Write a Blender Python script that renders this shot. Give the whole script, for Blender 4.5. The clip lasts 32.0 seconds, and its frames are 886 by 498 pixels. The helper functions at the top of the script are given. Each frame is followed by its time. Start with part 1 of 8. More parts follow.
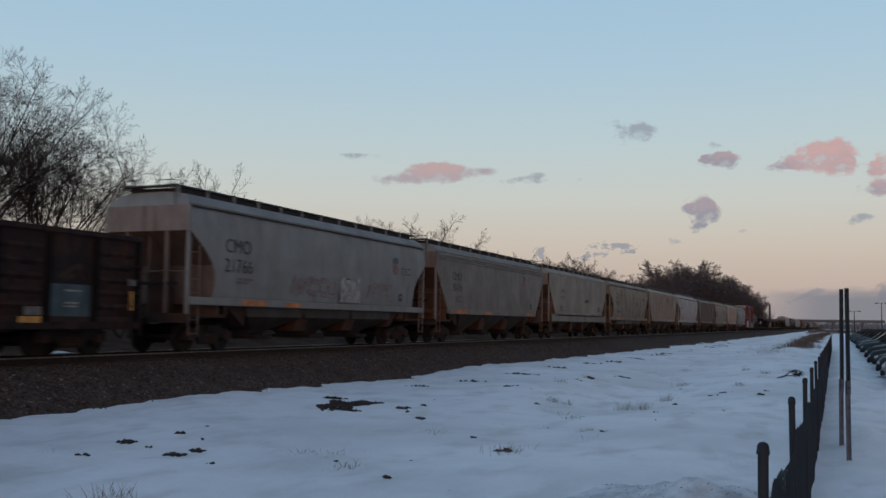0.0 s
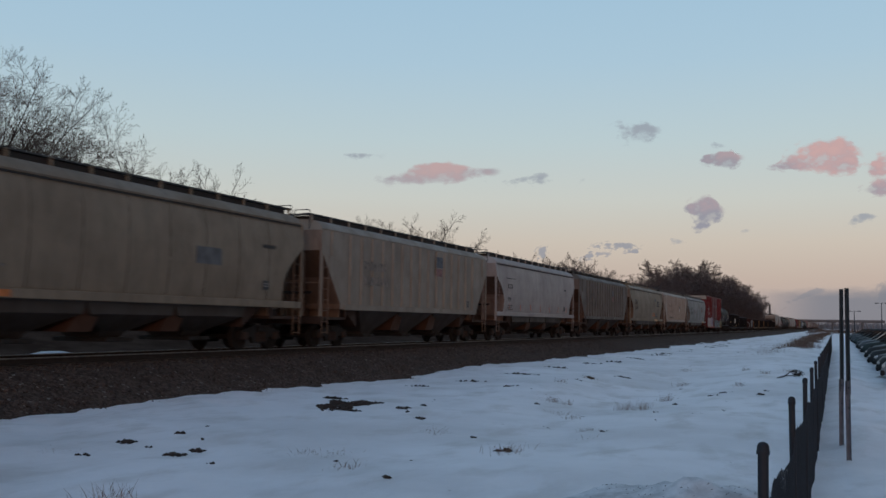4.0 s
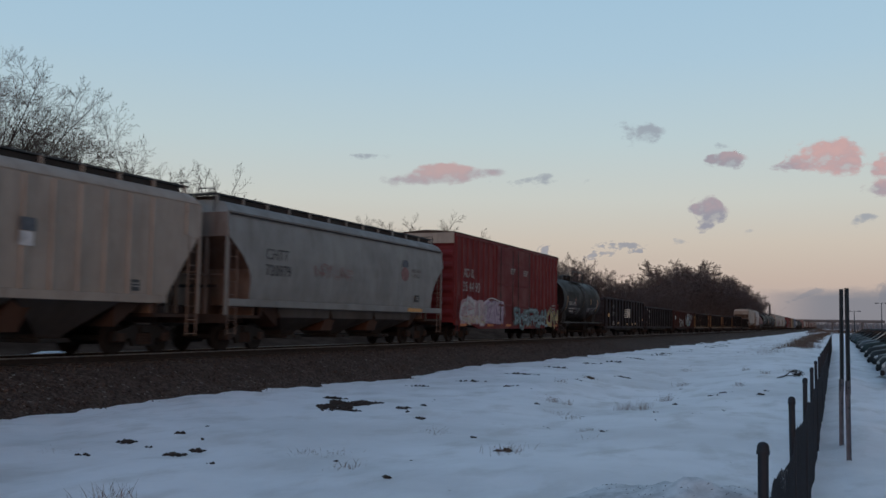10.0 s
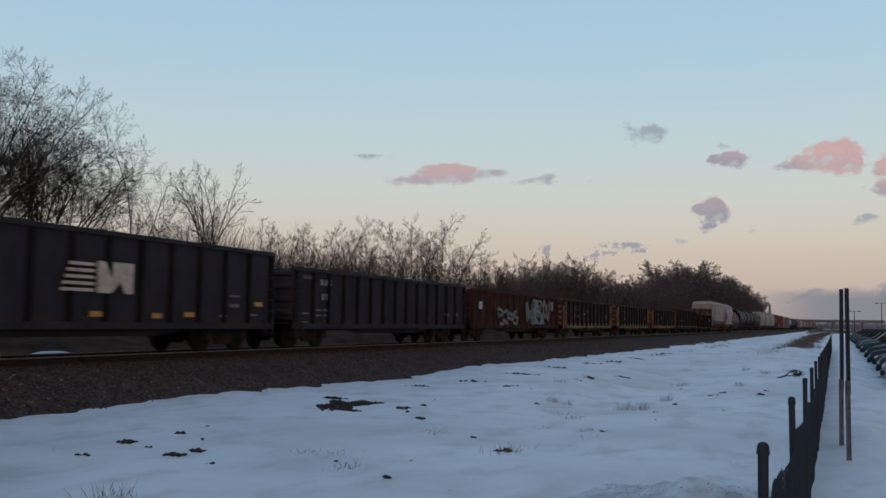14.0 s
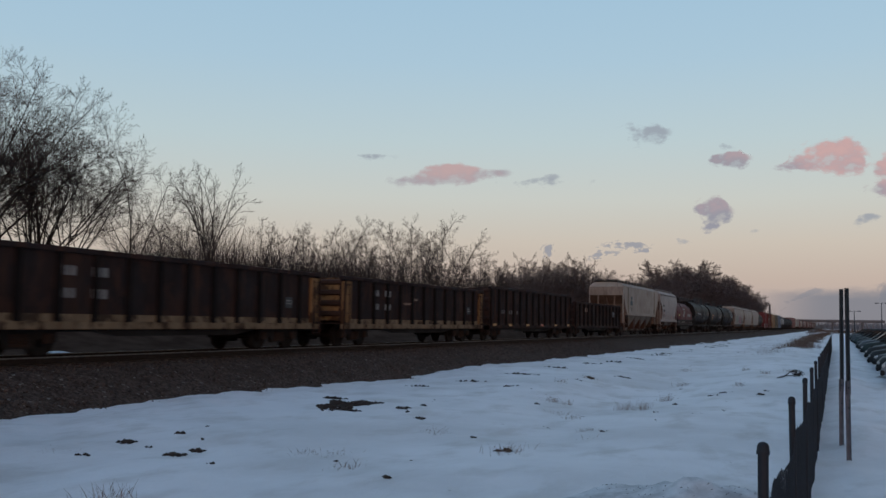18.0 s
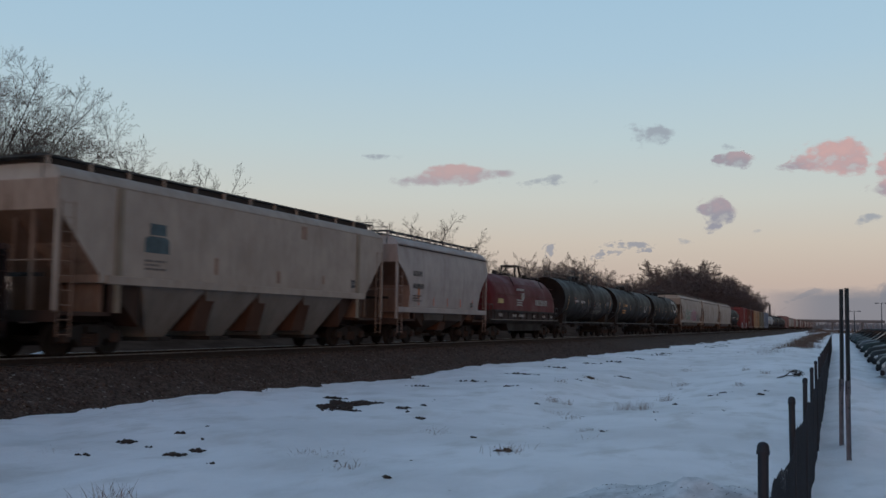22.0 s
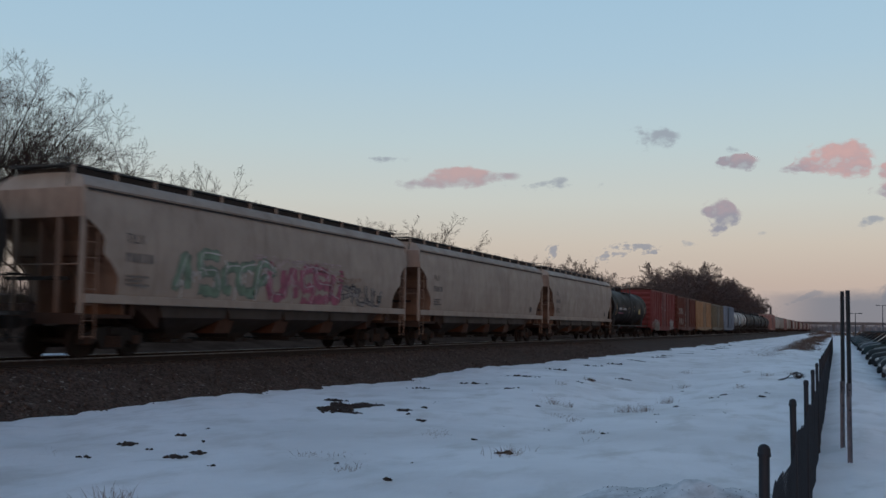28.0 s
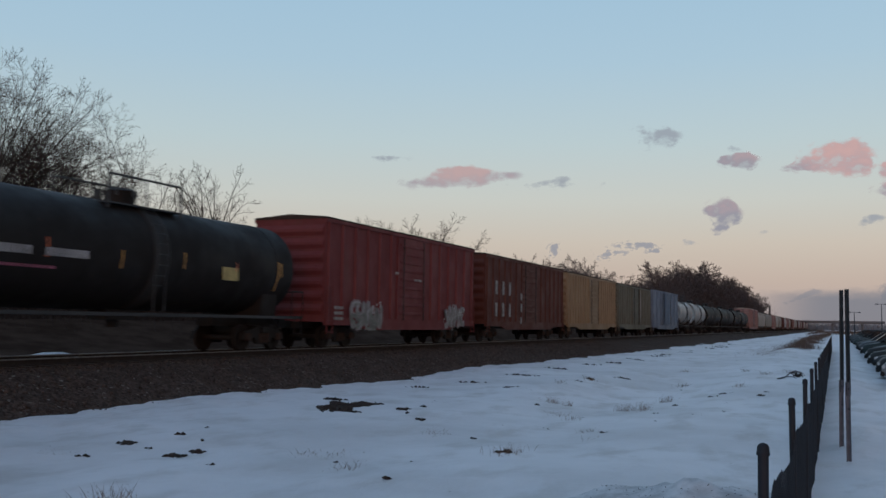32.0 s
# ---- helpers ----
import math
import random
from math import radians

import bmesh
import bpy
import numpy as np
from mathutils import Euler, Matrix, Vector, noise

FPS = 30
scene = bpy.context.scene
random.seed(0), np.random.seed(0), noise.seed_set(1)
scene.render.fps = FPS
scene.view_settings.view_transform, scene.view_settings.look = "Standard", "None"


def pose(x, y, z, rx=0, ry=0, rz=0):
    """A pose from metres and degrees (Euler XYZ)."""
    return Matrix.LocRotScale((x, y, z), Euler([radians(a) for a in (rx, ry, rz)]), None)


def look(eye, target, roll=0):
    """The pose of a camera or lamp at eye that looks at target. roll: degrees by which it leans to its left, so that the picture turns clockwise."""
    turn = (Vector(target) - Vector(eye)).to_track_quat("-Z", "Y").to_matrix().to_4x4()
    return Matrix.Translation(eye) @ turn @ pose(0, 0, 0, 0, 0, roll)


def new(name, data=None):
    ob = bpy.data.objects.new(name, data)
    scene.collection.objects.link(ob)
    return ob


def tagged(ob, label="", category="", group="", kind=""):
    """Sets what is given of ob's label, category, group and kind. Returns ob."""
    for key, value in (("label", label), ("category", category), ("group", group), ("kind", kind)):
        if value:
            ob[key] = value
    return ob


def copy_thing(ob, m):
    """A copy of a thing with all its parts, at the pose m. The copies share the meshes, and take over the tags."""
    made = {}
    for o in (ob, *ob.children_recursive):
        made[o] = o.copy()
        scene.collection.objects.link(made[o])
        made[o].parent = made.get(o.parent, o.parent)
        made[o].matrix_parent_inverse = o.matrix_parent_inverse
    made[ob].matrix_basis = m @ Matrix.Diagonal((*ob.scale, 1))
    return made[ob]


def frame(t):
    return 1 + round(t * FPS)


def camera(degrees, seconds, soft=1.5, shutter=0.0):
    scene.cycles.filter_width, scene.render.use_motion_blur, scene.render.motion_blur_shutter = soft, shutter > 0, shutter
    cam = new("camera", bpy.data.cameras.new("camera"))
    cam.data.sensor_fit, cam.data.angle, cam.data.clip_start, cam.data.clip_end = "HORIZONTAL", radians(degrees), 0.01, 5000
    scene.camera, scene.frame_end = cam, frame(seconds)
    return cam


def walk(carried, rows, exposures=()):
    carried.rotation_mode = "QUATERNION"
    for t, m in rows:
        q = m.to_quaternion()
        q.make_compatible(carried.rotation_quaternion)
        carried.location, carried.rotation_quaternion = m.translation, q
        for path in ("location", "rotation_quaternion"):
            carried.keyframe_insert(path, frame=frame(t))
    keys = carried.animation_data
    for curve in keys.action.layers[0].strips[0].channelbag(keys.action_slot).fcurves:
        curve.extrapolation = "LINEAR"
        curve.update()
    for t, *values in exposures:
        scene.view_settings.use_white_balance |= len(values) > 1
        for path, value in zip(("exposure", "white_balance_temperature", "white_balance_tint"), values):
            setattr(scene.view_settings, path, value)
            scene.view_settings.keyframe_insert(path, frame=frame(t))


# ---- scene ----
# The camera stands still on its tripod; late in the clip it tips up by a hair and settles again.
EYE = (0.0, 0.0, 1.003)
YAW, PITCH, ROLL = 0.3959, 0.0775, 0.8696


def view(up=0.0, left=0.0):
    """The pose with the tripod tipped up and turned left by thousandths of a radian."""
    a, b = YAW + left * 0.001, PITCH + up * 0.001
    way = Vector((-math.sin(a) * math.cos(b), math.cos(a) * math.cos(b), math.sin(b)))
    return look(EYE, Vector(EYE) + way * 10, ROLL)


cam = camera(50.57, 32.0, soft=1.5, shutter=0.35)
walk(cam, [(0, view()), (12, view()), (22.6, view()), (23.2, view(0.6)), (23.8, view(1.0)), (24.5, view(1.5)), (25.2, view(1.9)),
           (26.3, view(1.9, 0.2)), (27.5, view(2.0, 0.8)), (28.5, view(2.6, 0.9)), (29.2, view(2.6, 0.6)), (30, view(2.2)),
           (31, view(1.9)), (31.6, view(1.6)), (32, view(1.1))],
     exposures=((0, 0.0), (9.5, 0.0), (11, 0.04), (13, 0.11), (14.5, 0.05), (17, 0.01), (32, 0.0)))

# ---- light: a clear winter sky just after sunset, the glow behind the camera ----
world = bpy.data.worlds.new("dusk_sky")
scene.world = world
world.use_nodes = True
wn, wl = world.node_tree.nodes, world.node_tree.links
wn.clear()
w_out, w_bg, w_add = wn.new("ShaderNodeOutputWorld"), wn.new("ShaderNodeBackground"), wn.new("ShaderNodeAddShader")
w_co, w_sep, w_map, w_ramp = wn.new("ShaderNodeTexCoord"), wn.new("ShaderNodeSeparateXYZ"), wn.new("ShaderNodeMath"), wn.new("ShaderNodeValToRGB")
w_map.operation = "MAXIMUM"
w_map.inputs[1].default_value = 0.0
SKY = [(0.0, (0.425, 0.362, 0.35)), (0.045, (0.485, 0.412, 0.372)), (0.085, (0.53, 0.485, 0.437)), (0.13, (0.52, 0.55, 0.53)), (0.19, (0.45, 0.56, 0.60)),
       (0.27, (0.37, 0.53, 0.65)), (0.36, (0.32, 0.50, 0.655)), (0.55, (0.237, 0.382, 0.562)), (1.0, (0.136, 0.222, 0.374))]
while len(w_ramp.color_ramp.elements) < len(SKY):
    w_ramp.color_ramp.elements.new(0.5)
for e, (p, c) in zip(w_ramp.color_ramp.elements, SKY):
    e.position, e.color = p, (c[0] * 1.01, c[1], c[2], 1)
w_sky = wn.new("ShaderNodeTexSky")
w_sky.sky_type, w_sky.sun_disc = "NISHITA", False
w_sky.sun_elevation, w_sky.sun_rotation = radians(1.0), radians(180)
w_bg2 = wn.new("ShaderNodeBackground")
w_bg2.inputs["Strength"].default_value = 0.03
wl.new(w_co.outputs["Generated"], w_sep.inputs[0])
wl.new(w_sep.outputs["Z"], w_map.inputs[0])
wl.new(w_map.outputs[0], w_ramp.inputs[0])
# night comes up on the side away from the afterglow
w_side, w_mul = wn.new("ShaderNodeValToRGB"), wn.new("ShaderNodeMix")
w_side.color_ramp.interpolation = "EASE"
w_side.color_ramp.elements[0].position, w_side.color_ramp.elements[0].color = 0.08, (1, 1, 1, 1)
w_side.color_ramp.elements[1].position, w_side.color_ramp.elements[1].color = 0.85, (0.37, 0.265, 0.21, 1)
w_mul.data_type, w_mul.blend_type = "RGBA", "MULTIPLY"
w_mul.inputs[0].default_value = 1.0
wl.new(w_sep.outputs["X"], w_side.inputs[0])
wl.new(w_ramp.outputs[0], w_mul.inputs[6])
wl.new(w_side.outputs[0], w_mul.inputs[7])
wl.new(w_mul.outputs[2], w_bg.inputs["Color"])
wl.new(w_sky.outputs[0], w_bg2.inputs["Color"])
wl.new(w_bg.outputs[0], w_add.inputs[0])
wl.new(w_bg2.outputs[0], w_add.inputs[1])
wl.new(w_add.outputs[0], w_out.inputs["Surface"])

glow = bpy.data.lights.new("sun", "SUN")
glow.energy, glow.angle, glow.color = 0.42, radians(26), (1.0, 0.52, 0.35)
sun = new("sun", glow)
sun.matrix_world = look((8.5, -20, 2.4), (0, 0, 0))


# ---- materials ----
def material(name, rough=0.6, metal=0.0):
    m = bpy.data.materials.new(name)
    m.use_nodes = True
    b = m.node_tree.nodes["Principled BSDF"]
    b.inputs["Roughness"].default_value, b.inputs["Metallic"].default_value = rough, metal
    return m, m.node_tree.nodes, m.node_tree.links, b


def noise_node(n, l, co, scale, detail=4, rough=0.55, stretch=(1, 1, 1), w=None):
    mp = n.new("ShaderNodeMapping")
    mp.inputs["Scale"].default_value = stretch
    t = n.new("ShaderNodeTexNoise")
    t.inputs["Scale"].default_value, t.inputs["Detail"].default_value, t.inputs["Roughness"].default_value = scale, detail, rough
    l.new(co, mp.inputs["Vector"])
    l.new(mp.outputs[0], t.inputs["Vector"])
    if w is not None:
        t.noise_dimensions = "4D"
        l.new(w, t.inputs["W"])
    return t.outputs["Fac"]


def band(n, l, value, a, b, low=0.0, high=1.0):
    r = n.new("ShaderNodeMapRange")
    r.interpolation_type = "SMOOTHSTEP"
    for k, x in zip((1, 2, 3, 4), (a, b, low, high)):
        r.inputs[k].default_value = x
    l.new(value, r.inputs[0])
    return r.outputs[0]


def blend(n, l, fac, a, b, mode="MIX"):
    x = n.new("ShaderNodeMix")
    x.data_type, x.blend_type = "RGBA", mode
    for k, v in ((0, fac), (6, a), (7, b)):
        if isinstance(v, (int, float)):
            x.inputs[k].default_value = v
        elif isinstance(v, tuple):
            x.inputs[k].default_value = (*v, 1)
        else:
            l.new(v, x.inputs[k])
    return x.outputs[2]


def bump(n, l, height, strength, dist, b):
    k = n.new("ShaderNodeBump")
    k.inputs["Strength"].default_value, k.inputs["Distance"].default_value = strength, dist
    l.new(height, k.inputs["Height"])
    l.new(k.outputs[0], b.inputs["Normal"])


def paint(name, rgb, dirt=(0.09, 0.06, 0.045), amount=0.5, rough=0.6, streak=0.4, sheen=None, patchy=0.0, bare=(0.035, 0.02, 0.015)):
    """Weathered paint on steel: grime in clouds, rust in streaks that run down, small chips."""
    m, n, l, b = material(name, rough)
    co = n.new("ShaderNodeTexCoord").outputs["Object"]
    w = n.new("ShaderNodeObjectInfo").outputs["Random"]
    wm = n.new("ShaderNodeMath")
    wm.operation = "MULTIPLY"
    wm.inputs[1].default_value = 37.0
    l.new(w, wm.inputs[0])
    clouds = noise_node(n, l, co, 0.9, 5, 0.6, (1, 1, 1), wm.outputs[0])
    runs = noise_node(n, l, co, 3.2, 4, 0.6, (1, 1, 0.12), wm.outputs[0])
    chips = noise_node(n, l, co, 9.0, 3, 0.7, (1, 1, 1), wm.outputs[0])
    base = blend(n, l, band(n, l, clouds, 0.3, 0.75, 0, 0.55 * amount + 0.1), rgb, tuple(0.5 * c + 0.35 * d for c, d in zip(rgb, dirt)))
    base = blend(n, l, band(n, l, runs, 0.5, 0.78, 0, min(1, 1.25 * streak * amount)), base, dirt)
    blotch = noise_node(n, l, co, 0.55, 7, 0.68, (1, 1, 0.45), wm.outputs[0])
    base = blend(n, l, band(n, l, blotch, 0.53, 0.68, 0, 0.75 * amount), base, tuple(0.55 * c + 0.45 * d for c, d in zip(rgb, (0.10, 0.05, 0.03))))
    soot = noise_node(n, l, co, 2.4, 8, 0.7, (1, 1, 0.35), wm.outputs[0])
    base = blend(n, l, band(n, l, soot, 0.42, 0.66, 0, 0.5 * amount), base, tuple(0.45 * c for c in rgb))
    if patchy:
        flake = noise_node(n, l, co, 1.9, 6, 0.65, (1, 1, 0.7), wm.outputs[0])
        base = blend(n, l, band(n, l, flake, 0.50, 0.58, 0, patchy), base, bare)
    base = blend(n, l, band(n, l, chips, 0.66, 0.74, 0, 0.7 * amount), base, (0.11, 0.045, 0.025))
    b.inputs["Specular IOR Level"].default_value = sheen if sheen is not None else 0.5 if rough < 0.58 else 0.22
    l.new(base, b.inputs["Base Color"])
    l.new(band(n, l, clouds, 0.3, 0.7, rough - 0.1, min(1, rough + 0.2)), b.inputs["Roughness"])
    bump(n, l, chips, 0.12, 0.004, b)
    return m


PAINT_RGB = {"blue_grey": (0.272, 0.281, 0.273), "pale_grey": (0.248, 0.2288, 0.2046), "ribbed_grey": (0.16, 0.1452, 0.1302), "beige": (0.312, 0.2772, 0.2325), "tan": (0.264, 0.22, 0.1655), "white": (0.424, 0.3916, 0.372), "cream": (0.4, 0.3476, 0.2976)}
PAINT = {
    "blue_grey": paint("blue_grey_paint", (0.272, 0.281, 0.273), amount=0.5),
    "pale_grey": paint("pale_grey_paint", (0.248, 0.2288, 0.2046), amount=0.6),
    "ribbed_grey": paint("brown_grey_paint", (0.16, 0.1452, 0.1302), amount=0.6),
    # bays: grime, with the shade under the car darkened into the colour
    "bay": paint("grimy_shaded_bay_paint", (0.07, 0.062, 0.057), amount=0.7),
    "beige": paint("beige_paint", (0.312, 0.2772, 0.2325), amount=0.6),
    "tan": paint("tan_paint", (0.264, 0.22, 0.1655), amount=0.65),
    "white": paint("white_paint", (0.424, 0.3916, 0.372), amount=0.5),
    "cream": paint("cream_paint", (0.4, 0.3476, 0.2976), amount=0.5),
    "red": paint("red_paint", (0.16, 0.02112, 0.02418), amount=0.4),
    "maroon": paint("maroon_paint", (0.12, 0.036, 0.026), amount=0.6),
    "faded_red": paint("faded_boxcar_red", (0.19, 0.042, 0.043), amount=0.5),
    "coil_red": paint("coil_red_paint", (0.124, 0.01848, 0.02325), amount=0.45),
    "orange": paint("orange_paint", (0.35, 0.24, 0.14), amount=0.5),
    "olive": paint("olive_grey_paint", (0.16, 0.1584, 0.1209), amount=0.5),
    "slate": paint("slate_blue_paint", (0.176, 0.2288, 0.3069), amount=0.5),
    "pink": paint("faded_red_paint", (0.336, 0.1936, 0.1767), amount=0.5),
    "black": paint("black_paint", (0.0152, 0.01302, 0.01256), (0.03, 0.023, 0.019), 0.4, 0.62, 0.25),
    "tank_blue": paint("blue_black_paint", (0.0304, 0.03124, 0.03162), (0.036, 0.028, 0.022), 0.5, 0.6, 0.3),
    "tank_grey": paint("dark_grey_paint", (0.0248, 0.02376, 0.02325), (0.036, 0.028, 0.022), 0.4, 0.6, 0.25),
    "gon_brown": paint("dark_brown_paint", (0.027, 0.0225, 0.0245), (0.115, 0.05, 0.028), 0.95, 0.75, 0.8, 0.1, 0.45, (0.075, 0.036, 0.026)),
    # gondola side posts, darker than the panels between them
    "gon_post": paint("dark_gondola_post", (0.012, 0.011, 0.0115), (0.03, 0.02, 0.016), 0.6, 0.8, 0.6, 0.08),
    "gon_black": paint("charcoal_paint", (0.046, 0.045, 0.053), (0.06, 0.034, 0.026), 0.8, 0.75, 0.7, 0.12, 0.4, (0.05, 0.04, 0.037)),
    "gon_rust": paint("rusty_brown_paint", (0.05, 0.0225, 0.020), (0.105, 0.036, 0.026), 0.9, 0.75, 0.8, 0.12),
    "yellow": paint("dull_yellow_paint", (0.352, 0.198, 0.08835), (0.09, 0.036, 0.02), 1.0, 0.7, 1.0, 0.12, 0.8),
    "stripe": paint("worn_cream_stripe", (0.288, 0.2068, 0.1302), (0.08, 0.04, 0.025), 1.0, 0.7, 1.0, 0.12, 0.85),
    "tank_white": paint("tank_white_paint", (0.44, 0.4664, 0.465), (0.16, 0.09, 0.05), 0.7, 0.5),
    "rust": paint("rusted_steel", (0.0624, 0.0308, 0.02139), (0.06, 0.03, 0.02), 0.7, 0.75),
    "rust_dim": paint("brown_grime_steel", (0.06, 0.03784, 0.02976), (0.05, 0.03, 0.023), 0.6, 0.75),
    "bay_rust": paint("rusty_bay_paint", (0.075, 0.036, 0.023), (0.06, 0.03, 0.02), 0.7, 0.75),
    "trough": paint("grey_brown_trough", (0.056, 0.04576, 0.0465), (0.06, 0.03, 0.02), 0.8, 0.75),
    # tank heads: brown grime, darkened further to paint in their weaker light
    "head_grime_shade": paint("grimy_shaded_tank_head", (0.0208, 0.01584, 0.01488), (0.05, 0.024, 0.016), 0.9, 0.8, 0.6, 0.1),
    "iron": paint("dark_cast_iron", (0.0224, 0.02024, 0.01953), (0.05, 0.03, 0.02), 0.5, 0.7),
    "board": paint("galvanised_grating", (0.06, 0.066, 0.06975), (0.04, 0.035, 0.03), 0.4, 0.6),
    "dark_primer": paint("dark_primer", (0.036, 0.0352, 0.03534), (0.09, 0.05, 0.03), 0.5, 0.7),
}


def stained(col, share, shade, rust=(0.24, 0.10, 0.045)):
    """The car's own paint with rust and brake dust, times shade for painted-in darkness."""
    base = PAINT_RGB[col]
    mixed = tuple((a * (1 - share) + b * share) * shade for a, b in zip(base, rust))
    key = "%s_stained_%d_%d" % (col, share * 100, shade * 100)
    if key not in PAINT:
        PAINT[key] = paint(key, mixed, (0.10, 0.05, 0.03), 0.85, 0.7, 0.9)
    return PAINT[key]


def plain(name, rgb, rough=0.6, metal=0.0, vary=0.25, scale=6.0):
    m, n, l, b = material(name, rough, metal)
    co = n.new("ShaderNodeTexCoord").outputs["Object"]
    k = noise_node(n, l, co, scale, 5, 0.6)
    l.new(blend(n, l, band(n, l, k, 0.3, 0.7), tuple(c * (1 - vary) for c in rgb), tuple(min(1, c * (1 + vary)) for c in rgb)), b.inputs["Base Color"])
    return m


LETTER_DARK = plain("dark_stencil_paint", (0.05, 0.055, 0.058), 0.7, vary=0.5)
LETTER_FAINT = plain("faded_stencil_paint", (0.17, 0.155, 0.145), 0.75, vary=0.4)
EMBLEM_RED = plain("faded_emblem_red", (0.24, 0.13, 0.125), 0.75, vary=0.3)
EMBLEM_BLUE = plain("faded_emblem_blue", (0.10, 0.115, 0.135), 0.75, vary=0.3)
LETTER_PALE = plain("pale_stencil_paint", (0.31, 0.30, 0.285), 0.7, vary=0.4)
LETTER_WORN = plain("almost_worn_off_stencil", (0.235, 0.205, 0.18), 0.75, vary=0.4)
LETTER_CREAM = plain("cream_stencil_paint", (0.62, 0.52, 0.42), 0.6)
REFLECT = plain("amber_reflective_tape", (0.56, 0.28, 0.065), 0.35)
REFLECT_RED = plain("red_orange_tape", (0.6, 0.14, 0.06), 0.35)
STEEL = plain("worn_rail_steel", (0.26, 0.25, 0.25), 0.36, 0.95)
RAIL_SIDE = plain("rusty_rail_web", (0.028, 0.02, 0.017), 0.85)
TIE = plain("creosoted_sleeper_wood", (0.04, 0.03, 0.024), 0.9, vary=0.4)
BARK = plain("grey_brown_bark", (0.034, 0.026, 0.023), 0.9, vary=0.35)
TWIG = plain("winter_twigs", (0.062, 0.045, 0.041), 0.9, vary=0.3)
FENCE = plain("black_vinyl_coating", (0.0095, 0.0105, 0.0165), 0.65)
POST_STEEL = plain("weathered_channel_steel", (0.016, 0.027, 0.035), 0.7, 0.0)
POST_LOW = plain("rusty_pink_post_sleeve", (0.145, 0.15, 0.175), 0.75)
GRASS = plain("dead_grass", (0.19, 0.125, 0.085), 0.9, vary=0.4)
BRUSH = plain("brown_brushwood", (0.115, 0.072, 0.05), 0.9, vary=0.4)
# lighter than the near twigs, which paints haze over the distant brush
HAZED_BRUSH = plain("hazed_brushwood", (0.088, 0.066, 0.062), 0.9, vary=0.4)
# red-brown twigs of the far wood, paler than TWIG as painted haze
FAR_TWIG = plain("hazed_red_brown_twigs", (0.105, 0.078, 0.074), 0.9, vary=0.3)
# horizon woods: the pale grey stands in for haze
HAZE_WOOD = plain("haze_grey_wood", (0.20, 0.18, 0.185), 0.9)
REED = plain("dry_reeds", (0.062, 0.05, 0.044), 0.9, vary=0.4)
DIRT = plain("frozen_clods", (0.034, 0.025, 0.02), 0.95, vary=0.6, scale=14)
DRIFT = plain("clean_snow", (0.78, 0.80, 0.82), 0.6, vary=0.08)
HEAP = plain("dirty_snow", (0.58, 0.585, 0.60), 0.8, vary=0.26, scale=4)
CONCRETE = plain("bridge_concrete", (0.13, 0.115, 0.115), 0.85)
GLASS_DARK = plain("dark_car_glass", (0.008, 0.013, 0.017), 0.3)
GLASS_DARK.node_tree.nodes["Principled BSDF"].inputs["Specular IOR Level"].default_value = 0.3
TYRE = plain("tyre_rubber", (0.016, 0.016, 0.017), 0.85)
CHROME = plain("dull_wheel_alloy", (0.14, 0.145, 0.15), 0.45, 0.6)
LAMP_RED = plain("tail_lamp_lens", (0.09, 0.012, 0.012), 0.2)
LAMP_CLEAR = plain("headlamp_lens", (0.55, 0.55, 0.55), 0.15)


def snow_material():
    """Old crusted snow with grey thaw stains; beyond the track it gives way to gravel and dead grass."""
    m, n, l, b = material("old_snow", 0.55)
    co = n.new("ShaderNodeTexCoord").outputs["Object"]
    sep = n.new("ShaderNodeSeparateXYZ")
    l.new(co, sep.inputs[0])
    big = noise_node(n, l, co, 0.22, 5, 0.6)
    mid = noise_node(n, l, co, 1.1, 5, 0.6, (1, 0.5, 1))
    fine = noise_node(n, l, co, 7.0, 6, 0.65)
    grit = noise_node(n, l, co, 3.1, 6, 0.75, (1, 0.6, 1))
    snow = blend(n, l, band(n, l, big, 0.35, 0.68), (0.85, 0.835, 0.86), (0.69, 0.675, 0.69))
    snow = blend(n, l, band(n, l, mid, 0.48, 0.72, 0, 0.7), snow, (0.57, 0.545, 0.535))
    melt = noise_node(n, l, co, 0.5, 6, 0.65, (1, 0.4, 1))
    snow = blend(n, l, band(n, l, melt, 0.56, 0.72, 0, 0.55), snow, (0.49, 0.455, 0.435))
    snow = blend(n, l, band(n, l, grit, 0.70, 0.77, 0, 0.7), snow, (0.20, 0.16, 0.12))
    earth = blend(n, l, band(n, l, mid, 0.35, 0.65), (0.052, 0.034, 0.026), (0.088, 0.060, 0.046))
    edge = n.new("ShaderNodeMath")
    edge.operation = "MULTIPLY_ADD"
    l.new(big, edge.inputs[0])
    edge.inputs[1].default_value = 5.0
    l.new(sep.outputs["X"], edge.inputs[2])
    cover = band(n, l, edge.outputs[0], -16.8, -16.2)
    l.new(blend(n, l, cover, earth, snow), b.inputs["Base Color"])
    l.new(band(n, l, cover, 0.0, 1.0, 0.0, 0.5), b.inputs["Specular IOR Level"])
    l.new(band(n, l, cover, 0.0, 1.0, 1.0, 0.55), b.inputs["Roughness"])
    both = n.new("ShaderNodeMath")
    both.operation = "MULTIPLY_ADD"
    l.new(mid, both.inputs[0])
    both.inputs[1].default_value = 2.5
    l.new(fine, both.inputs[2])
    bump(n, l, both.outputs[0], 0.5, 0.06, b)
    return m


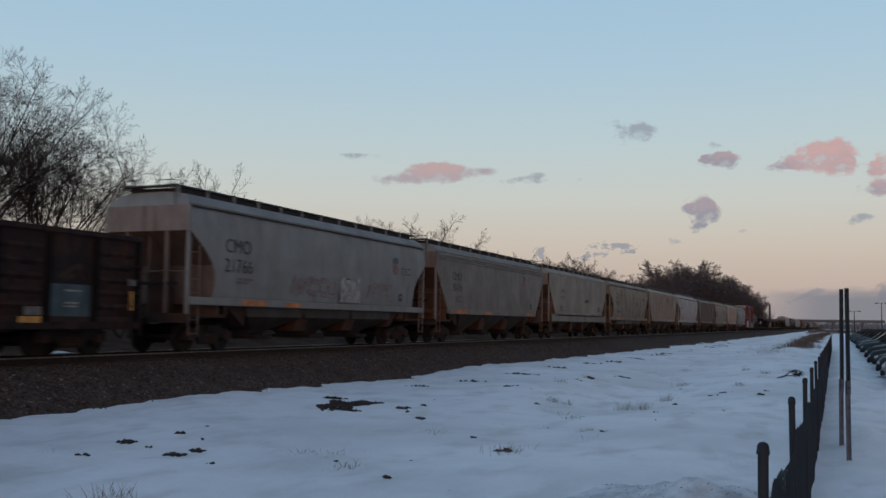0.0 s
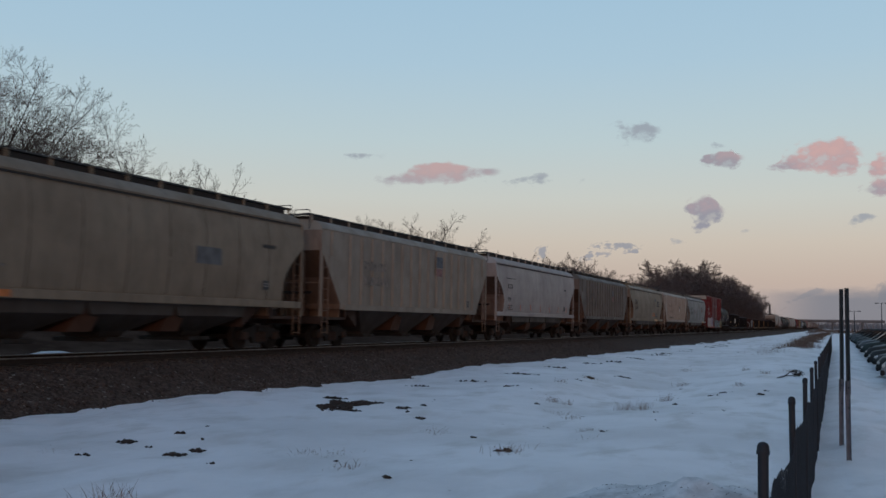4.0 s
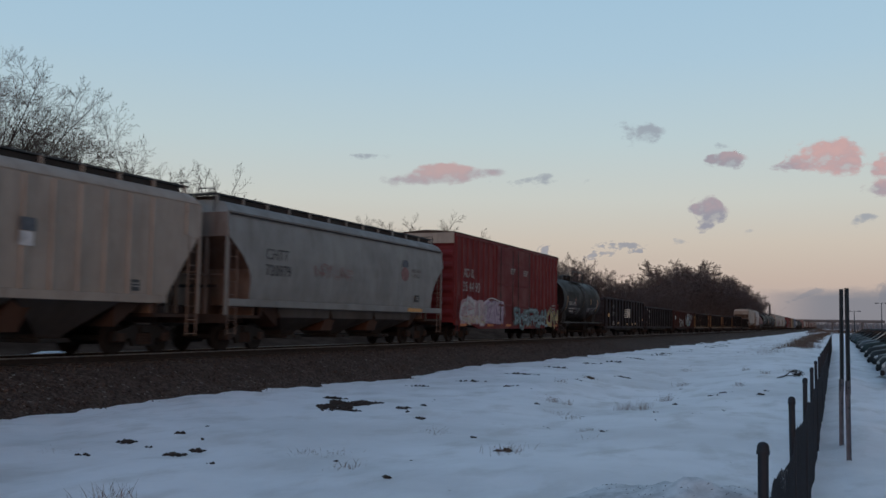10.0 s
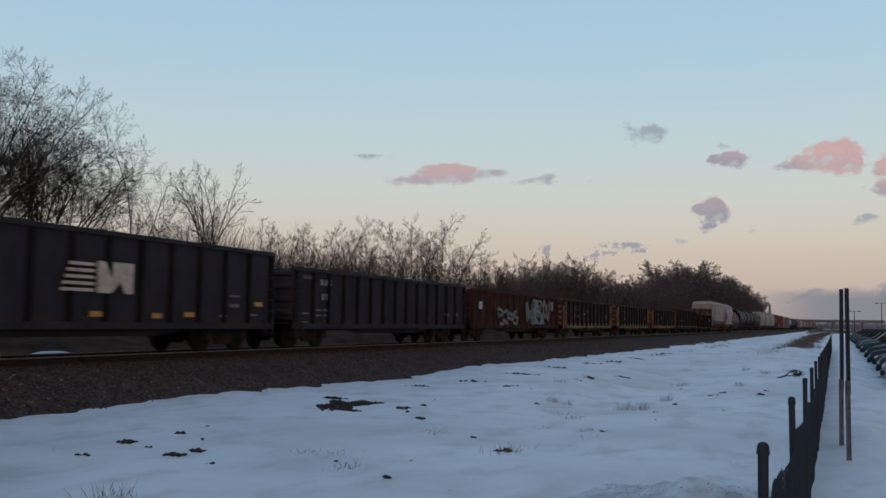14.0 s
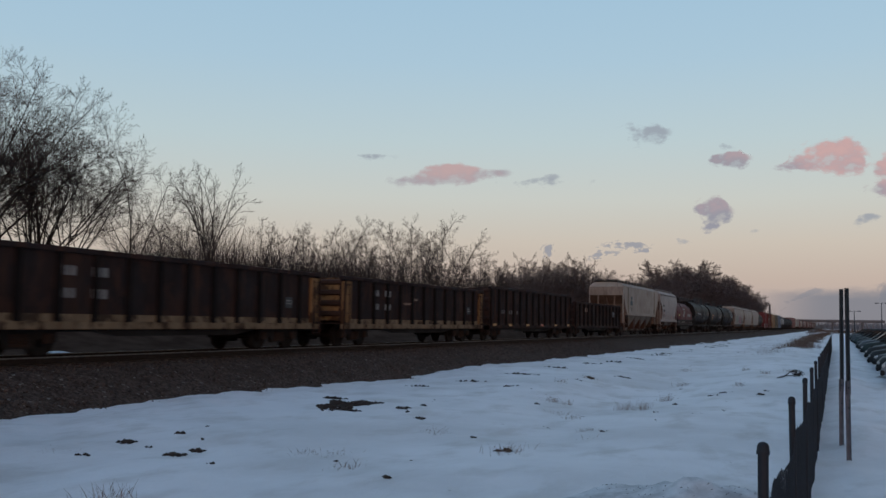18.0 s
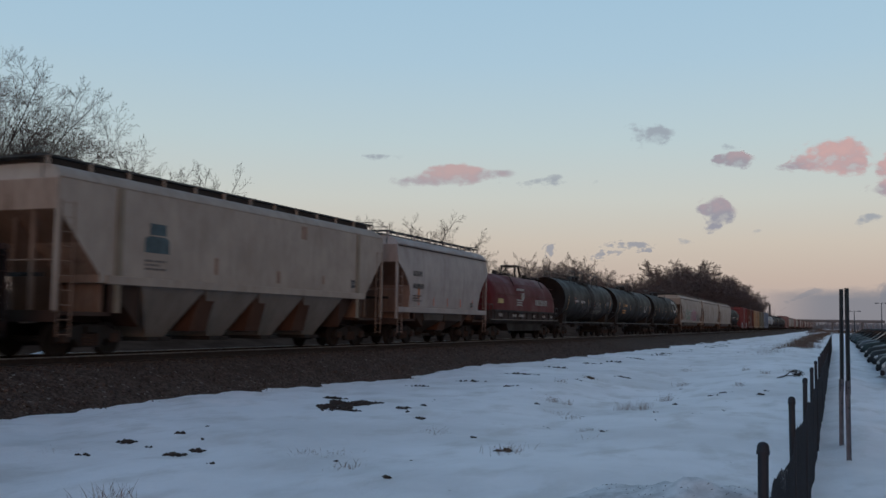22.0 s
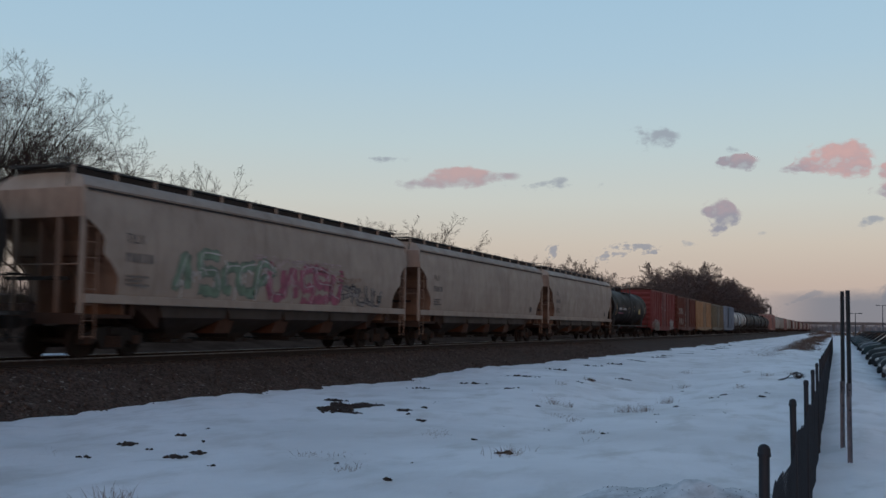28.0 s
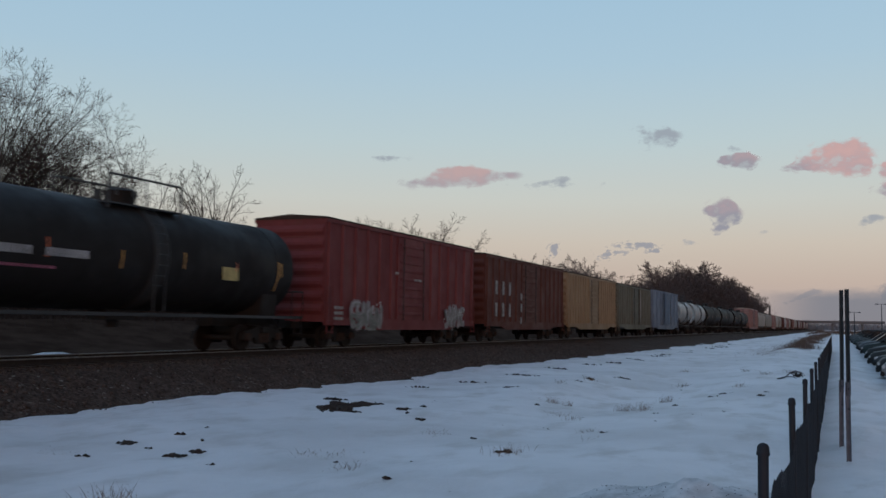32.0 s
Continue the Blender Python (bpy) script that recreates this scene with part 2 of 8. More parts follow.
def ballast_material():
    m, n, l, b = material("track_ballast", 0.95)
    b.inputs["Specular IOR Level"].default_value = 0.15
    co = n.new("ShaderNodeTexCoord").outputs["Object"]
    v = n.new("ShaderNodeTexVoronoi")
    v.inputs["Scale"].default_value = 16
    l.new(co, v.inputs["Vector"])
    big = noise_node(n, l, co, 0.8, 5, 0.6)
    val = n.new("ShaderNodeSeparateColor")
    l.new(v.outputs["Color"], val.inputs[0])
    c = blend(n, l, val.outputs[0], (0.040, 0.027, 0.022), (0.135, 0.094, 0.075))
    c = blend(n, l, band(n, l, big, 0.4, 0.7, 0, 0.5), c, (0.05, 0.033, 0.025))
    c = blend(n, l, band(n, l, val.outputs[1], 0.975, 0.99, 0, 0.8), c, (0.28, 0.25, 0.22))
    l.new(c, b.inputs["Base Color"])
    bump(n, l, v.outputs["Distance"], 0.9, 0.05, b)
    return m


SNOW, BALLAST = snow_material(), ballast_material()


def stone_material():
    m, n, l, b = material("ballast_stone", 0.9)
    g = n.new("ShaderNodeNewGeometry")
    l.new(blend(n, l, g.outputs["Random Per Island"], (0.031, 0.021, 0.017), (0.112, 0.08, 0.065)), b.inputs["Base Color"])
    return m


STONE = stone_material()


def cloud_material(name, lit, shade, soft=0.5, ragged=(-1.5, -0.25), grain=0.02, most=1.0):
    """Thin cloud: it is as dense as its mesh says, torn by noise at two sizes, and glows with the last light."""
    m = bpy.data.materials.new(name)
    m.use_nodes = True
    n, l = m.node_tree.nodes, m.node_tree.links
    n.clear()
    out, mix, tr, em = n.new("ShaderNodeOutputMaterial"), n.new("ShaderNodeMixShader"), n.new("ShaderNodeBsdfTransparent"), n.new("ShaderNodeEmission")
    co = n.new("ShaderNodeTexCoord").outputs["Object"]
    thick, warm = n.new("ShaderNodeAttribute"), n.new("ShaderNodeAttribute")
    thick.attribute_name, warm.attribute_name = "thickness", "warmth"
    k = noise_node(n, l, co, grain, 8, 0.54, (0.75, 1, 1.2))
    torn = n.new("ShaderNodeMath")
    torn.operation = "MULTIPLY_ADD"
    l.new(thick.outputs["Fac"], torn.inputs[0])
    torn.inputs[1].default_value = 1.7
    l.new(band(n, l, k, 0.33, 0.67, *ragged), torn.inputs[2])
    alpha = band(n, l, torn.outputs[0], 0.02, 0.02 + soft, 0, most)
    hue = n.new("ShaderNodeMath")
    hue.operation = "MULTIPLY_ADD"
    l.new(k, hue.inputs[0])
    hue.inputs[1].default_value = 1.5
    l.new(warm.outputs["Fac"], hue.inputs[2])
    l.new(blend(n, l, band(n, l, hue.outputs[0], 0.8, 1.95), shade, lit), em.inputs["Color"])
    l.new(alpha, mix.inputs[0])
    l.new(tr.outputs[0], mix.inputs[1])
    l.new(em.outputs[0], mix.inputs[2])
    l.new(mix.outputs[0], out.inputs["Surface"])
    return m


CLOUD_PINK = cloud_material("pale_pink_cloud", (0.505, 0.37, 0.37), (0.355, 0.345, 0.385), 1.55)
CLOUD_ROSE = cloud_material("rose_lit_cloud", (0.575, 0.385, 0.375), (0.35, 0.32, 0.365), 1.5, grain=0.03)
CLOUD_MAUVE = cloud_material("mauve_cloud", (0.45, 0.345, 0.365), (0.305, 0.305, 0.355), 1.3, grain=0.028)
CLOUD_WISP = cloud_material("blue_grey_cloud", (0.37, 0.39, 0.42), (0.29, 0.32, 0.375), 1.3, (-1.15, 0.05), 0.028, 0.8)
CLOUD_STEAM = cloud_material("steam_plume", (0.42, 0.40, 0.41), (0.27, 0.285, 0.335), 0.85, (-1.15, 0.1), 0.05, 0.85)
CLOUD_SMOKE = cloud_material("dark_smoke_trail", (0.25, 0.255, 0.29), (0.205, 0.22, 0.26), 0.9, (-0.85, -0.05), 0.035, 0.6)


def bank_material():
    """The cloud bank on the horizon: even blue-grey, its upper edge uneven and soft."""
    m = bpy.data.materials.new("grey_cloud_bank")
    m.use_nodes = True
    n, l = m.node_tree.nodes, m.node_tree.links
    n.clear()
    out, mix, tr, em = n.new("ShaderNodeOutputMaterial"), n.new("ShaderNodeMixShader"), n.new("ShaderNodeBsdfTransparent"), n.new("ShaderNodeEmission")
    uv = n.new("ShaderNodeUVMap")
    uv.uv_map = "flat"
    sep = n.new("ShaderNodeSeparateXYZ")
    l.new(uv.outputs[0], sep.inputs[0])
    k = noise_node(n, l, uv.outputs[0], 5.0, 6, 0.55, (2.2, 1, 1))
    edge = n.new("ShaderNodeMath")
    edge.operation = "MULTIPLY_ADD"
    l.new(k, edge.inputs[0])
    edge.inputs[1].default_value = -0.22
    l.new(sep.outputs["Y"], edge.inputs[2])
    top = band(n, l, edge.outputs[0], 0.72, 0.84, 0.93, 0.0)
    side = band(n, l, sep.outputs["X"], 0.0, 0.16)
    a = n.new("ShaderNodeMath")
    a.operation = "MULTIPLY"
    l.new(top, a.inputs[0])
    l.new(side, a.inputs[1])
    l.new(blend(n, l, band(n, l, edge.outputs[0], 0.15, 0.75), (0.225, 0.215, 0.235), (0.215, 0.222, 0.257)), em.inputs["Color"])
    l.new(a.outputs[0], mix.inputs[0])
    l.new(tr.outputs[0], mix.inputs[1])
    l.new(em.outputs[0], mix.inputs[2])
    l.new(mix.outputs[0], out.inputs["Surface"])
    return m


CLOUD_BANK = bank_material()


# ---- mesh tools ----
class Geo:
    """Collects vertices and faces; each face remembers which material slot it takes."""

    def __init__(self):
        self.v, self.f, self.m = [], [], []

    def face(self, *idx, slot=0):
        self.f.append(idx)
        self.m.append(slot)

    def box(self, x0, x1, y0, y1, z0, z1, c=0.0, slot=0):
        """A box, with its upright edges chamfered by c."""
        if c <= 0:
            return self.stack([(z0, x0, x1, y0, y1), (z1, x0, x1, y0, y1)], slot=slot)
        ring = [(x0 + c, y0), (x1 - c, y0), (x1, y0 + c), (x1, y1 - c), (x1 - c, y1), (x0 + c, y1), (x0, y1 - c), (x0, y0 + c)]
        inner = [((x0 + x1) / 2 + (x - (x0 + x1) / 2) * (1 - 2 * c / max(0.01, x1 - x0)), (y0 + y1) / 2 + (y - (y0 + y1) / 2) * (1 - 2 * c / max(0.01, y1 - y0))) for x, y in ring]
        self.loft([[(x, y, z0) for x, y in inner], [(x, y, z0 + c) for x, y in ring], [(x, y, z1 - c) for x, y in ring], [(x, y, z1) for x, y in inner]], slot=slot)

    def stack(self, levels, slot=0, end_slot=None, end_below=None):
        """Rectangles one above another, joined into a solid: (z, x0, x1, y0, y1). The end faces under end_below take end_slot."""
        o = len(self.v)
        for z, x0, x1, y0, y1 in levels:
            self.v += [(x0, y0, z), (x1, y0, z), (x1, y1, z), (x0, y1, z)]
        self.face(o + 3, o + 2, o + 1, o, slot=slot)
        for i in range(len(levels) - 1):
            a = o + 4 * i
            for k in range(4):
                s = slot
                if end_slot is not None and k in (0, 2) and levels[i + 1][0] <= end_below + 1e-6:
                    s = end_slot
                self.face(a + k, a + (k + 1) % 4, a + 4 + (k + 1) % 4, a + 4 + k, slot=s)
        a = o + 4 * (len(levels) - 1)
        self.face(a, a + 1, a + 2, a + 3, slot=slot)

    def loft(self, rings, closed=True, slot=0):
        o, k = len(self.v), len(rings[0])
        for r in rings:
            self.v += r
        for i in range(len(rings) - 1):
            for j in range(k):
                a, b = o + i * k + j, o + i * k + (j + 1) % k
                self.face(a, b, b + k, a + k, slot=slot)
        if closed:
            self.face(*[o + k - 1 - j for j in range(k)], slot=slot)
            self.face(*[o + (len(rings) - 1) * k + j for j in range(k)], slot=slot)

    def tube(self, a, b, r, n=6, r2=None, slot=0, caps=True):
        a, b = Vector(a), Vector(b)
        d = (b - a).normalized()
        u = d.orthogonal().normalized()
        w = d.cross(u)
        r2 = r if r2 is None else r2
        rings = [[tuple(p + u * (q * math.cos(2 * math.pi * k / n)) + w * (q * math.sin(2 * math.pi * k / n))) for k in range(n)] for p, q in ((a, r), (b, r2))]
        self.loft(rings, caps, slot)

    def path(self, pts, r, n=5, slot=0):
        for a, b in zip(pts, pts[1:]):
            self.tube(a, b, r, n, slot=slot)

    def plate(self, pts, axis, t0, t1, slot=0):
        """A flat outline (pairs) pushed out along an axis from t0 to t1. axis x: pairs are (y, z); axis y: (x, z)."""
        put = (lambda p, t: (t, p[0], p[1])) if axis == "x" else (lambda p, t: (p[0], t, p[1])) if axis == "y" else (lambda p, t: (p[0], p[1], t))
        self.loft([[put(p, t0) for p in pts], [put(p, t1) for p in pts]], True, slot)

    def mesh(self, name, mats, smooth=None):
        me = bpy.data.meshes.new(name)
        me.from_pydata(self.v, [], self.f)
        for m in (mats if isinstance(mats, (list, tuple)) else [mats]):
            me.materials.append(m)
        if any(self.m):
            me.polygons.foreach_set("material_index", self.m)
        bm = bmesh.new()
        bm.from_mesh(me)
        bmesh.ops.recalc_face_normals(bm, faces=bm.faces)
        bm.to_mesh(me)
        bm.free()
        if smooth is not None:
            me.shade_smooth()
            me.set_sharp_from_angle(angle=radians(smooth))
        return me


def part(name, data, mat=None, parent=None, label="", at=None, smooth=None):
    """Links a Geo or a finished mesh as ONE object under a thing or a part."""
    if isinstance(data, Geo):
        data = data.mesh(name, mat, smooth)
    ob = new(name, data)
    if parent is not None:
        ob.parent = parent
    if at is not None:
        ob.matrix_basis = at if isinstance(at, Matrix) else Matrix.Translation(at)
    if label:
        tagged(ob, label)
    return ob


def thing(name, m, label, category, group="", data=None):
    ob = new(name, data)
    ob.matrix_basis = m
    return tagged(ob, label, category, group)


SIDE = Matrix(((0, 0, 1, 0), (1, 0, 0, 0), (0, 1, 0, 0), (0, 0, 0, 1)))  # text that lies on a car's near side
# ---- the large structure: ground, track bed, rails ----
TRACK = -18.62      # x of the track's middle line; rails' tops lie at z = 0
SPEED = 16.268


def ridge(x, y, s, k=0):
    return noise.noise(Vector((x * s + 13.7 * k, y * s - 5.1 * k, 3.3 * k)))


def lerp_table(t, x):
    for (a, b), (c, d) in zip(t, t[1:]):
        if x <= c:
            return b + (d - b) * max(0, (x - a)) / (c - a)
    return t[-1][1]


def ground_z(x, y):
    """Snow: a shallow dip between the track bed and the fence, a bank behind the fence, a heap by the camera."""
    u = x - TRACK
    if u < 0:
        q = min(1, max(0, (-u - 7.5) / 7.0))
        z = -0.62 + 0.06 * ridge(x, y, 0.2) + (1.5 + 0.12 * ridge(x, y, 0.12, 21)) * q * q * (3 - 2 * q)
        return z - 0.5 * max(0, 1 - abs(u) / 3.0)
    far = min(1, max(0, (y - 40) / 90))
    z = -0.93 + 0.05 * far - 0.16 * math.exp(-((x + 7.5) / 3.4) ** 2) * (1 - 0.5 * far)
    z += 0.10 * ridge(x, y, 0.16, 1) + 0.05 * ridge(x, y, 0.6, 2) + 0.022 * ridge(x, y, 1.7, 3)
    z += 0.09 * ridge(x, y, 0.9, 9) * math.exp(-((x + 13.6) / 1.5) ** 2) + 0.04 * ridge(x, y, 2.6, 10) * math.exp(-((x + 13.6) / 1.5) ** 2)
    z += 0.10 * abs(ridge(x, y * 0.45, 0.7, 14)) * math.exp(-((x + 12.2 - 0.01 * y) / 1.6) ** 2) * min(1, max(0, (y - 30) / 40))
    z += -0.06 * math.exp(-((x + 0.6) / 1.2) ** 2)
    z -= 0.32 * math.exp(-((x + 5.6) / 1.9) ** 2 - ((y - 33) / 13) ** 2)
    z += 0.12 * math.exp(-((x + 8.6) / 1.1) ** 2 - ((y - 34) / 12) ** 2)
    z += 0.11 * math.exp(-((x + 13.4) / 1.3) ** 2) * min(1, max(0, (20 - y) / 10))
    rough = min(1, max(0, (y - 45) / 40)) * math.exp(-((x + 8.5) / 4.5) ** 2)
    z += rough * (0.26 * ridge(x, y, 0.22, 4) + 0.16 * ridge(x, y, 0.55, 11) + 0.08 * ridge(x, y, 1.5, 12))
    z += 0.35 * math.exp(-((x + 3.4 + 0.006 * (y - 80)) / 1.1) ** 2) * min(1, max(0, (y - 62) / 30))
    z += (0.045 * ridge(x, y, 1.3, 15) + 0.03 * ridge(x, y, 3.4, 16)) * min(1, max(0, (x - 0.1) * 2)) * (y < 120)
    z += 0.16 * math.exp(-(((x - 0.35) / 0.5) ** 2)) * (0.6 + ridge(x, y, 0.5, 6)) * (y < 80)
    return z


def spaced(*runs):
    out = []
    for a, b, n in runs:
        out += [a + (b - a) * i / n for i in range(n)]
    return out + [runs[-1][1]]


def build_ground():
    xs = spaced((-3500, -300, 8), (-300, -60, 12), (-60, -34, 13), (-34, -25, 24), (-25, -16.6, 10), (-16.6, -12.4, 30), (-12.4, -2.2, 60), (-2.2, 0.2, 40), (0.2, 3, 16), (3, 14, 26), (14, 60, 14), (60, 300, 10), (300, 3500, 8))
    ys = spaced((-900, -60, 8), (-60, 3, 20), (3, 26, 140), (26, 60, 110), (60, 160, 90), (160, 420, 40), (420, 1000, 14), (1000, 4200, 8))
    g = Geo()
    nx = len(xs)
    for y in ys:
        for x in xs:
            g.v.append((x, y, ground_z(x, y)))
    for j in range(len(ys) - 1):
        for i in range(nx - 1):
            a = j * nx + i
            g.face(a, a + 1, a + nx + 1, a + nx)
    me = bpy.data.meshes.new("ground")
    me.from_pydata(g.v, [], g.f)
    me.materials.append(SNOW)
    me.shade_smooth()
    tagged(new("ground", me), "old crusted snow with grey thaw stains over a trackside field", "snow", kind="structure")


BED = [(-4.2, -0.95), (-2.6, -0.30), (-1.75, -0.2), (1.75, -0.2), (2.5, -0.27), (3.0, -0.42), (4.6, -1.0), (6.6, -1.35)]


def bed_z(u):
    for (a, b), (c, d) in zip(BED, BED[1:]):
        if a <= u <= c:
            return b + (d - b) * (u - a) / (c - a)
    return -2


def build_track():
    ys = spaced((-700, -40, 10), (-40, 4, 22), (4, 64, 300), (64, 200, 160), (200, 500, 60), (500, 1600, 20))
    us = spaced((-4.2, -1.75, 6), (-1.75, 1.75, 8), (1.75, 6.6, 34))
    g = Geo()
    for y in ys:
        # far off the stone shoulder spreads wider
        wide = 1 + 0.85 * min(1, max(0, (y - 35) / 80))
        for u in us:
            rough = 0.035 * ridge(u, y, 1.4, 7) + 0.025 * ridge(u, y, 5.0, 8) if abs(u) > 1.4 else 0.01 * ridge(u, y, 4.0, 8)
            uu = u if u < 2.5 else 2.5 + (u - 2.5) * wide
            g.v.append((TRACK + uu, y, bed_z(u) + rough))
    n = len(us)
    for j in range(len(ys) - 1):
        for i in range(n - 1):
            a = j * n + i
            g.face(a, a + 1, a + n + 1, a + n)
    me = bpy.data.meshes.new("track_bed")
    me.from_pydata(g.v, [], g.f)
    me.materials.append(BALLAST)
    me.shade_smooth()
    tagged(new("track_bed", me), "dark crushed-stone ballast bank under the railway track", "ballast", kind="structure")
    # loose stones on the shoulder
    rnd = random.Random(5)
    g = Geo()
    for _ in range(9000):
        y = 8 + 62 * rnd.random() ** 1.5
        u = rnd.uniform(1.3, 5.0)
        wide = 1 + 0.85 * min(1, max(0, (y - 35) / 80))
        r = rnd.uniform(0.018, 0.045)
        x = TRACK + (u if u < 2.5 else 2.5 + (u - 2.5) * wide)
        c = Vector((x, y, bed_z(u) + 0.4 * r))
        o = len(g.v)
        for d in ((1, 0, 0), (-1, 0, 0), (0, 1, 0), (0, -1, 0), (0, 0, 1), (0, 0, -1)):
            g.v.append(tuple(c + Vector(d) * r * rnd.uniform(0.6, 1.2) + Vector((rnd.uniform(-0.4, 0.4), rnd.uniform(-0.4, 0.4), 0)) * r))
        for a, b in ((0, 2), (2, 1), (1, 3), (3, 0)):
            g.face(o + a, o + b, o + 4)
            g.face(o + b, o + a, o + 5)
    me = bpy.data.meshes.new("ballast_stones")
    me.from_pydata(g.v, [], g.f)
    me.materials.append(STONE)
    tagged(new("ballast_stones", me), "loose dark crushed stones on the track shoulder", "stones", kind="stuff")
    # rails
    track = tagged(new("railway_track"), "worn steel rails on dark wooden sleepers", "railway track", kind="structure")
    prof = [(-0.07, -0.17), (0.07, -0.17), (0.07, -0.155), (0.012, -0.135), (0.012, -0.045), (0.036, -0.03), (0.036, -0.004), (0.028, 0.0), (-0.028, 0.0), (-0.036, -0.004), (-0.036, -0.03), (-0.012, -0.045), (-0.012, -0.135), (-0.07, -0.155)]
    for s in (-0.753, 0.753):
        g = Geo()
        g.loft([[(TRACK + s + a, y, b) for a, b in prof] for y in (-700, 4, 40, 120, 400, 1600)])
        me = g.mesh("rail", [RAIL_SIDE, STEEL])
        for p in me.polygons:
            if p.center.z > -0.028:
                p.material_index = 1
        part("rail", me, parent=track)
    g = Geo()
    g.box(-1.3, 1.3, -0.115, 0.115, -0.34, -0.165, 0.012)
    sleeper = g.mesh("sleeper", TIE)
    for i in range(250):
        part("sleeper", sleeper, parent=track, at=(TRACK, 4 + 0.53 * i, 0.005 * math.sin(i * 7.1)))
    g = Geo()
    for i in range(700):
        y = 4 + 0.53 * (250 + i)
        g.box(TRACK - 1.3, TRACK + 1.3, y - 0.115, y + 0.115, -0.34, -0.168)
    tagged(part("far_sleepers", g, TIE, track), kind="stuff")


def snow_drifts():
    """Strips of snow left lying beyond the far rail."""
    r = random.Random(8)
    g = Geo()
    y = 6.0
    while y < 24:
        ln, w, x = r.uniform(0.6, 1.5), r.uniform(0.25, 0.5), TRACK - r.uniform(2.9, 3.6)
        o, n = len(g.v), 14
        for q, z in ((1.0, -0.42), (0.9, -0.13), (0.4, -0.055)):
            for k in range(n):
                a = 2 * math.pi * k / n
                g.v.append((x + w * q * math.cos(a) * (1 + 0.3 * math.sin(3 * a + y) + 0.2 * math.sin(7 * a + 2 * y)), y + ln * q * math.sin(a), z))
        for i in range(2):
            for k in range(n):
                g.f.append((o + i * n + k, o + i * n + (k + 1) % n, o + (i + 1) * n + (k + 1) % n, o + (i + 1) * n + k))
        g.f.append(tuple(o + 2 * n + k for k in range(n)))
        y += ln * r.uniform(1.7, 6.0)
    me = bpy.data.meshes.new("snow_drifts")
    me.from_pydata(g.v, [], g.f)
    me.materials.append(DRIFT)
    me.shade_smooth()
    tagged(new("snow_drifts", me), "thin strips of snow beside the far rail", "snow", kind="stuff")


build_ground()
build_track()
snow_drifts()


# ---- the train ----
def lettering(text, size, y, z, x, mat, parent, name="lettering", space=1.0):
    c = bpy.data.curves.new(name, "FONT")
    c.body, c.size, c.extrude, c.space_character, c.space_line = text, size, 0.002, space, 1.0
    c.materials.append(mat)
    ob = new(name, c)
    ob.parent = parent
    ob.matrix_basis = Matrix.Translation((x, y, z)) @ SIDE
    return ob


def bars(parent, y, z, x, rows, mat, name="stencil_mark"):
    """Small writing too small to read: short bars. rows: (dy, dz, length, height)."""
    g = Geo()
    for dy, dz, w, h in rows:
        k = max(1, int(w / (h * 0.8)))
        for i in range(k):
            a = y + dy + w * i / k
            g.box(x, x + 0.006, a, a + w / k * 0.66, z + dz, z + dz + h)
    return tagged(part(name, g, mat, parent), kind="stuff")


def strokes(parent, pts_list, width, x_of_z, off, mat, name):
    """Spray paint: ribbons along smooth lines in the (y, z) plane of a car's near side."""
    g = Geo()
    for pts in pts_list:
        fine = []
        for i in range(len(pts) - 1):
            p0, p1, p2, p3 = pts[max(0, i - 1)], pts[i], pts[i + 1], pts[min(len(pts) - 1, i + 2)]
            for k in range(5):
                t = k / 5
                fine.append(tuple(0.5 * (2 * b + (c - a) * t + (2 * a - 5 * b + 4 * c - d) * t * t + (3 * b - a - 3 * c + d) * t ** 3) for a, b, c, d in zip(p0, p1, p2, p3)))
        fine.append(pts[-1])
        o = len(g.v)
        for i, (y, z) in enumerate(fine):
            a, b = fine[max(0, i - 1)], fine[min(len(fine) - 1, i + 1)]
            dy, dz = b[0] - a[0], b[1] - a[1]
            q = math.hypot(dy, dz) or 1
            w = width * (0.75 + 0.5 * math.sin(i * 1.3) ** 2) / 2
            for s in (-1, 1):
                yy, zz = y - s * dz / q * w, z + s * dy / q * w
                g.v.append((x_of_z(zz) + off, yy, zz))
        for i in range(len(fine) - 1):
            g.face(o + 2 * i, o + 2 * i + 1, o + 2 * i + 3, o + 2 * i + 2)
    me = bpy.data.meshes.new(name)
    me.from_pydata(g.v, [], g.f)
    me.materials.append(mat)
    return tagged(part(name, me, parent=parent), kind="stuff")


SPRAY = {k: plain("spray_" + k, c, 0.6, vary=0.3, scale=3) for k, c in
         dict(olive=(0.07, 0.06, 0.035), mint_dark=(0.13, 0.17, 0.14), ice=(0.26, 0.36, 0.40), plum=(0.17, 0.11, 0.19), rose_ink=(0.28, 0.12, 0.15), yellow_pale=(0.46, 0.43, 0.28), blue_pale=(0.16, 0.26, 0.36), pink=(0.30, 0.085, 0.14), mint=(0.16, 0.25, 0.18), teal=(0.10, 0.165, 0.175), lilac=(0.37, 0.30, 0.40), silver=(0.42, 0.42, 0.43),
              yellow=(0.45, 0.36, 0.14), ink=(0.02, 0.022, 0.03), pale=(0.50, 0.50, 0.50), orange=(0.55, 0.18, 0.05), blue=(0.05, 0.10, 0.18), mauve=(0.29, 0.235, 0.25), pinkish=(0.40, 0.31, 0.33), deep=(0.05, 0.085, 0.10), faint=(0.10, 0.105, 0.115), dull=(0.24, 0.225, 0.215), rusty=(0.24, 0.15, 0.11)).items()}


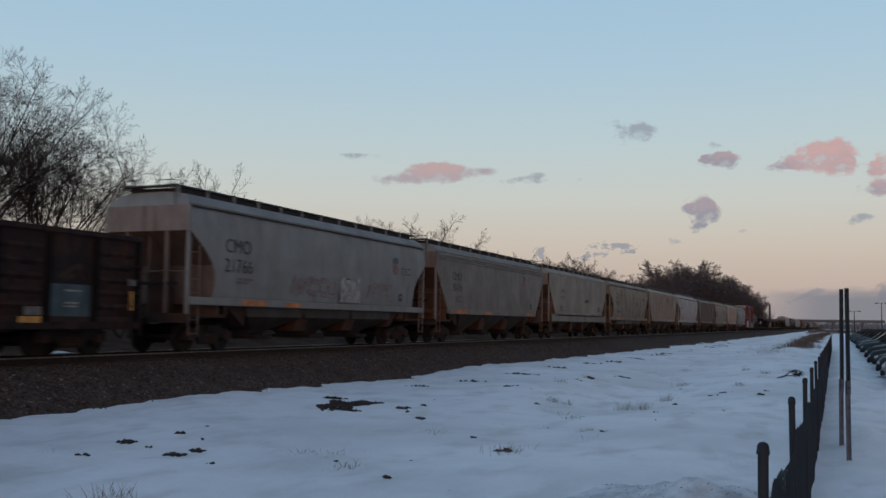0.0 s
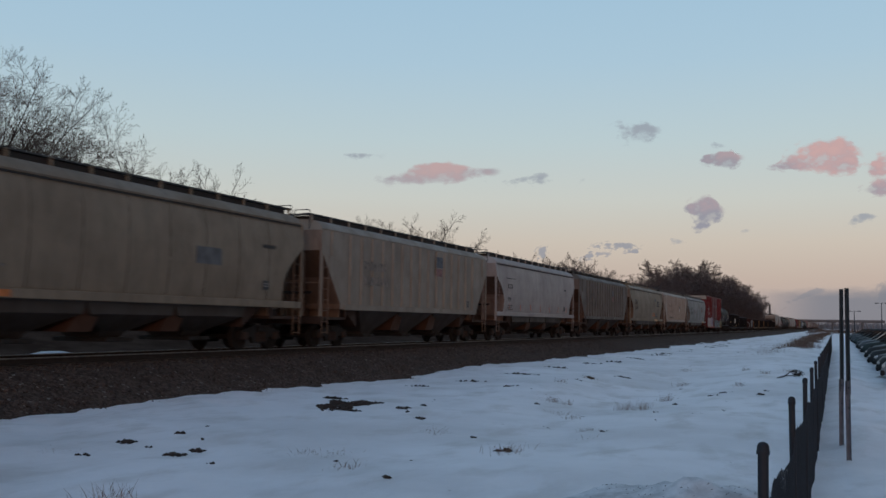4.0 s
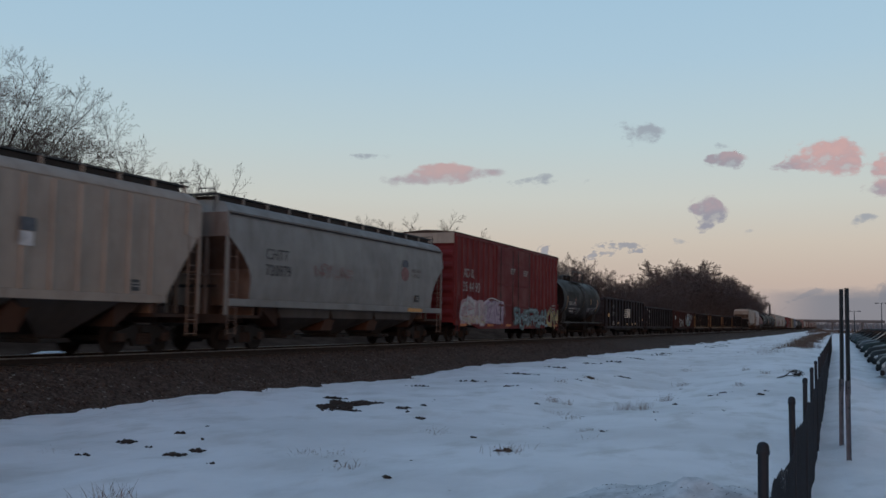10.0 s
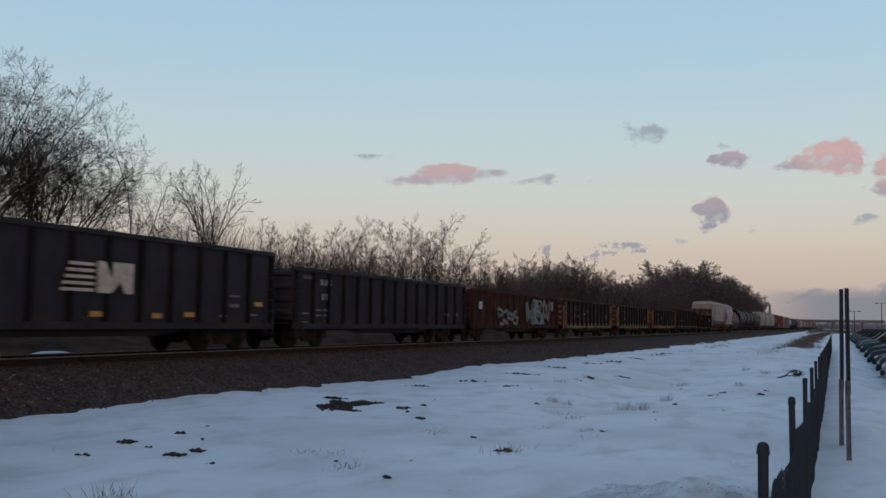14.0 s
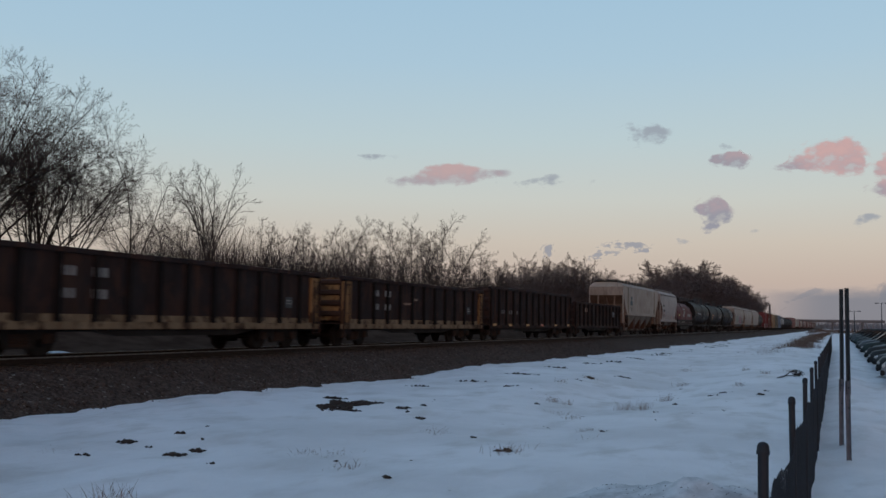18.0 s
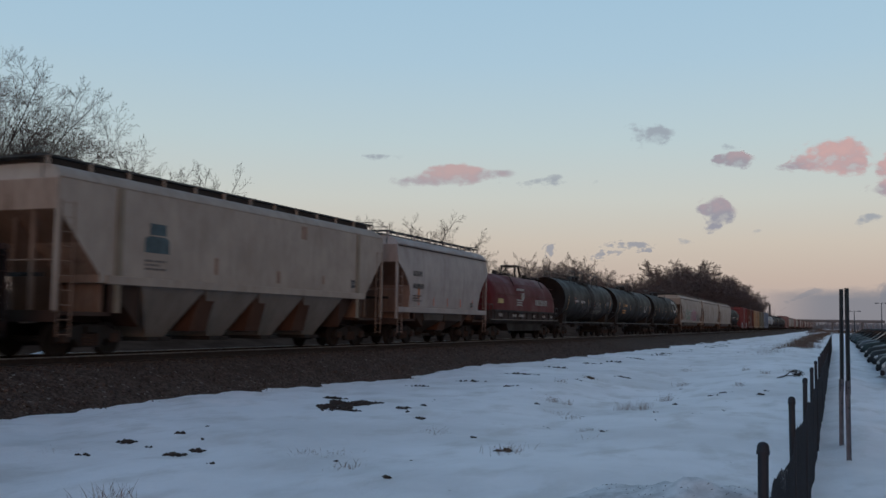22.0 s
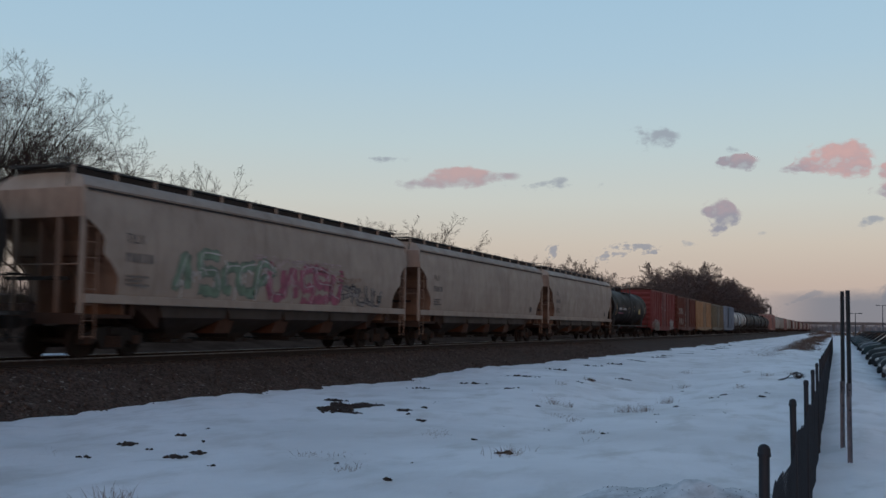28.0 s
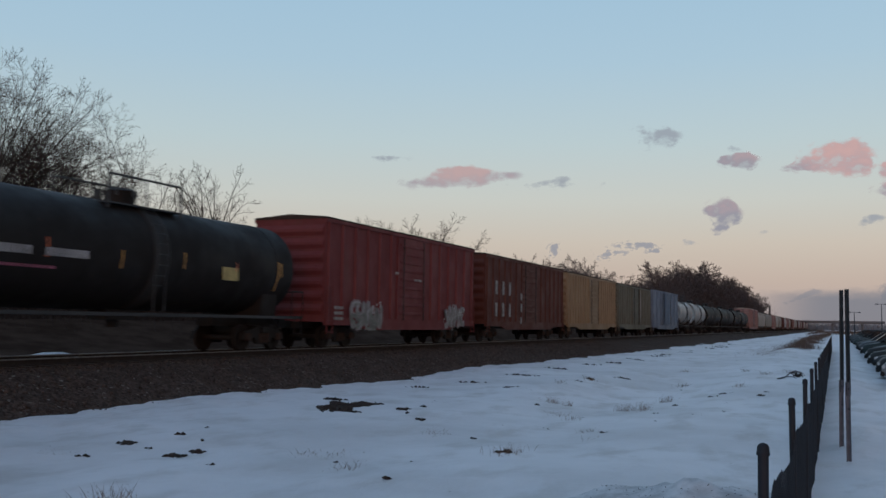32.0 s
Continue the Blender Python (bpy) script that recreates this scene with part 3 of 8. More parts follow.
def graffiti(parent, y0, y1, z0, z1, x_of_z, fill, line, seed, n=6, light=None):
    """A row of sprayed letters that overlap: an outline below, a fill on it, thin lights, whiskers and drips."""
    r = random.Random(seed)
    w, h, lines, spark, drips = (y1 - y0) / n, z1 - z0, [], [], []
    for i in range(n):
        slant, fat, low, high = r.uniform(-0.2, 0.2), r.uniform(1.0, 1.3), r.uniform(0, 0.12), r.uniform(0.8, 1.0)
        shape = r.choice((((0.1, 0), (0.1, 1), (0.8, 0.9), (0.85, 0.55), (0.15, 0.5)), ((0.9, 0.95), (0.15, 0.8), (0.1, 0.2), (0.9, 0.05)), ((0.1, 0), (0.45, 1), (0.85, 0)), ((0.1, 1), (0.15, 0.1), (0.8, 0), (0.9, 1)),
                          ((0.9, 0.9), (0.2, 0.95), (0.25, 0.55), (0.85, 0.45), (0.8, 0.05), (0.1, 0.05)), ((0.1, 0), (0.15, 1), (0.5, 0.35), (0.85, 1), (0.9, 0))))
        pts = [(y0 + w * (i + 0.5 + (a - 0.5) * fat + slant * (b - 0.5)) + r.gauss(0, 0.11) * w, z0 + h * (low + (high - low) * b) + r.gauss(0, 0.06) * h) for a, b in shape]
        lines.append(pts)
        spark.append([(a + 0.05 * h, b + 0.04 * h) for a, b in pts[:max(2, len(pts) - 1)]])
        for q in range(2):
            a = y0 + w * (i + r.random())
            b = z0 + h * r.uniform(0.2, 0.9)
            spark.append([(a, b), (a + r.uniform(-0.3, 0.3) * w, b + r.uniform(0.1, 0.25) * h), (a + r.uniform(-0.4, 0.4) * w, b + r.uniform(-0.1, 0.2) * h)])
        if r.random() < 0.5:
            d = y0 + w * (i + r.random())
            drips.append([(d, z0 + 0.25 * h), (d, z0 + 0.1 * h), (d, max(z0 - 0.1, z0 - 0.1 * h))])
    strokes(parent, lines, 0.27 * h, x_of_z, 0.006, line, "spray_outline")
    strokes(parent, lines, 0.19 * h, x_of_z, 0.010, fill, "spray_fill")
    strokes(parent, spark + drips, 0.025 * h + 0.012, x_of_z, 0.014, light or line, "spray_highlight")


def spray_block(parent, y0, y1, z0, z1, x, mat, seed):
    """The ground coat of a large piece of spray paint, with a scalloped upper edge and ragged ends."""
    r = random.Random(seed)
    n = int((y1 - y0) / 0.16)
    top = []
    for i in range(n + 1):
        bulge = abs(math.sin((i / n) * math.pi * (y1 - y0) / 1.1))
        top.append((y0 + (y1 - y0) * i / n, z1 - 0.13 * (1 - bulge) * (0.4 + r.random()) - 0.07 * r.random()))
    g = Geo()
    for (a, b), (c, d) in zip(top, top[1:]):
        o = len(g.v)
        g.v += [(x, a, z0), (x, c, z0), (x, c, d), (x, a, b)]
        g.face(o, o + 1, o + 2, o + 3)
    me = bpy.data.meshes.new("spray_ground")
    me.from_pydata(g.v, [], g.f)
    me.materials.append(mat)
    return part("spray_ground", me, parent=parent)


def shell_panel(parent, y0, y1, z0, z1, x_of_z, mat, name="dark_panel"):
    """A painted panel that follows the curve of a tank."""
    g = Geo()
    for i in range(7):
        z = z0 + (z1 - z0) * i / 6
        g.v += [(x_of_z(z) + 0.006, y0, z), (x_of_z(z) + 0.006, y1, z)]
    for i in range(6):
        g.face(2 * i, 2 * i + 1, 2 * i + 3, 2 * i + 2)
    me = bpy.data.meshes.new(name)
    me.from_pydata(g.v, [], g.f)
    me.materials.append(mat)
    return part(name, me, parent=parent)


# one bogie, with turning wheelsets, is copied under every car
def build_bogie():
    root = new("bogie")
    g = Geo()
    prof = [(-1.18, 0.36), (-1.12, 0.62), (-0.62, 0.72), (-0.42, 0.80), (0.42, 0.80), (0.62, 0.72), (1.12, 0.62), (1.18, 0.36), (0.72, 0.36), (0.55, 0.46), (0.40, 0.22), (-0.40, 0.22), (-0.55, 0.46), (-0.72, 0.36)]
    g.plate(prof, "x", -0.07, 0.07)
    me = g.mesh("side_frame", PAINT["iron"])
    for s in (-1, 1):
        part("side_frame", me, parent=root, at=(s * 0.98, 0, 0))
    g = Geo()
    g.loft([[(q * math.cos(0.785 * k), q * math.sin(0.785 * k), z) for k in range(8)] for z, q in ((0.27, 0.085), (0.32, 0.085), (0.335, 0.06), (0.35, 0.085), (0.4, 0.085), (0.415, 0.06), (0.43, 0.085), (0.48, 0.085), (0.495, 0.06), (0.51, 0.085), (0.56, 0.085))])
    me = g.mesh("spring", PAINT["rust_dim"])
    for s in (-1, 1):
        for y in (-0.2, 0, 0.2):
            part("spring", me, parent=root, at=(s * 1.02, y, 0))
    g = Geo()
    g.stack([(0.5, -0.95, 0.95, -0.16, 0.16), (0.6, -1.12, 1.12, -0.2, 0.2), (0.76, -1.12, 1.12, -0.2, 0.2), (0.86, -0.4, 0.4, -0.22, 0.22)])
    part("bolster", g, PAINT["iron"], root)
    g = Geo()
    g.box(-0.12, 0.12, -0.14, 0.14, 0.33, 0.58, 0.03)
    me = g.mesh("axle_box", PAINT["rust_dim"])
    for s in (-1, 1):
        for y in (-0.89, 0.89):
            part("axle_box", me, parent=root, at=(s * 0.98, y, 0))
    g = Geo()
    for s in (-1, 1):
        prof = [(0.685, 0.0), (0.685, 0.16), (0.70, 0.20), (0.715, 0.34), (0.69, 0.36), (0.685, 0.445), (0.70, 0.46), (0.72, 0.43), (0.82, 0.422), (0.825, 0.36), (0.79, 0.34), (0.78, 0.19), (0.83, 0.14), (0.84, 0.0)]
        rings = [[(s * px, pr * math.cos(2 * math.pi * k / 22), pr * math.sin(2 * math.pi * k / 22)) for k in range(22)] for px, pr in prof]
        g.loft(rings, True)
    g.tube((-0.7, 0, 0), (0.7, 0, 0), 0.085, 8)
    me = g.mesh("wheelset", PAINT["iron"], 40)
    sets = []
    for y in (-0.89, 0.89):
        sets.append(part("wheelset", me, parent=root, at=(0, y, 0.422)))
    return root, sets


BOGIE, _ = build_bogie()
WHEELSETS = []


def coupler_mesh():
    g = Geo()
    g.box(-0.1, 0.1, -0.1, 0.55, 0.80, 1.0, 0.02)
    g.plate([(-0.16, 0.5), (0.16, 0.5), (0.2, 0.78), (0.02, 0.86), (-0.16, 0.72)], "z", 0.74, 1.05)
    g.path([(0.3, 0.2, 0.85), (0.32, 0.45, 0.55), (0.2, 0.7, 0.42)], 0.03)
    return g.mesh("coupler", PAINT["iron"])


COUPLER = coupler_mesh()


def ladder_mesh(h0, h1, w=0.42, name="ladder", mat="pale_grey"):
    g = Geo()
    for y in (0, w):
        g.box(-0.015, 0.015, y - 0.02, y + 0.02, h0, h1)
    k = int((h1 - h0) / 0.36)
    for i in range(k + 1):
        z = h0 + 0.06 + i * (h1 - h0 - 0.12) / k
        g.tube((0, 0, z), (0, w, z), 0.013, 5)
    return g.mesh(name, PAINT[mat])


LADDERS = {}


def ladder(h0, h1, mat):
    if (h0, h1, mat) not in LADDERS:
        LADDERS[h0, h1, mat] = ladder_mesh(h0, h1, mat=mat)
    return LADDERS[h0, h1, mat]


def start_car(name, f, r, label, category="freight car", inset=1.75):
    """An empty at the middle of a car whose body runs from f to r along the train, with bogies and couplers."""
    half = (r - f) / 2
    car = thing(name, pose(TRACK, (f + r) / 2, 0), label, category, "freight train")
    for s in (-1, 1):
        b = copy_thing(BOGIE, pose(0, s * (half - inset), 0))
        b.parent = car
        WHEELSETS.extend(o for o in b.children if o.name.startswith("wheelset"))
        part("coupler", COUPLER, parent=car, at=pose(0, s * half, 0, 0, 0, 0 if s > 0 else 180))
    CARS.append((car, (f + r) / 2))
    return car, half


CARS = []
HOPPER_CACHE = {}


def hopper(f, r, col, label, kind="round", bays=3, top=4.9, sill=1.62, ribs=0, bay_col=None, rusty=0.5, lobed=False, coaming="dark_primer"):
    """Covered hopper. round: bulging sides and curved cut-outs; flat: straight sides, slanted cut-outs."""
    car, half = start_car("covered_hopper", f, r, label)
    P = PAINT[col]
    # shade painted in: slope dark, low lighter, upper tinted warm as if lit
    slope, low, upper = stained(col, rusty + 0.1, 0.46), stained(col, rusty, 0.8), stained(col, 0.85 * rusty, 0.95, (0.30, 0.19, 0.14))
    eave = top - 0.62
    if kind == "round":
        prof = [(sill - 0.2, 1.44), (sill, 1.50), (sill + 0.5, 1.56), (sill + 1.0, 1.595), (sill + 1.5, 1.60), (eave - 0.55, 1.56), (eave - 0.2, 1.50), (eave, 1.44)]
    else:
        prof = [(sill - 0.2, 1.52), (sill, 1.53), (sill + 0.8, 1.53), (sill + 1.6, 1.53), (eave - 0.5, 1.53), (eave, 1.53)]

    def cut(z):
        zt = eave - 0.75
        q = min(1, max(0, (zt - z) / (zt - sill)))
        if lobed:
            return 0.70 * math.sin(min(1, q / 0.36) * 1.8) if q < 0.45 else 0.64 + 0.66 * math.sin(min(1, (q - 0.45) / 0.38) * math.pi / 2)
        return 1.25 * math.sin(min(1, q * 1.35) * math.pi / 2) if kind == "round" else 1.45 * q

    def width(z):
        return lerp_table(prof, z)
    zs = sorted(set([z for z, _ in prof] + [sill + (eave - 0.75 - sill) * k / 14 for k in range(15)]))
    g = Geo()
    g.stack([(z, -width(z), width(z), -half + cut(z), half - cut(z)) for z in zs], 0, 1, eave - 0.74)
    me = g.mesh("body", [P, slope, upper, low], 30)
    # the dark shade colour of the slope ends at this bend
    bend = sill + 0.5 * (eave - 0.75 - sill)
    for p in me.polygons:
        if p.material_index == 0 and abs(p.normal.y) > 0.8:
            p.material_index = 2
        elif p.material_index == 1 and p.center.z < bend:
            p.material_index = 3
    part("body", me, parent=car)
    # overhanging roof
    g = Geo()
    roof = [(eave, 1.47), (eave + 0.05, 1.49), (eave + 0.10, 1.46), (eave + 0.24, 1.34), (eave + 0.36, 1.12), (eave + 0.41, 0.8), (eave + 0.43, 0.4)]
    g.stack([(z, -w, w, -half + 0.0 + max(0, (z - eave) * 0.5), half - max(0, (z - eave) * 0.5)) for z, w in roof])
    part("roof", g, P, car, smooth=30)
    g = Geo()
    g.stack([(eave - 0.05, -1.505, 1.505, -half + 0.12, half - 0.12), (eave - 0.005, -1.505, 1.505, -half + 0.12, half - 0.12)])
    part("eave_strip", g, PAINT["dark_primer"], car)
    g = Geo()
    g.stack([(eave + 0.12, -0.97, 0.97, -half + 0.3, half - 0.3), (top - 0.07, -0.92, 0.92, -half + 0.3, half - 0.3)])
    if coaming:
        part("hatch_coaming", g, PAINT[coaming], car)
    n = 6
    g = Geo()
    g.box(-0.34, 0.34, -(half - 0.8) / n * 0.94, (half - 0.8) / n * 0.94, top - 0.15, top - 0.04, 0.03)
    lid = g.mesh("hatch_cover", PAINT["board"])
    for k in range(n):
        part("hatch_cover", lid, parent=car, at=(0, -half + 0.8 + (2 * half - 1.6) * (k + 0.5) / n, 0))
    for s in (-1, 1):
        g = Geo()
        g.box(*sorted((s * 0.70, s * 1.0)), -half - 0.02, half + 0.02, top - 0.05, top)
        part("running_board", g, PAINT["board"], car)
    for s in (-1, 1):
        g = Geo()
        g.box(-1.0, 1.0, s * half - 0.32 * (s > 0), s * half + 0.32 * (s < 0), top - 0.055, top - 0.012)
        g.path([(1.0, s * (half + 0.02), top - 0.6), (1.0, s * (half + 0.02), top + 0.12), (0.35, s * (half + 0.02), top + 0.12), (0.35, s * (half + 0.02), top - 0.05)], 0.016, 5)
        part("end_running_board", g, PAINT["board"], car)
    key = "bracket_" + col
    if key not in HOPPER_CACHE:
        g = Geo()
        g.box(-0.03, 0.03, -0.035, 0.035, -0.42, -0.04)
        g.box(-0.26, 0.05, -0.03, 0.03, -0.06, -0.03)
        HOPPER_CACHE[key] = g.mesh("roofwalk_bracket", P)
    nb = 12
    for k in range(nb + 1):
        y = -half + 0.15 + (2 * half - 0.3) * k / nb
        part("roofwalk_bracket", HOPPER_CACHE[key], parent=car, at=(0.985, y, top))
    # sill, end platforms, posts and ladders
    for s in (-1, 1):
        g = Geo()
        g.box(s * 1.53 - 0.05, s * 1.53 + 0.05, -half + (0.1 if kind == "round" else 1.7), half - (0.1 if kind == "round" else 1.7), sill - 0.23, sill, 0.015)
        part("side_sill", g, P, car)
    for s in (-1, 1):
        g = Geo()
        a, b = sorted((s * half, s * (half - 1.95)))
        g.box(-1.49, 1.49, a, b, 1.02, 1.12)
        g.box(-1.53, 1.53, *sorted((s * half, s * (half - 0.12))), 0.86, 1.14)
        for e in (-1, 1):
            g.box(e * 1.5 - 0.04, e * 1.5 + 0.04, *sorted((s * (half - 1.85), s * (half - 1.95))), 1.1, sill)
        g.box(-0.2, 0.2, *sorted((s * half, s * (half - 3.2))), 0.85, 1.1)
        part("end_platform", g, PAINT["rust_dim"], car)
        g = Geo()
        zb = eave - 0.8
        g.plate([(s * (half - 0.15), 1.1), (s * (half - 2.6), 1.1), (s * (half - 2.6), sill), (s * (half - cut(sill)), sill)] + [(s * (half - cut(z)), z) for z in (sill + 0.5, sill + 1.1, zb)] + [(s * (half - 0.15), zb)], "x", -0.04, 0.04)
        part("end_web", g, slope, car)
        g = Geo()
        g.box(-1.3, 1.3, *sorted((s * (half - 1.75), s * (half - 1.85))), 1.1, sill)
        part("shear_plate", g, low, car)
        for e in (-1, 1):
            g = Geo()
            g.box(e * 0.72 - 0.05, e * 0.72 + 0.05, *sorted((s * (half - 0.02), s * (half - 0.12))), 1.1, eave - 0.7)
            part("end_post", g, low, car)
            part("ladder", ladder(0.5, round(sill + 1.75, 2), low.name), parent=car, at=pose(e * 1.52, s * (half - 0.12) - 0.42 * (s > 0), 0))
            g = Geo()
            g.box(e * 1.49 - 0.04, e * 1.49 + 0.04, *sorted((s * (half - 0.0), s * (half - 0.08))), 1.1, eave)
            part("corner_post", g, P, car)
        g = Geo()
        g.tube((-1.49, s * (half - 0.06), 2.35), (1.49, s * (half - 0.06), 2.35), 0.02, 5)
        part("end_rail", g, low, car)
    g = Geo()
    g.tube((0.5, -half + 0.25, 2.0), (0.5, -half + 0.25, 2.05), 0.28, 10)
    g.tube((-0.35, -half + 1.2, 1.14), (-0.35, -half + 1.2, 1.75), 0.2, 10)
    g.box(-1.1, 1.1, -half + 0.05, -half + 0.1, 1.95, 2.05)
    part("brake_gear", g, PAINT["iron"], car)
    # discharge bays
    a, b = -half + 3.15, half - 3.15
    bl = (b - a) / bays
    for k in range(bays):
        y = a + bl * (k + 0.5)
        g = Geo()
        w0 = 1.38 if kind == "round" else 1.45
        zt = sill - 0.2
        if kind == "round":
            g.stack([(0.45, -0.55, 0.55, y - 0.42, y + 0.42), (0.62, -0.7, 0.7, y - 0.5, y + 0.5), (zt - 0.35, -w0, w0, y - bl * 0.46, y + bl * 0.46), (zt, -w0, w0, y - bl * 0.5, y + bl * 0.5)])
        else:
            g.stack([(0.45, -0.75, 0.75, y - 0.42, y + 0.42), (0.55, -0.8, 0.8, y - 0.45, y + 0.45), (zt, -w0, w0, y - bl * 0.5, y + bl * 0.5)])
        bay = part("hopper_bay", g, PAINT[bay_col or "bay"], car)
        g = Geo()
        g.box(-0.95, 0.95, y - 0.5, y + 0.5, 0.34, 0.46, 0.02)
        g.tube((-1.0, y, 0.40), (1.0, y, 0.40), 0.05, 6)
        part("outlet_gate", g, PAINT["dark_primer"], bay)
        if k < bays - 1:
            g = Geo()
            yb = a + bl * (k + 1)
            g.plate([(yb - 0.55, 0.62), (yb + 0.05, zt - 0.02), (yb + 0.75, zt - 0.02), (yb + 0.25, 0.62)], "x", -1.0, 1.28)
            part("bay_brace", g, PAINT["bay_rust"], car)
    for s in (-1, 1):
        g = Geo()
        ya, yb = s * (half - 3.2), s * (half - 2.0)
        g.plate([(ya, 0.75), (ya, sill - 0.1), (yb, sill - 0.1)] if s < 0 else [(ya, 0.75), (yb, sill - 0.1), (ya, sill - 0.1)], "x", -1.3, 1.3)
        part("slope_sheet", g, PAINT["rust_dim"], car)
    if ribs:
        key = ("rib", col, round(eave - sill, 2))
        if key not in HOPPER_CACHE:
            g = Geo()
            g.loft([[(0, -0.07, z), (0.085, -0.045, z), (0.085, 0.045, z), (0, 0.07, z)] for z in (0.0, eave - sill - 0.02)])
            HOPPER_CACHE[key] = g.mesh("side_post", P)
        for k in range(ribs):
            y = -half + 2.15 + (2 * half - 4.3) * k / (ribs - 1)
            part("side_post", HOPPER_CACHE[key], parent=car, at=(1.525, y, sill - 0.01))
        for y in (-half + 0.7, half - 0.7):
            g = Geo()
            g.loft([[(1.525, y - 0.05, z), (1.6, y - 0.03, z), (1.6, y + 0.03, z), (1.525, y + 0.05, z)] for z in (eave - 0.9, eave)])
            part("side_post", g, P, car)
    return car, half, (lambda z: width(z))


def boxcar(f, r, col, label, top=4.78, ribs=16, doors=1, white_top=False, roof_col=None, floor=0.98, lines=9):
    car, half = start_car("boxcar", f, r, label, inset=2.1)
    P = PAINT[col]
    w = 1.50
    g = Geo()
    g.stack([(floor, -w, w, -half, half), (top, -w, w, -half, half)])
    part("body", g, P, car)
    g = Geo()
    g.loft([[(-w - 0.05, y, top - 0.02), (-w - 0.05, y, top + 0.05), (0, y, top + 0.17), (w + 0.05, y, top + 0.05), (w + 0.05, y, top - 0.02)] for y in (-half - 0.03, half + 0.03)])
    roof = part("roof", g, PAINT[roof_col or "rust_dim"], car)
    g = Geo()
    g.loft([[(-w - 0.05, d, top + 0.06 - 0.02 * abs(d) / 0.04), (0, d, top + 0.19 - 0.02 * abs(d) / 0.04), (w + 0.05, d, top + 0.06 - 0.02 * abs(d) / 0.04), (0, d, top + 0.13)] for d in (-0.04, 0, 0.04)])
    me = g.mesh("roof_rib", PAINT[roof_col or "rust_dim"])
    for k in range(13):
        part("roof_rib", me, parent=roof, at=(0, -half + 2 * half * (k + 0.5) / 13, 0))
    key = ("boxrib", col, top)
    if key not in HOPPER_CACHE:
        g = Geo()
        g.loft([[(0, -0.09, z), (0.07, -0.05, z), (0.07, 0.05, z), (0, 0.09, z)] for z in (floor + 0.12, top - 0.1)])
        HOPPER_CACHE[key] = g.mesh("side_post", P)
    dw = 1.55 * doors
    for k in range(ribs):
        y = -half + 0.25 + (2 * half - 0.5) * k / (ribs - 1)
        if abs(y) > dw + 0.12:
            for s in (1, -1):
                part("side_post", HOPPER_CACHE[key], parent=car, at=pose(s * w, y, 0, 0, 0, 0 if s > 0 else 180))
    for d in range(doors):
        y0, y1 = -dw + 3.1 * d, -dw + 3.1 * (d + 1)
        for s in (1,):
            g = Geo()
            g.box(w, w + 0.06, y0 + 0.03, y1 - 0.03, floor + 0.12, top - 0.16)
            door = part("door", g, P, car)
            g = Geo()
            g.box(w + 0.06, w + 0.10, y0 + 0.25, y1 - 0.25, -0.06, 0.06, 0.012)
            ridge_mesh = g.mesh("door_corrugation", P)
            for k in range(lines):
                part("door_corrugation", ridge_mesh, parent=door, at=(0, 0, floor + 0.4 + (top - floor - 0.9) * (k + (lines < 9) * 0.5) / (lines - 1 + (lines < 9))))
            for y in (y0 + 0.5, y1 - 0.5):
                g = Geo()
                g.tube((w + 0.13, y, floor + 0.1), (w + 0.13, y, top - 0.2), 0.022, 6)
                part("lock_rod", g, PAINT["dark_primer"], door)
    for s in (-1, 1):
        g = Geo()
        a, b = (w - 0.02, w + 0.075) if s > 0 else (-w - 0.075, -w + 0.02)
        g.plate([(-half, floor + 0.14), (half, floor + 0.14), (half, floor - 0.12), (half - 2.4, floor - 0.12), (half - 3.3, floor - 0.3), (-half + 3.3, floor - 0.3), (-half + 2.4, floor - 0.12), (-half, floor - 0.12)], "x", a, b)
        part("side_sill", g, P, car)
        g = Geo()
        g.box(a, b, -half, half, top - 0.14, top - 0.02)
        part("top_chord", g, P, car)
    for s in (-1, 1):
        end = PAINT[col]
        for k in range(7):
            z = floor + 0.45 + (top - floor - 0.9) * k / 6
            g = Geo()
            g.loft([[(x, s * half, z - 0.2), (x, s * (half + 0.09), z - 0.05), (x, s * (half + 0.09), z + 0.05), (x, s * half, z + 0.2)] for x in (-w + 0.06, w - 0.06)])
            part("end_corrugation", g, end, car)
        for e in (-1, 1):
            part("ladder", ladder(0.55, 2.3, col), parent=car, at=pose(e * (w + 0.09), s * (half - 0.07) - 0.42 * (s > 0), 0))
    if white_top:
        g = Geo()
        g.box(-w - 0.005, w + 0.02, -half - 0.115, -half - 0.1, top - 0.52, top)
        part("end_band", g, PAINT["cream"], car, "pale height-warning band")
        g = Geo()
        g.box(-w - 0.01, w + 0.085, half, half + 0.12, top - 0.52, top)
        part("end_band", g, PAINT["cream"], car, "pale height-warning band")
    g = Geo()
    g.box(-0.25, 0.25, -half + 0.2, half - 0.2, 0.72, floor)
    part("centre_sill", g, PAINT["dark_primer"], car)
    return car, half, (lambda z: w + 0.085)


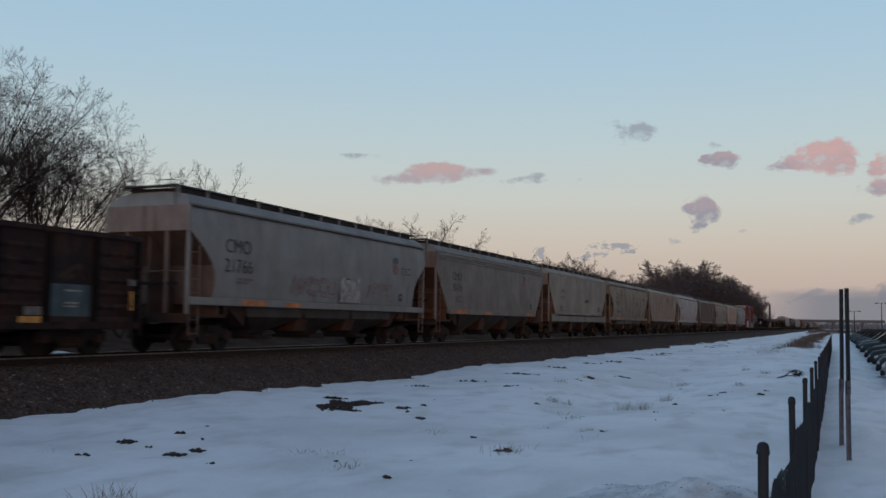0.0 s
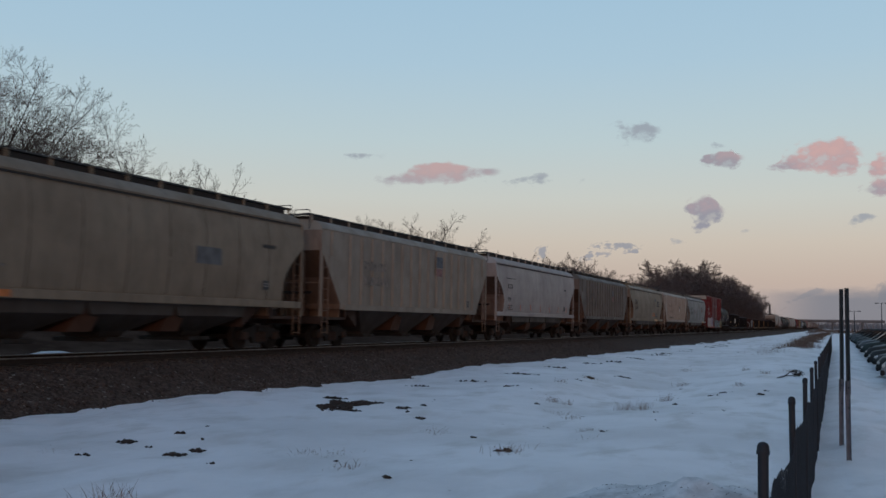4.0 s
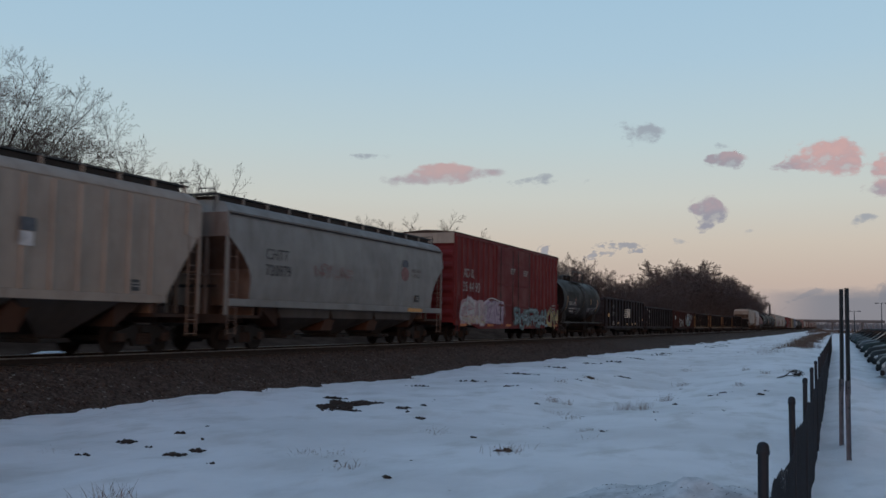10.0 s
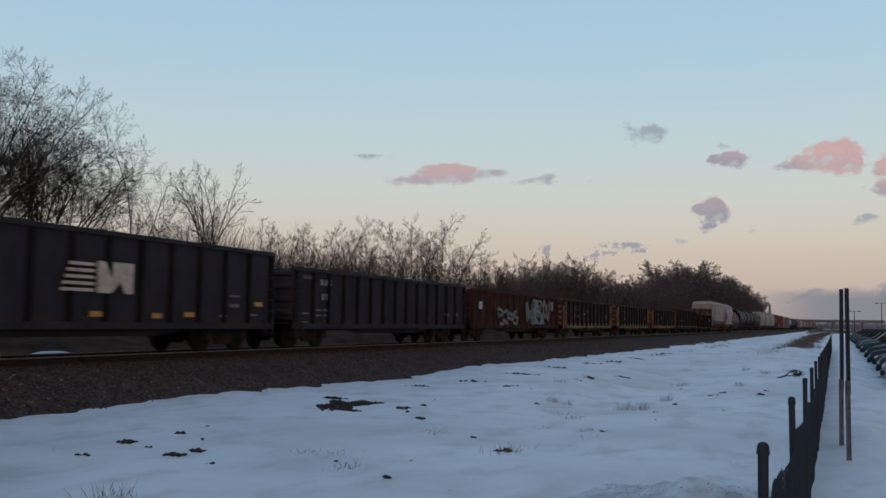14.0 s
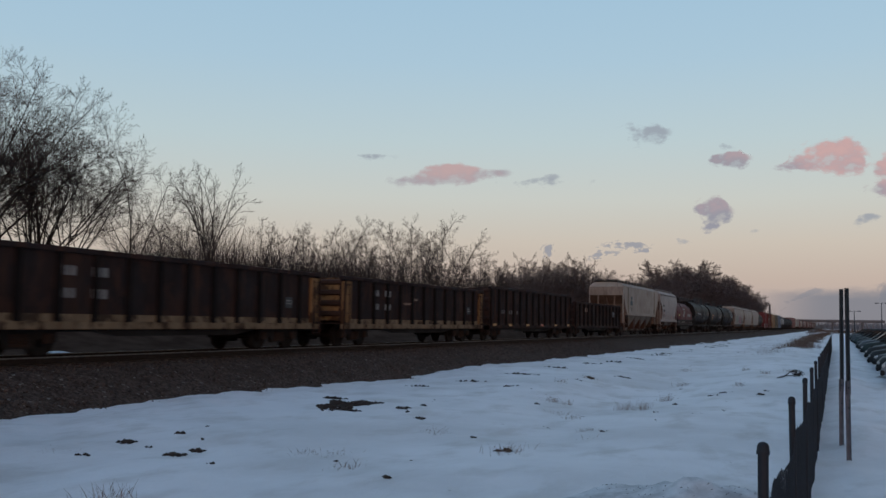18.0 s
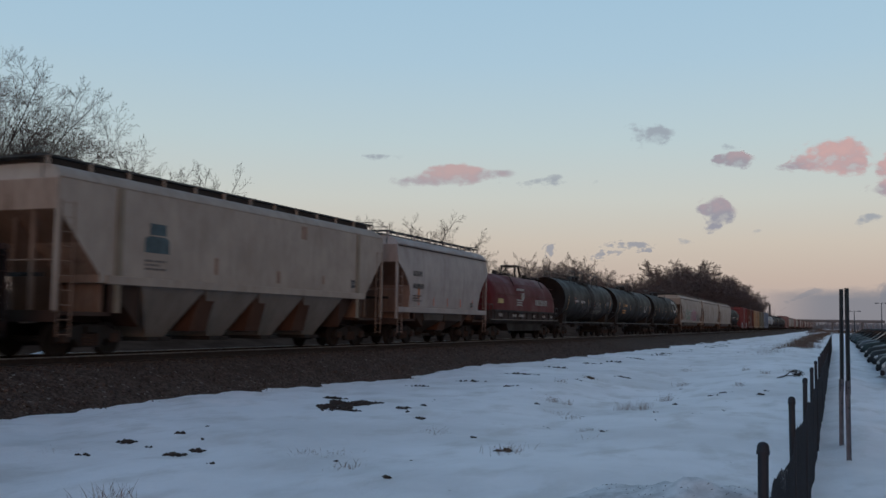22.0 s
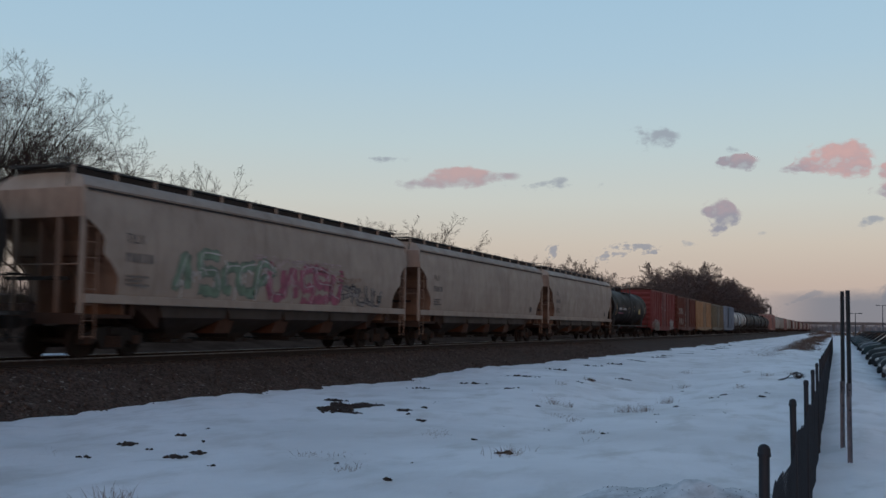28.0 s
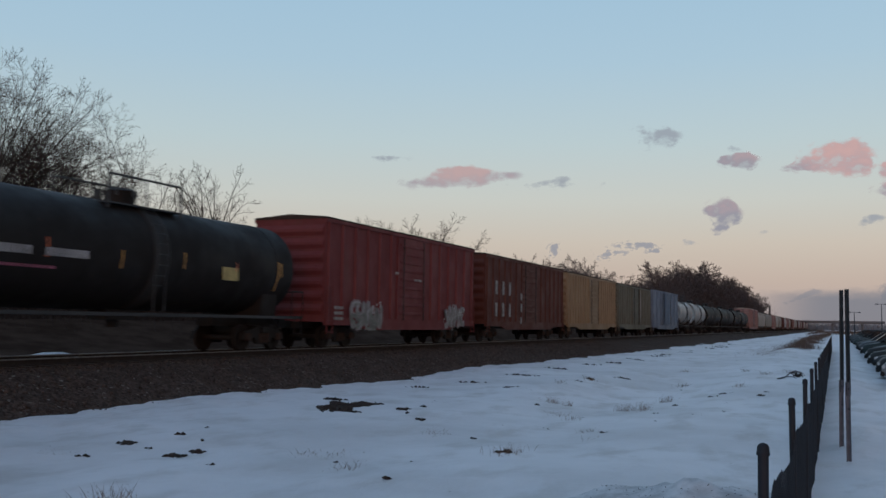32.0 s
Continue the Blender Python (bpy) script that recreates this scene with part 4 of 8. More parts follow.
def gondola(f, r, col, label, top=2.8, ribs=14, trim=None, floor=1.0):
    car, half = start_car("gondola", f, r, label, inset=1.9)
    P = PAINT[col]
    w, t = 1.46, 0.08
    for s in (-1, 1):
        g = Geo()
        g.box(*sorted((s * w, s * (w - t))), -half, half, floor - 0.15, top)
        part("side_wall", g, P, car)
        g = Geo()
        g.box(*sorted((s * (w + 0.09), s * (w - t - 0.02))), -half - 0.02, half + 0.02, top - 0.06, top + 0.08, 0.02)
        part("top_chord", g, P, car)
        g = Geo()
        g.box(*sorted((s * (w + 0.06), s * (w - 0.02))), -half, half, floor - 0.32, floor - 0.12, 0.015)
        part("side_sill", g, PAINT["stripe"] if trim else P, car)
    g = Geo()
    g.loft([[(0, -0.075, z), (0.1, -0.05, z), (0.1, 0.05, z), (0, 0.075, z)] for z in (floor - 0.13, top - 0.05)])
    rib = g.mesh("side_post", PAINT["gon_post"] if col != "gon_rust" else P)
    gap = (2 * half - 0.3) / (ribs - 1)
    for k in range(ribs):
        y = -half + 0.15 + gap * k
        for s in (1, -1):
            part("side_post", rib, parent=car, at=pose(s * w, y, 0, 0, 0, 0 if s > 0 else 180))
    if trim:
        g = Geo()
        g.box(w, w + 0.006, -half + 0.05, half - 0.05, floor - 0.12, floor + 0.06)
        part("trim_stripe", g, PAINT["stripe"], car, "worn cream stripe")
        for e in (-1, 1):
            g = Geo()
            g.box(w + 0.0, w + 0.1, *sorted((e * (half - 0.02), e * (half - 0.62))), floor - 0.1, top - 0.12)
            part("end_panel", g, PAINT[trim], car, "dull yellow end panel")
    for s in (-1, 1):
        g = Geo()
        g.box(-w + t, w - t, *sorted((s * half, s * (half - t))), floor - 0.1, top)
        part("end_wall", g, PAINT[trim] if trim else P, car)
        for k in range(4):
            z = floor + 0.25 + (top - floor - 0.4) * k / 3
            g = Geo()
            g.loft([[(x, s * half, z - 0.11), (x, s * (half + 0.1), z - 0.05), (x, s * (half + 0.1), z + 0.05), (x, s * half, z + 0.11)] for x in (-w + 0.02, w - 0.02)])
            part("end_rib", g, PAINT["rust"] if trim else P, car)
        for e in (-1, 1):
            part("ladder", ladder(0.5, round(min(top - 0.1, 2.4), 2), col), parent=car, at=pose(e * (w + 0.11), s * (half - 0.06) - 0.42 * (s > 0), 0))
    g = Geo()
    g.box(-w, w, -half, half, floor - 0.14, floor)
    part("floor", g, PAINT["rust_dim"], car)
    g = Geo()
    g.box(-0.3, 0.3, -half, half, 0.6, floor - 0.14)
    g.plate([(-half * 0.35, 0.5), (half * 0.35, 0.5), (half * 0.5, 0.66), (-half * 0.5, 0.66)], "x", 1.2, 1.3)
    part("underframe", g, PAINT["iron"], car)
    return car, half, (lambda z: w + 0.005)


def tank(f, r, col, label, rad=1.5, zc=2.72, bands=1, rails="single", tape=6):
    car, half = start_car("tank_car", f - 0.7, r + 0.7, label, "tank car", inset=1.75)
    half_t = half - 0.75
    n, rings = 32, []
    head = 0.95
    for k in range(8):
        a = math.pi / 2 * k / 7
        rings.append((-half_t + head * (1 - math.sin(a)), rad * math.sqrt(max(0.0004, 1 - (math.cos(a)) ** 2.3)) if k else 0.03))
    rings += [(-a, b) for a, b in reversed(rings)]
    g = Geo()
    g.loft([[(q * math.cos(2 * math.pi * k / n), y, zc + q * math.sin(2 * math.pi * k / n)) for k in range(n)] for y, q in rings])
    me = g.mesh("tank_shell", [PAINT[col], PAINT["head_grime_shade"] if col != "tank_white" else PAINT[col]], 40)
    for p in me.polygons:
        p.material_index = int(abs(p.center.y) > half_t - head + 0.02)
    part("tank_shell", me, parent=car)
    for k in range(bands):
        y = 0.35 if bands == 1 else -half_t + 2 * half_t * (k + 1) / (bands + 1)
        g = Geo()
        q = rad + 0.02
        g.loft([[(p * math.cos(2 * math.pi * i / n), y + d, zc + p * math.sin(2 * math.pi * i / n)) for i in range(n)] for d, p in ((-0.28, rad - 0.01), (-0.27, q), (0.27, q), (0.28, rad - 0.01))])
        part("jacket_band", g, PAINT["dark_primer"], car, smooth=40)
    for e in (-1, 1):
        y = e * (half_t - head)
        g = Geo()
        q = rad + 0.012
        g.loft([[(p * math.cos(2 * math.pi * i / n), y + d, zc + p * math.sin(2 * math.pi * i / n)) for i in range(n)] for d, p in ((-0.06, rad - 0.01), (-0.05, q), (0.05, q), (0.06, rad - 0.01))])
        part("head_seam", g, PAINT[col], car, smooth=40)
    # saddles, stub sills, walkways
    for e in (-1, 1):
        g = Geo()
        y = e * (half - 1.75)
        pts = [(-1.15, 1.05), (1.15, 1.05)] + [(1.38 * math.cos(a), zc + (rad - 0.03) * math.sin(a) * 1.0) for a in [math.radians(-25 - 13 * k) for k in range(11)]]
        g.plate(pts, "y", y - 0.45, y + 0.45)
        part("saddle", g, PAINT["iron"], car)
        g = Geo()
        g.box(-0.3, 0.3, *sorted((e * half, e * (half - 3.6))), 0.8, 1.12)
        g.box(-1.45, 1.45, *sorted((e * half, e * (half - 0.5))), 1.06, 1.16)
        part("stub_sill", g, PAINT["iron"], car)
        g = Geo()
        g.path([(-1.45, e * half, 1.1), (-1.45, e * half, 2.0), (1.45, e * half, 2.0), (1.45, e * half, 1.1)], 0.02, 6)
        g.path([(1.45, e * half, 2.0), (1.45, e * (half - 0.7), 2.0), (1.45, e * (half - 0.7), 1.1)], 0.02, 6)
        part("end_rail", g, PAINT["iron"], car)
        for q in (-1, 1):
            part("ladder", ladder(0.5, 1.15, "iron"), parent=car, at=pose(q * 1.46, e * (half - 0.1) - 0.42 * (e > 0), 0))
    for e in (-1, 1):
        g = Geo()
        g.box(*sorted((e * 1.30, e * 1.45)), -half + 0.2, half - 0.2, 1.06, 1.15)
        part("side_walkway", g, PAINT["board"], car)
    g = Geo()
    g.tube((0, 0.2, 1.24), (0, 0.2, 0.75), 0.18, 10)
    g.box(-0.3, 0.3, -0.4, 0.8, 0.95, 1.25)
    part("bottom_outlet", g, PAINT["iron"], car)
    zt = zc + rad
    g = Geo()
    g.tube((0, 0.3, zt - 0.12), (0, 0.3, zt + 0.34), 0.42, 16)
    g.tube((0, 0.3, zt + 0.34), (0, 0.3, zt + 0.42), 0.46, 16, 0.3)
    dome = part("manway_dome", g, PAINT["black"], car, smooth=40)
    for a in range(6):
        c, s_ = math.cos(a * 1.047), math.sin(a * 1.047)
        g = Geo()
        g.tube((0.46 * c, 0.3 + 0.46 * s_, zt + 0.2), (0.46 * c, 0.3 + 0.46 * s_, zt + 0.4), 0.03, 5)
        part("swing_bolt", g, PAINT["board"], dome)
    g = Geo()
    g.tube((0, -0.55, zt - 0.05), (0, -0.55, zt + 0.3), 0.1, 8)
    part("safety_valve", g, PAINT["board"], car)
    L = 1.5 if rails == "single" else 1.3
    g = Geo()
    for e in (-1, 1):
        g.box(*sorted((e * 0.5, e * 0.95)), 0.3 - L, 0.3 + L, zt - 0.16, zt - 0.12)
    part("top_platform", g, PAINT["board"], car)
    frames = [(0.3 - L, 0.3 + L)] if rails == "single" else [(0.3 - 4.6, 0.3 - 3.3), (0.3 - 2.2, 0.3 - 0.9), (0.3 + 0.7, 0.3 + 2.0), (0.3 + 2.6, 0.3 + 3.8)]
    for a, b in frames:
        for e in (-1, 1):
            g = Geo()
            g.path([(e * 0.95, a, zt - 0.3), (e * 0.95, a, zt + 0.62), (e * 0.95, b, zt + 0.62), (e * 0.95, b, zt - 0.3)], 0.036, 6)
            g.path([(e * 0.95, (a + b) / 2, zt - 0.2), (e * 0.95, (a + b) / 2, zt + 0.62)], 0.022, 6)
            part("platform_rail", g, PAINT["board"], car)
    if rails != "single":
        g = Geo()
        g.box(-0.35, 0.35, 0.3 - 4.7, 0.3 + 3.9, zt + 0.01, zt + 0.07)
        part("roof_walkway", g, PAINT["dark_primer"], car)
    g = Geo()
    for y in (0.1, 0.55):
        pts = [(1.47, y, 1.1)] + [((rad + 0.12) * math.cos(a), y, zc + (rad + 0.12) * math.sin(a)) for a in [math.radians(-20 + 12 * k) for k in range(7)]]
        g.path(pts, 0.02, 5)
    for k in range(9):
        a = math.radians(-30 + 10.5 * k)
        x, z = (rad + 0.12) * math.cos(a), zc + (rad + 0.12) * math.sin(a)
        g.tube((x, 0.1, z), (x, 0.55, z), 0.013, 5)
    part("side_ladder", g, PAINT["board"], car)
    for k in range(tape):
        y = -half_t + 0.95 + (2 * half_t - 1.7) * k / max(1, tape - 1)
        g = Geo()
        z0 = zc - 0.42 if k % 2 == 0 else zc - 0.3
        for i in range(3):
            z = z0 + 0.16 * i
            x0, x1 = [math.sqrt(rad ** 2 - (q - zc) ** 2) + 0.014 for q in (z, z + 0.15)]
            o = len(g.v)
            g.v += [(x0, y - 0.03, z), (x0, y + 0.03, z), (x1, y + 0.03, z + 0.15), (x1, y - 0.03, z + 0.15)]
            g.face(o, o + 1, o + 2, o + 3)
        part("reflector_tape", g, REFLECT_RED if k % 3 == 1 else REFLECT, car, "amber reflective strip")
    for e in (-1, 1):
        g = Geo()
        for i in range(6):
            z, y = zc - 0.75 + 0.16 * i, e * (half_t - head + 0.02)
            x0, x1 = [math.sqrt(rad ** 2 - (q - zc) ** 2) + 0.02 for q in (z, z + 0.16)]
            o = len(g.v)
            g.v += [(x0, y - 0.04, z), (x0, y + 0.04, z), (x1, y + 0.04, z + 0.16), (x1, y - 0.04, z + 0.16)]
            g.face(o, o + 1, o + 2, o + 3)
        part("end_tape", g, REFLECT, car, "amber reflective strip")
    return car, half, (lambda z: math.sqrt(max(0.2, rad ** 2 - (z - zc) ** 2)) + 0.004)


def coil_car(f, r, label):
    car, half = start_car("coil_car", f, r, label, inset=1.7)
    g = Geo()
    g.stack([(0.95, -1.3, 1.3, -half, half), (1.15, -1.5, 1.5, -half, half), (1.22, -1.5, 1.5, -half, half)])
    part("deck", g, PAINT["dark_primer"], car)
    g = Geo()
    g.box(-0.3, 0.3, -half, half, 0.6, 0.95)
    g.plate([(-half + 3.2, 0.95), (-half + 3.6, 0.55), (half - 3.6, 0.55), (half - 3.2, 0.95)], "x", -1.32, 1.32)
    part("underframe", g, PAINT["iron"], car)
    g = Geo()
    g.box(-1.42, 1.42, -half + 0.6, half - 0.6, 1.22, 1.72)
    part("trough", g, PAINT["trough"], car)
    for k in range(11):
        y = -half + 0.9 + (2 * half - 1.8) * k / 10
        g = Geo()
        g.box(1.42, 1.48, y - 0.06, y + 0.06, 1.22, 1.74)
        part("trough_post", g, PAINT["dark_primer"], car)
    n, rings = 18, []
    for y, s in ((-half + 0.55, 0.55), (-half + 0.62, 0.8), (-half + 0.85, 0.94), (-half + 1.25, 1.0), (half - 1.25, 1.0), (half - 0.85, 0.94), (half - 0.62, 0.8), (half - 0.55, 0.55)):
        ring = [(1.5 * s ** 0.3 * math.cos(a), y, 1.70 + 2.15 * s * math.sin(a) ** 0.75) for a in [math.pi * k / n for k in range(n + 1)]]
        rings.append(ring)
    g = Geo()
    g.loft(rings)
    hood = part("hood", g, PAINT["coil_red"], car, "dark red steel hood", smooth=40)
    for z, x in ((2.62, 1.495), (3.25, 1.33)):
        g = Geo()
        g.tube((x, -half + 0.9, z), (x, half - 0.9, z), 0.016, 5)
        part("hood_seam", g, PAINT["maroon"], hood)
    g = Geo()
    g.box(1.47, 1.56, -half + 0.5, half - 0.5, 1.62, 1.72)
    part("hood_rim", g, PAINT["dark_primer"], hood)
    for y in (-1.9, 3.9):
        g = Geo()
        g.tube((-0.9, y, 3.86), (0.9, y, 3.86), 0.04, 6)
        g.tube((0.9, y - 0.3, 3.86), (0.9, y + 0.3, 3.86), 0.04, 6)
        g.tube((0.85, y, 3.86), (1.25, y - 0.1, 3.2), 0.03, 6)
        g.box(-0.12, 0.12, y - 0.12, y + 0.12, 3.86, 4.1)
        part("lifting_lug", g, PAINT["iron"], hood)
    g = Geo()
    y = 1.0
    for a, b in (((-0.5, y - 0.55, 3.85), (-0.4, y - 0.35, 4.5)), ((-0.5, y + 0.55, 3.85), (-0.4, y + 0.35, 4.5)), ((0.5, y - 0.55, 3.85), (0.4, y - 0.35, 4.5)), ((0.5, y + 0.55, 3.85), (0.4, y + 0.35, 4.5))):
        g.tube(a, b, 0.06, 6)
    g.box(-0.5, 0.5, y - 0.5, y + 0.5, 4.46, 4.56, 0.03)
    g.tube((-0.45, y - 0.5, 4.0), (-0.4, y + 0.45, 4.4), 0.04, 5)
    part("lifting_frame", g, PAINT["iron"], hood)
    for e in (-1, 1):
        g = Geo()
        g.path([(1.45, e * half, 1.2), (1.45, e * half, 2.0), (1.45, e * (half - 0.5), 2.0), (1.45, e * (half - 0.5), 1.2)], 0.02, 6)
        g.path([(-1.4, e * half, 1.2), (-1.4, e * half, 2.0), (1.4, e * half, 2.0)], 0.02, 6)
        part("end_rail", g, PAINT["board"], car)
    g = Geo()
    g.box(1.5, 1.53, -half + 0.2, half - 0.2, 1.16, 1.2)
    part("deck_edge", g, PAINT["pale_grey"], car)
    return car, half, (lambda z: 1.5)


def note(y, n, s=0.06):
    """Rows of small bars, a data block beside a car number."""
    return [(y, -0.11 * i * s / 0.06, 0.9 - 0.25 * (i % 2), s) for i in range(n)]


def sign_box(car, y, z, x, w=0.32, h=0.3):
    g = Geo()
    g.box(x, x + 0.008, y, y + w, z, z + h)
    p = part("consolidated_stencil", g, LETTER_DARK, car)
    for k in (0.35, 0.62):
        g = Geo()
        g.box(x + 0.008, x + 0.013, y + 0.05, y + w - 0.05, z + h * k, z + h * k + 0.03)
        part("stencil_line", g, LETTER_PALE, p)


def patch(car, y, z, x, w, h, mat, name="paint_patch"):
    g = Geo()
    g.box(x, x + 0.007, y, y + w, z, z + h)
    return part(name, g, mat, car)


def tapes(car, half, z, x, n, mat=REFLECT_RED, h=0.42):
    for k in range(n):
        y = -half + 2.2 + (2 * half - 4.4) * k / (n - 1)
        g = Geo()
        g.box(x, x + 0.006, y - 0.035, y + 0.035, z, z + h)
        part("reflector_tape", g, mat, car, "orange reflective strip")


def emblem(car, y, z, x, k=1.0):
    """A faded shield over a faded red disc, as plain shapes."""
    g = Geo()
    g.plate([(y + a * k, z + b * k) for a, b in ((0.0, 0.1), (0.08, 0.3), (0.5, 0.3), (0.58, 0.1), (0.53, 0.0), (0.05, 0.0))], "x", x, x + 0.006)
    part("emblem_panel", g, EMBLEM_BLUE, car)
    g = Geo()
    g.plate([(y + (0.29 + 0.34 * math.cos(q * 0.349)) * k, z + (-0.28 + 0.27 * math.sin(q * 0.349)) * k) for q in range(18)], "x", x + 0.001, x + 0.007)
    part("emblem_disc", g, EMBLEM_RED, car)


# the consist, from the head of what is seen to its tail; places are metres along the train at the start
c, h, w = gondola(4.4, 20.05, "gon_brown", "dark brown open gondola with louvred sides and one flat panel", top=3.05, ribs=11)
for k in range(10):
    for i in range(0 if k == 8 else 5):
        g = Geo()
        y, z = -h + 0.31 + 1.535 * k, 1.25 + 0.34 * i
        g.loft([[(1.46, q, z - 0.09), (1.53, q, z), (1.46, q, z + 0.09)] for q in (y, y + 1.2)])
        part("side_corrugation", g, PAINT["gon_brown"], c)
patch(c, 4.72, 1.0, 1.462, 1.3, 0.78, SPRAY["deep"], "stencil_panel")
bars(c, 5.18, 1.6, 1.47, [(0, 0, 0.5, 0.05), (0, -0.3, 0.45, 0.05), (0, -0.38, 0.42, 0.04)], LETTER_PALE)
strokes(c, [[(4.95, 1.95), (5.2, 2.05), (5.45, 2.2), (5.7, 2.25)], [(5.1, 1.92), (5.5, 2.0)]], 0.12, lambda z: 1.462, 0.006, PAINT["rust_dim"], "rust_smear")
patch(c, 3.75, 0.84, 1.535, 0.65, 0.15, REFLECT, "amber_panel")
patch(c, 3.9, 1.02, 1.535, 0.5, 0.2, LETTER_FAINT, "white_panel")
patch(c, 7.3, 1.18, 1.57, 0.15, 0.5, REFLECT, "amber_panel")
patch(c, 7.24, 1.82, 1.57, 0.28, 0.18, LETTER_FAINT, "white_panel")

c, h, w = hopper(21.95, 38.75, "blue_grey", "weathered blue-grey covered hopper with rusty ends and faded tags")
lettering("CMO\n21766", 0.6, -h + 1.65, 3.02, 1.612, LETTER_DARK, c)
bars(c, -h + 2.3, 2.2, 1.605, note(0, 2), LETTER_FAINT)
emblem(c, h - 3.4, 3.4, 1.60, 0.85)
bars(c, h - 2.6, 3.2, 1.60, note(0, 3), LETTER_FAINT)
sign_box(c, h - 2.75, 1.85, 1.58)
graffiti(c, -h + 5.6, -h + 8.6, 1.85, 2.5, w, PAINT["blue_grey"], EMBLEM_RED, 3, 5)
spray_block(c, -h + 8.9, -h + 10.5, 1.68, 2.65, 1.603, LETTER_PALE, 6)
strokes(c, [[(-h + 8.95, 1.75), (-h + 9.1, 2.4), (-h + 9.6, 2.55), (-h + 9.7, 2.1), (-h + 10.1, 2.5), (-h + 10.4, 2.4), (-h + 10.45, 1.8)], [(-h + 9.2, 1.8), (-h + 9.5, 2.2), (-h + 9.9, 1.75), (-h + 10.2, 2.2)]], 0.05, w, 0.014, SPRAY["ink"], "spray_outline")
graffiti(c, -h + 11.2, -h + 13.4, 1.85, 2.45, w, PAINT["blue_grey"], EMBLEM_RED, 5, 4)
patch(c, -h + 2.7, 1.42, 1.585, 1.3, 0.16, SPRAY["orange"], "orange_streak")
patch(c, -h + 5.2, 1.42, 1.585, 0.9, 0.14, SPRAY["orange"], "orange_streak")

c, h, w = hopper(40.1, 57.4, "pale_grey", "pale grey covered hopper with ribbed eaves and rust-stained ends", kind="flat", rusty=0.7)
lettering("CMO\n20191", 0.55, -h + 2.0, 3.05, 1.54, LETTER_DARK, c)
bars(c, -h + 2.5, 2.2, 1.54, note(0, 3), LETTER_FAINT)
sign_box(c, h - 2.7, 1.85, 1.54)
for i in range(3):
    g = Geo()
    g.loft([[(1.53, y, 3.98 + 0.1 * i - 0.04), (1.57, y, 3.98 + 0.1 * i), (1.53, y, 3.98 + 0.1 * i + 0.04)] for y in (-h + 0.3, h - 0.3)])
    part("eave_rib", g, PAINT["pale_grey"], c)
emblem(c, h - 4.1, 3.5, 1.536, 0.85)
patch(c, -h + 2.3, 1.42, 1.585, 1.6, 0.17, SPRAY["orange"], "orange_streak")
patch(c, -h + 6.6, 1.42, 1.585, 1.0, 0.13, SPRAY["orange"], "orange_streak")
patch(c, h - 3.4, 1.42, 1.585, 1.1, 0.13, SPRAY["orange"], "orange_streak")

c, h, w = hopper(58.85, 75.3, "beige", "beige covered hopper with a deep side sill and faint writing", kind="flat", sill=1.75)
g = Geo()
g.box(1.53, 1.58, -h + 0.6, h - 0.4, 1.15, 1.62)
part("deep_sill", g, PAINT["pale_grey"], c)
bars(c, -h + 2.9, 3.1, 1.54, [(0, 0, 0.9, 0.26), (0, -0.5, 1.1, 0.28)], LETTER_WORN)
bars(c, -h + 2.7, 2.1, 1.54, note(0, 3), LETTER_FAINT)
sign_box(c, h - 2.9, 1.95, 1.54, 0.45, 0.34)
bars(c, h - 7.0, 2.55, 1.54, [(0, 0, 1.3, 0.22)], LETTER_DARK)

c, h, w = hopper(76.75, 93.3, "tan", "tan covered hopper with panel seams and curved sides")
lettering("CHTT\n728488", 0.48, -h + 1.9, 3.1, 1.612, LETTER_FAINT, c)
bars(c, -h + 2.9, 2.1, 1.60, note(0, 2), LETTER_FAINT)
for k in range(8):
    g = Geo()
    y = -h + 2.8 + (2 * h - 5) * k / 7
    g.loft([[(w(z) - 0.01, y - 0.03, z), (w(z) + 0.012, y, z), (w(z) - 0.01, y + 0.03, z)] for z in (1.65, 2.2, 2.8, 3.3, 3.8, 4.2)])
    part("panel_seam", g, PAINT["rust_dim"], c)
patch(c, h - 6.0, 2.6, 1.605, 1.2, 0.5, SPRAY["faint"], "faded_panel")
bars(c, h - 2.6, 3.3, 1.60, [(0, 0, 0.8, 0.12)], LETTER_DARK)
sign_box(c, h - 2.5, 1.95, 1.58)
patch(c, -h + 2.2, 1.42, 1.585, 1.8, 0.16, SPRAY["orange"], "orange_streak")

c, h, w = hopper(94.6, 112.0, "beige", "beige covered hopper with upright side ribs", kind="flat", ribs=15)
patch(c, h - 7.0, 3.5, 1.615, 0.75, 0.5, EMBLEM_BLUE, "emblem_panel")
patch(c, h - 7.0, 3.1, 1.612, 0.7, 0.35, EMBLEM_RED, "emblem_panel")
sign_box(c, h - 2.9, 1.75, 1.54)
bars(c, -h + 3.2, 3.0, 1.615, [(0, 0, 2.0, 0.34), (0, -0.6, 2.3, 0.34)], LETTER_WORN)

c, h, w = hopper(113.6, 130.2, "white", "white covered hopper with orange reflector strips and rusty ends")
lettering("FCTX\n\n754", 0.37, -h + 1.75, 2.95, 1.612, LETTER_DARK, c)
bars(c, -h + 1.75, 1.95, 1.60, note(0, 3), LETTER_FAINT)
g = Geo()
g.box(1.6, 1.607, -h + 1.5, -h + 3.2, 3.5, 3.53)
part("pin_line", g, LETTER_DARK, c)
tapes(c, h, 1.72, 1.56, 7, h=0.4)
sign_box(c, h - 2.9, 1.85, 1.575)
patch(c, h - 2.9, 3.2, 1.60, 0.5, 0.1, LETTER_DARK, "stencil_bar")

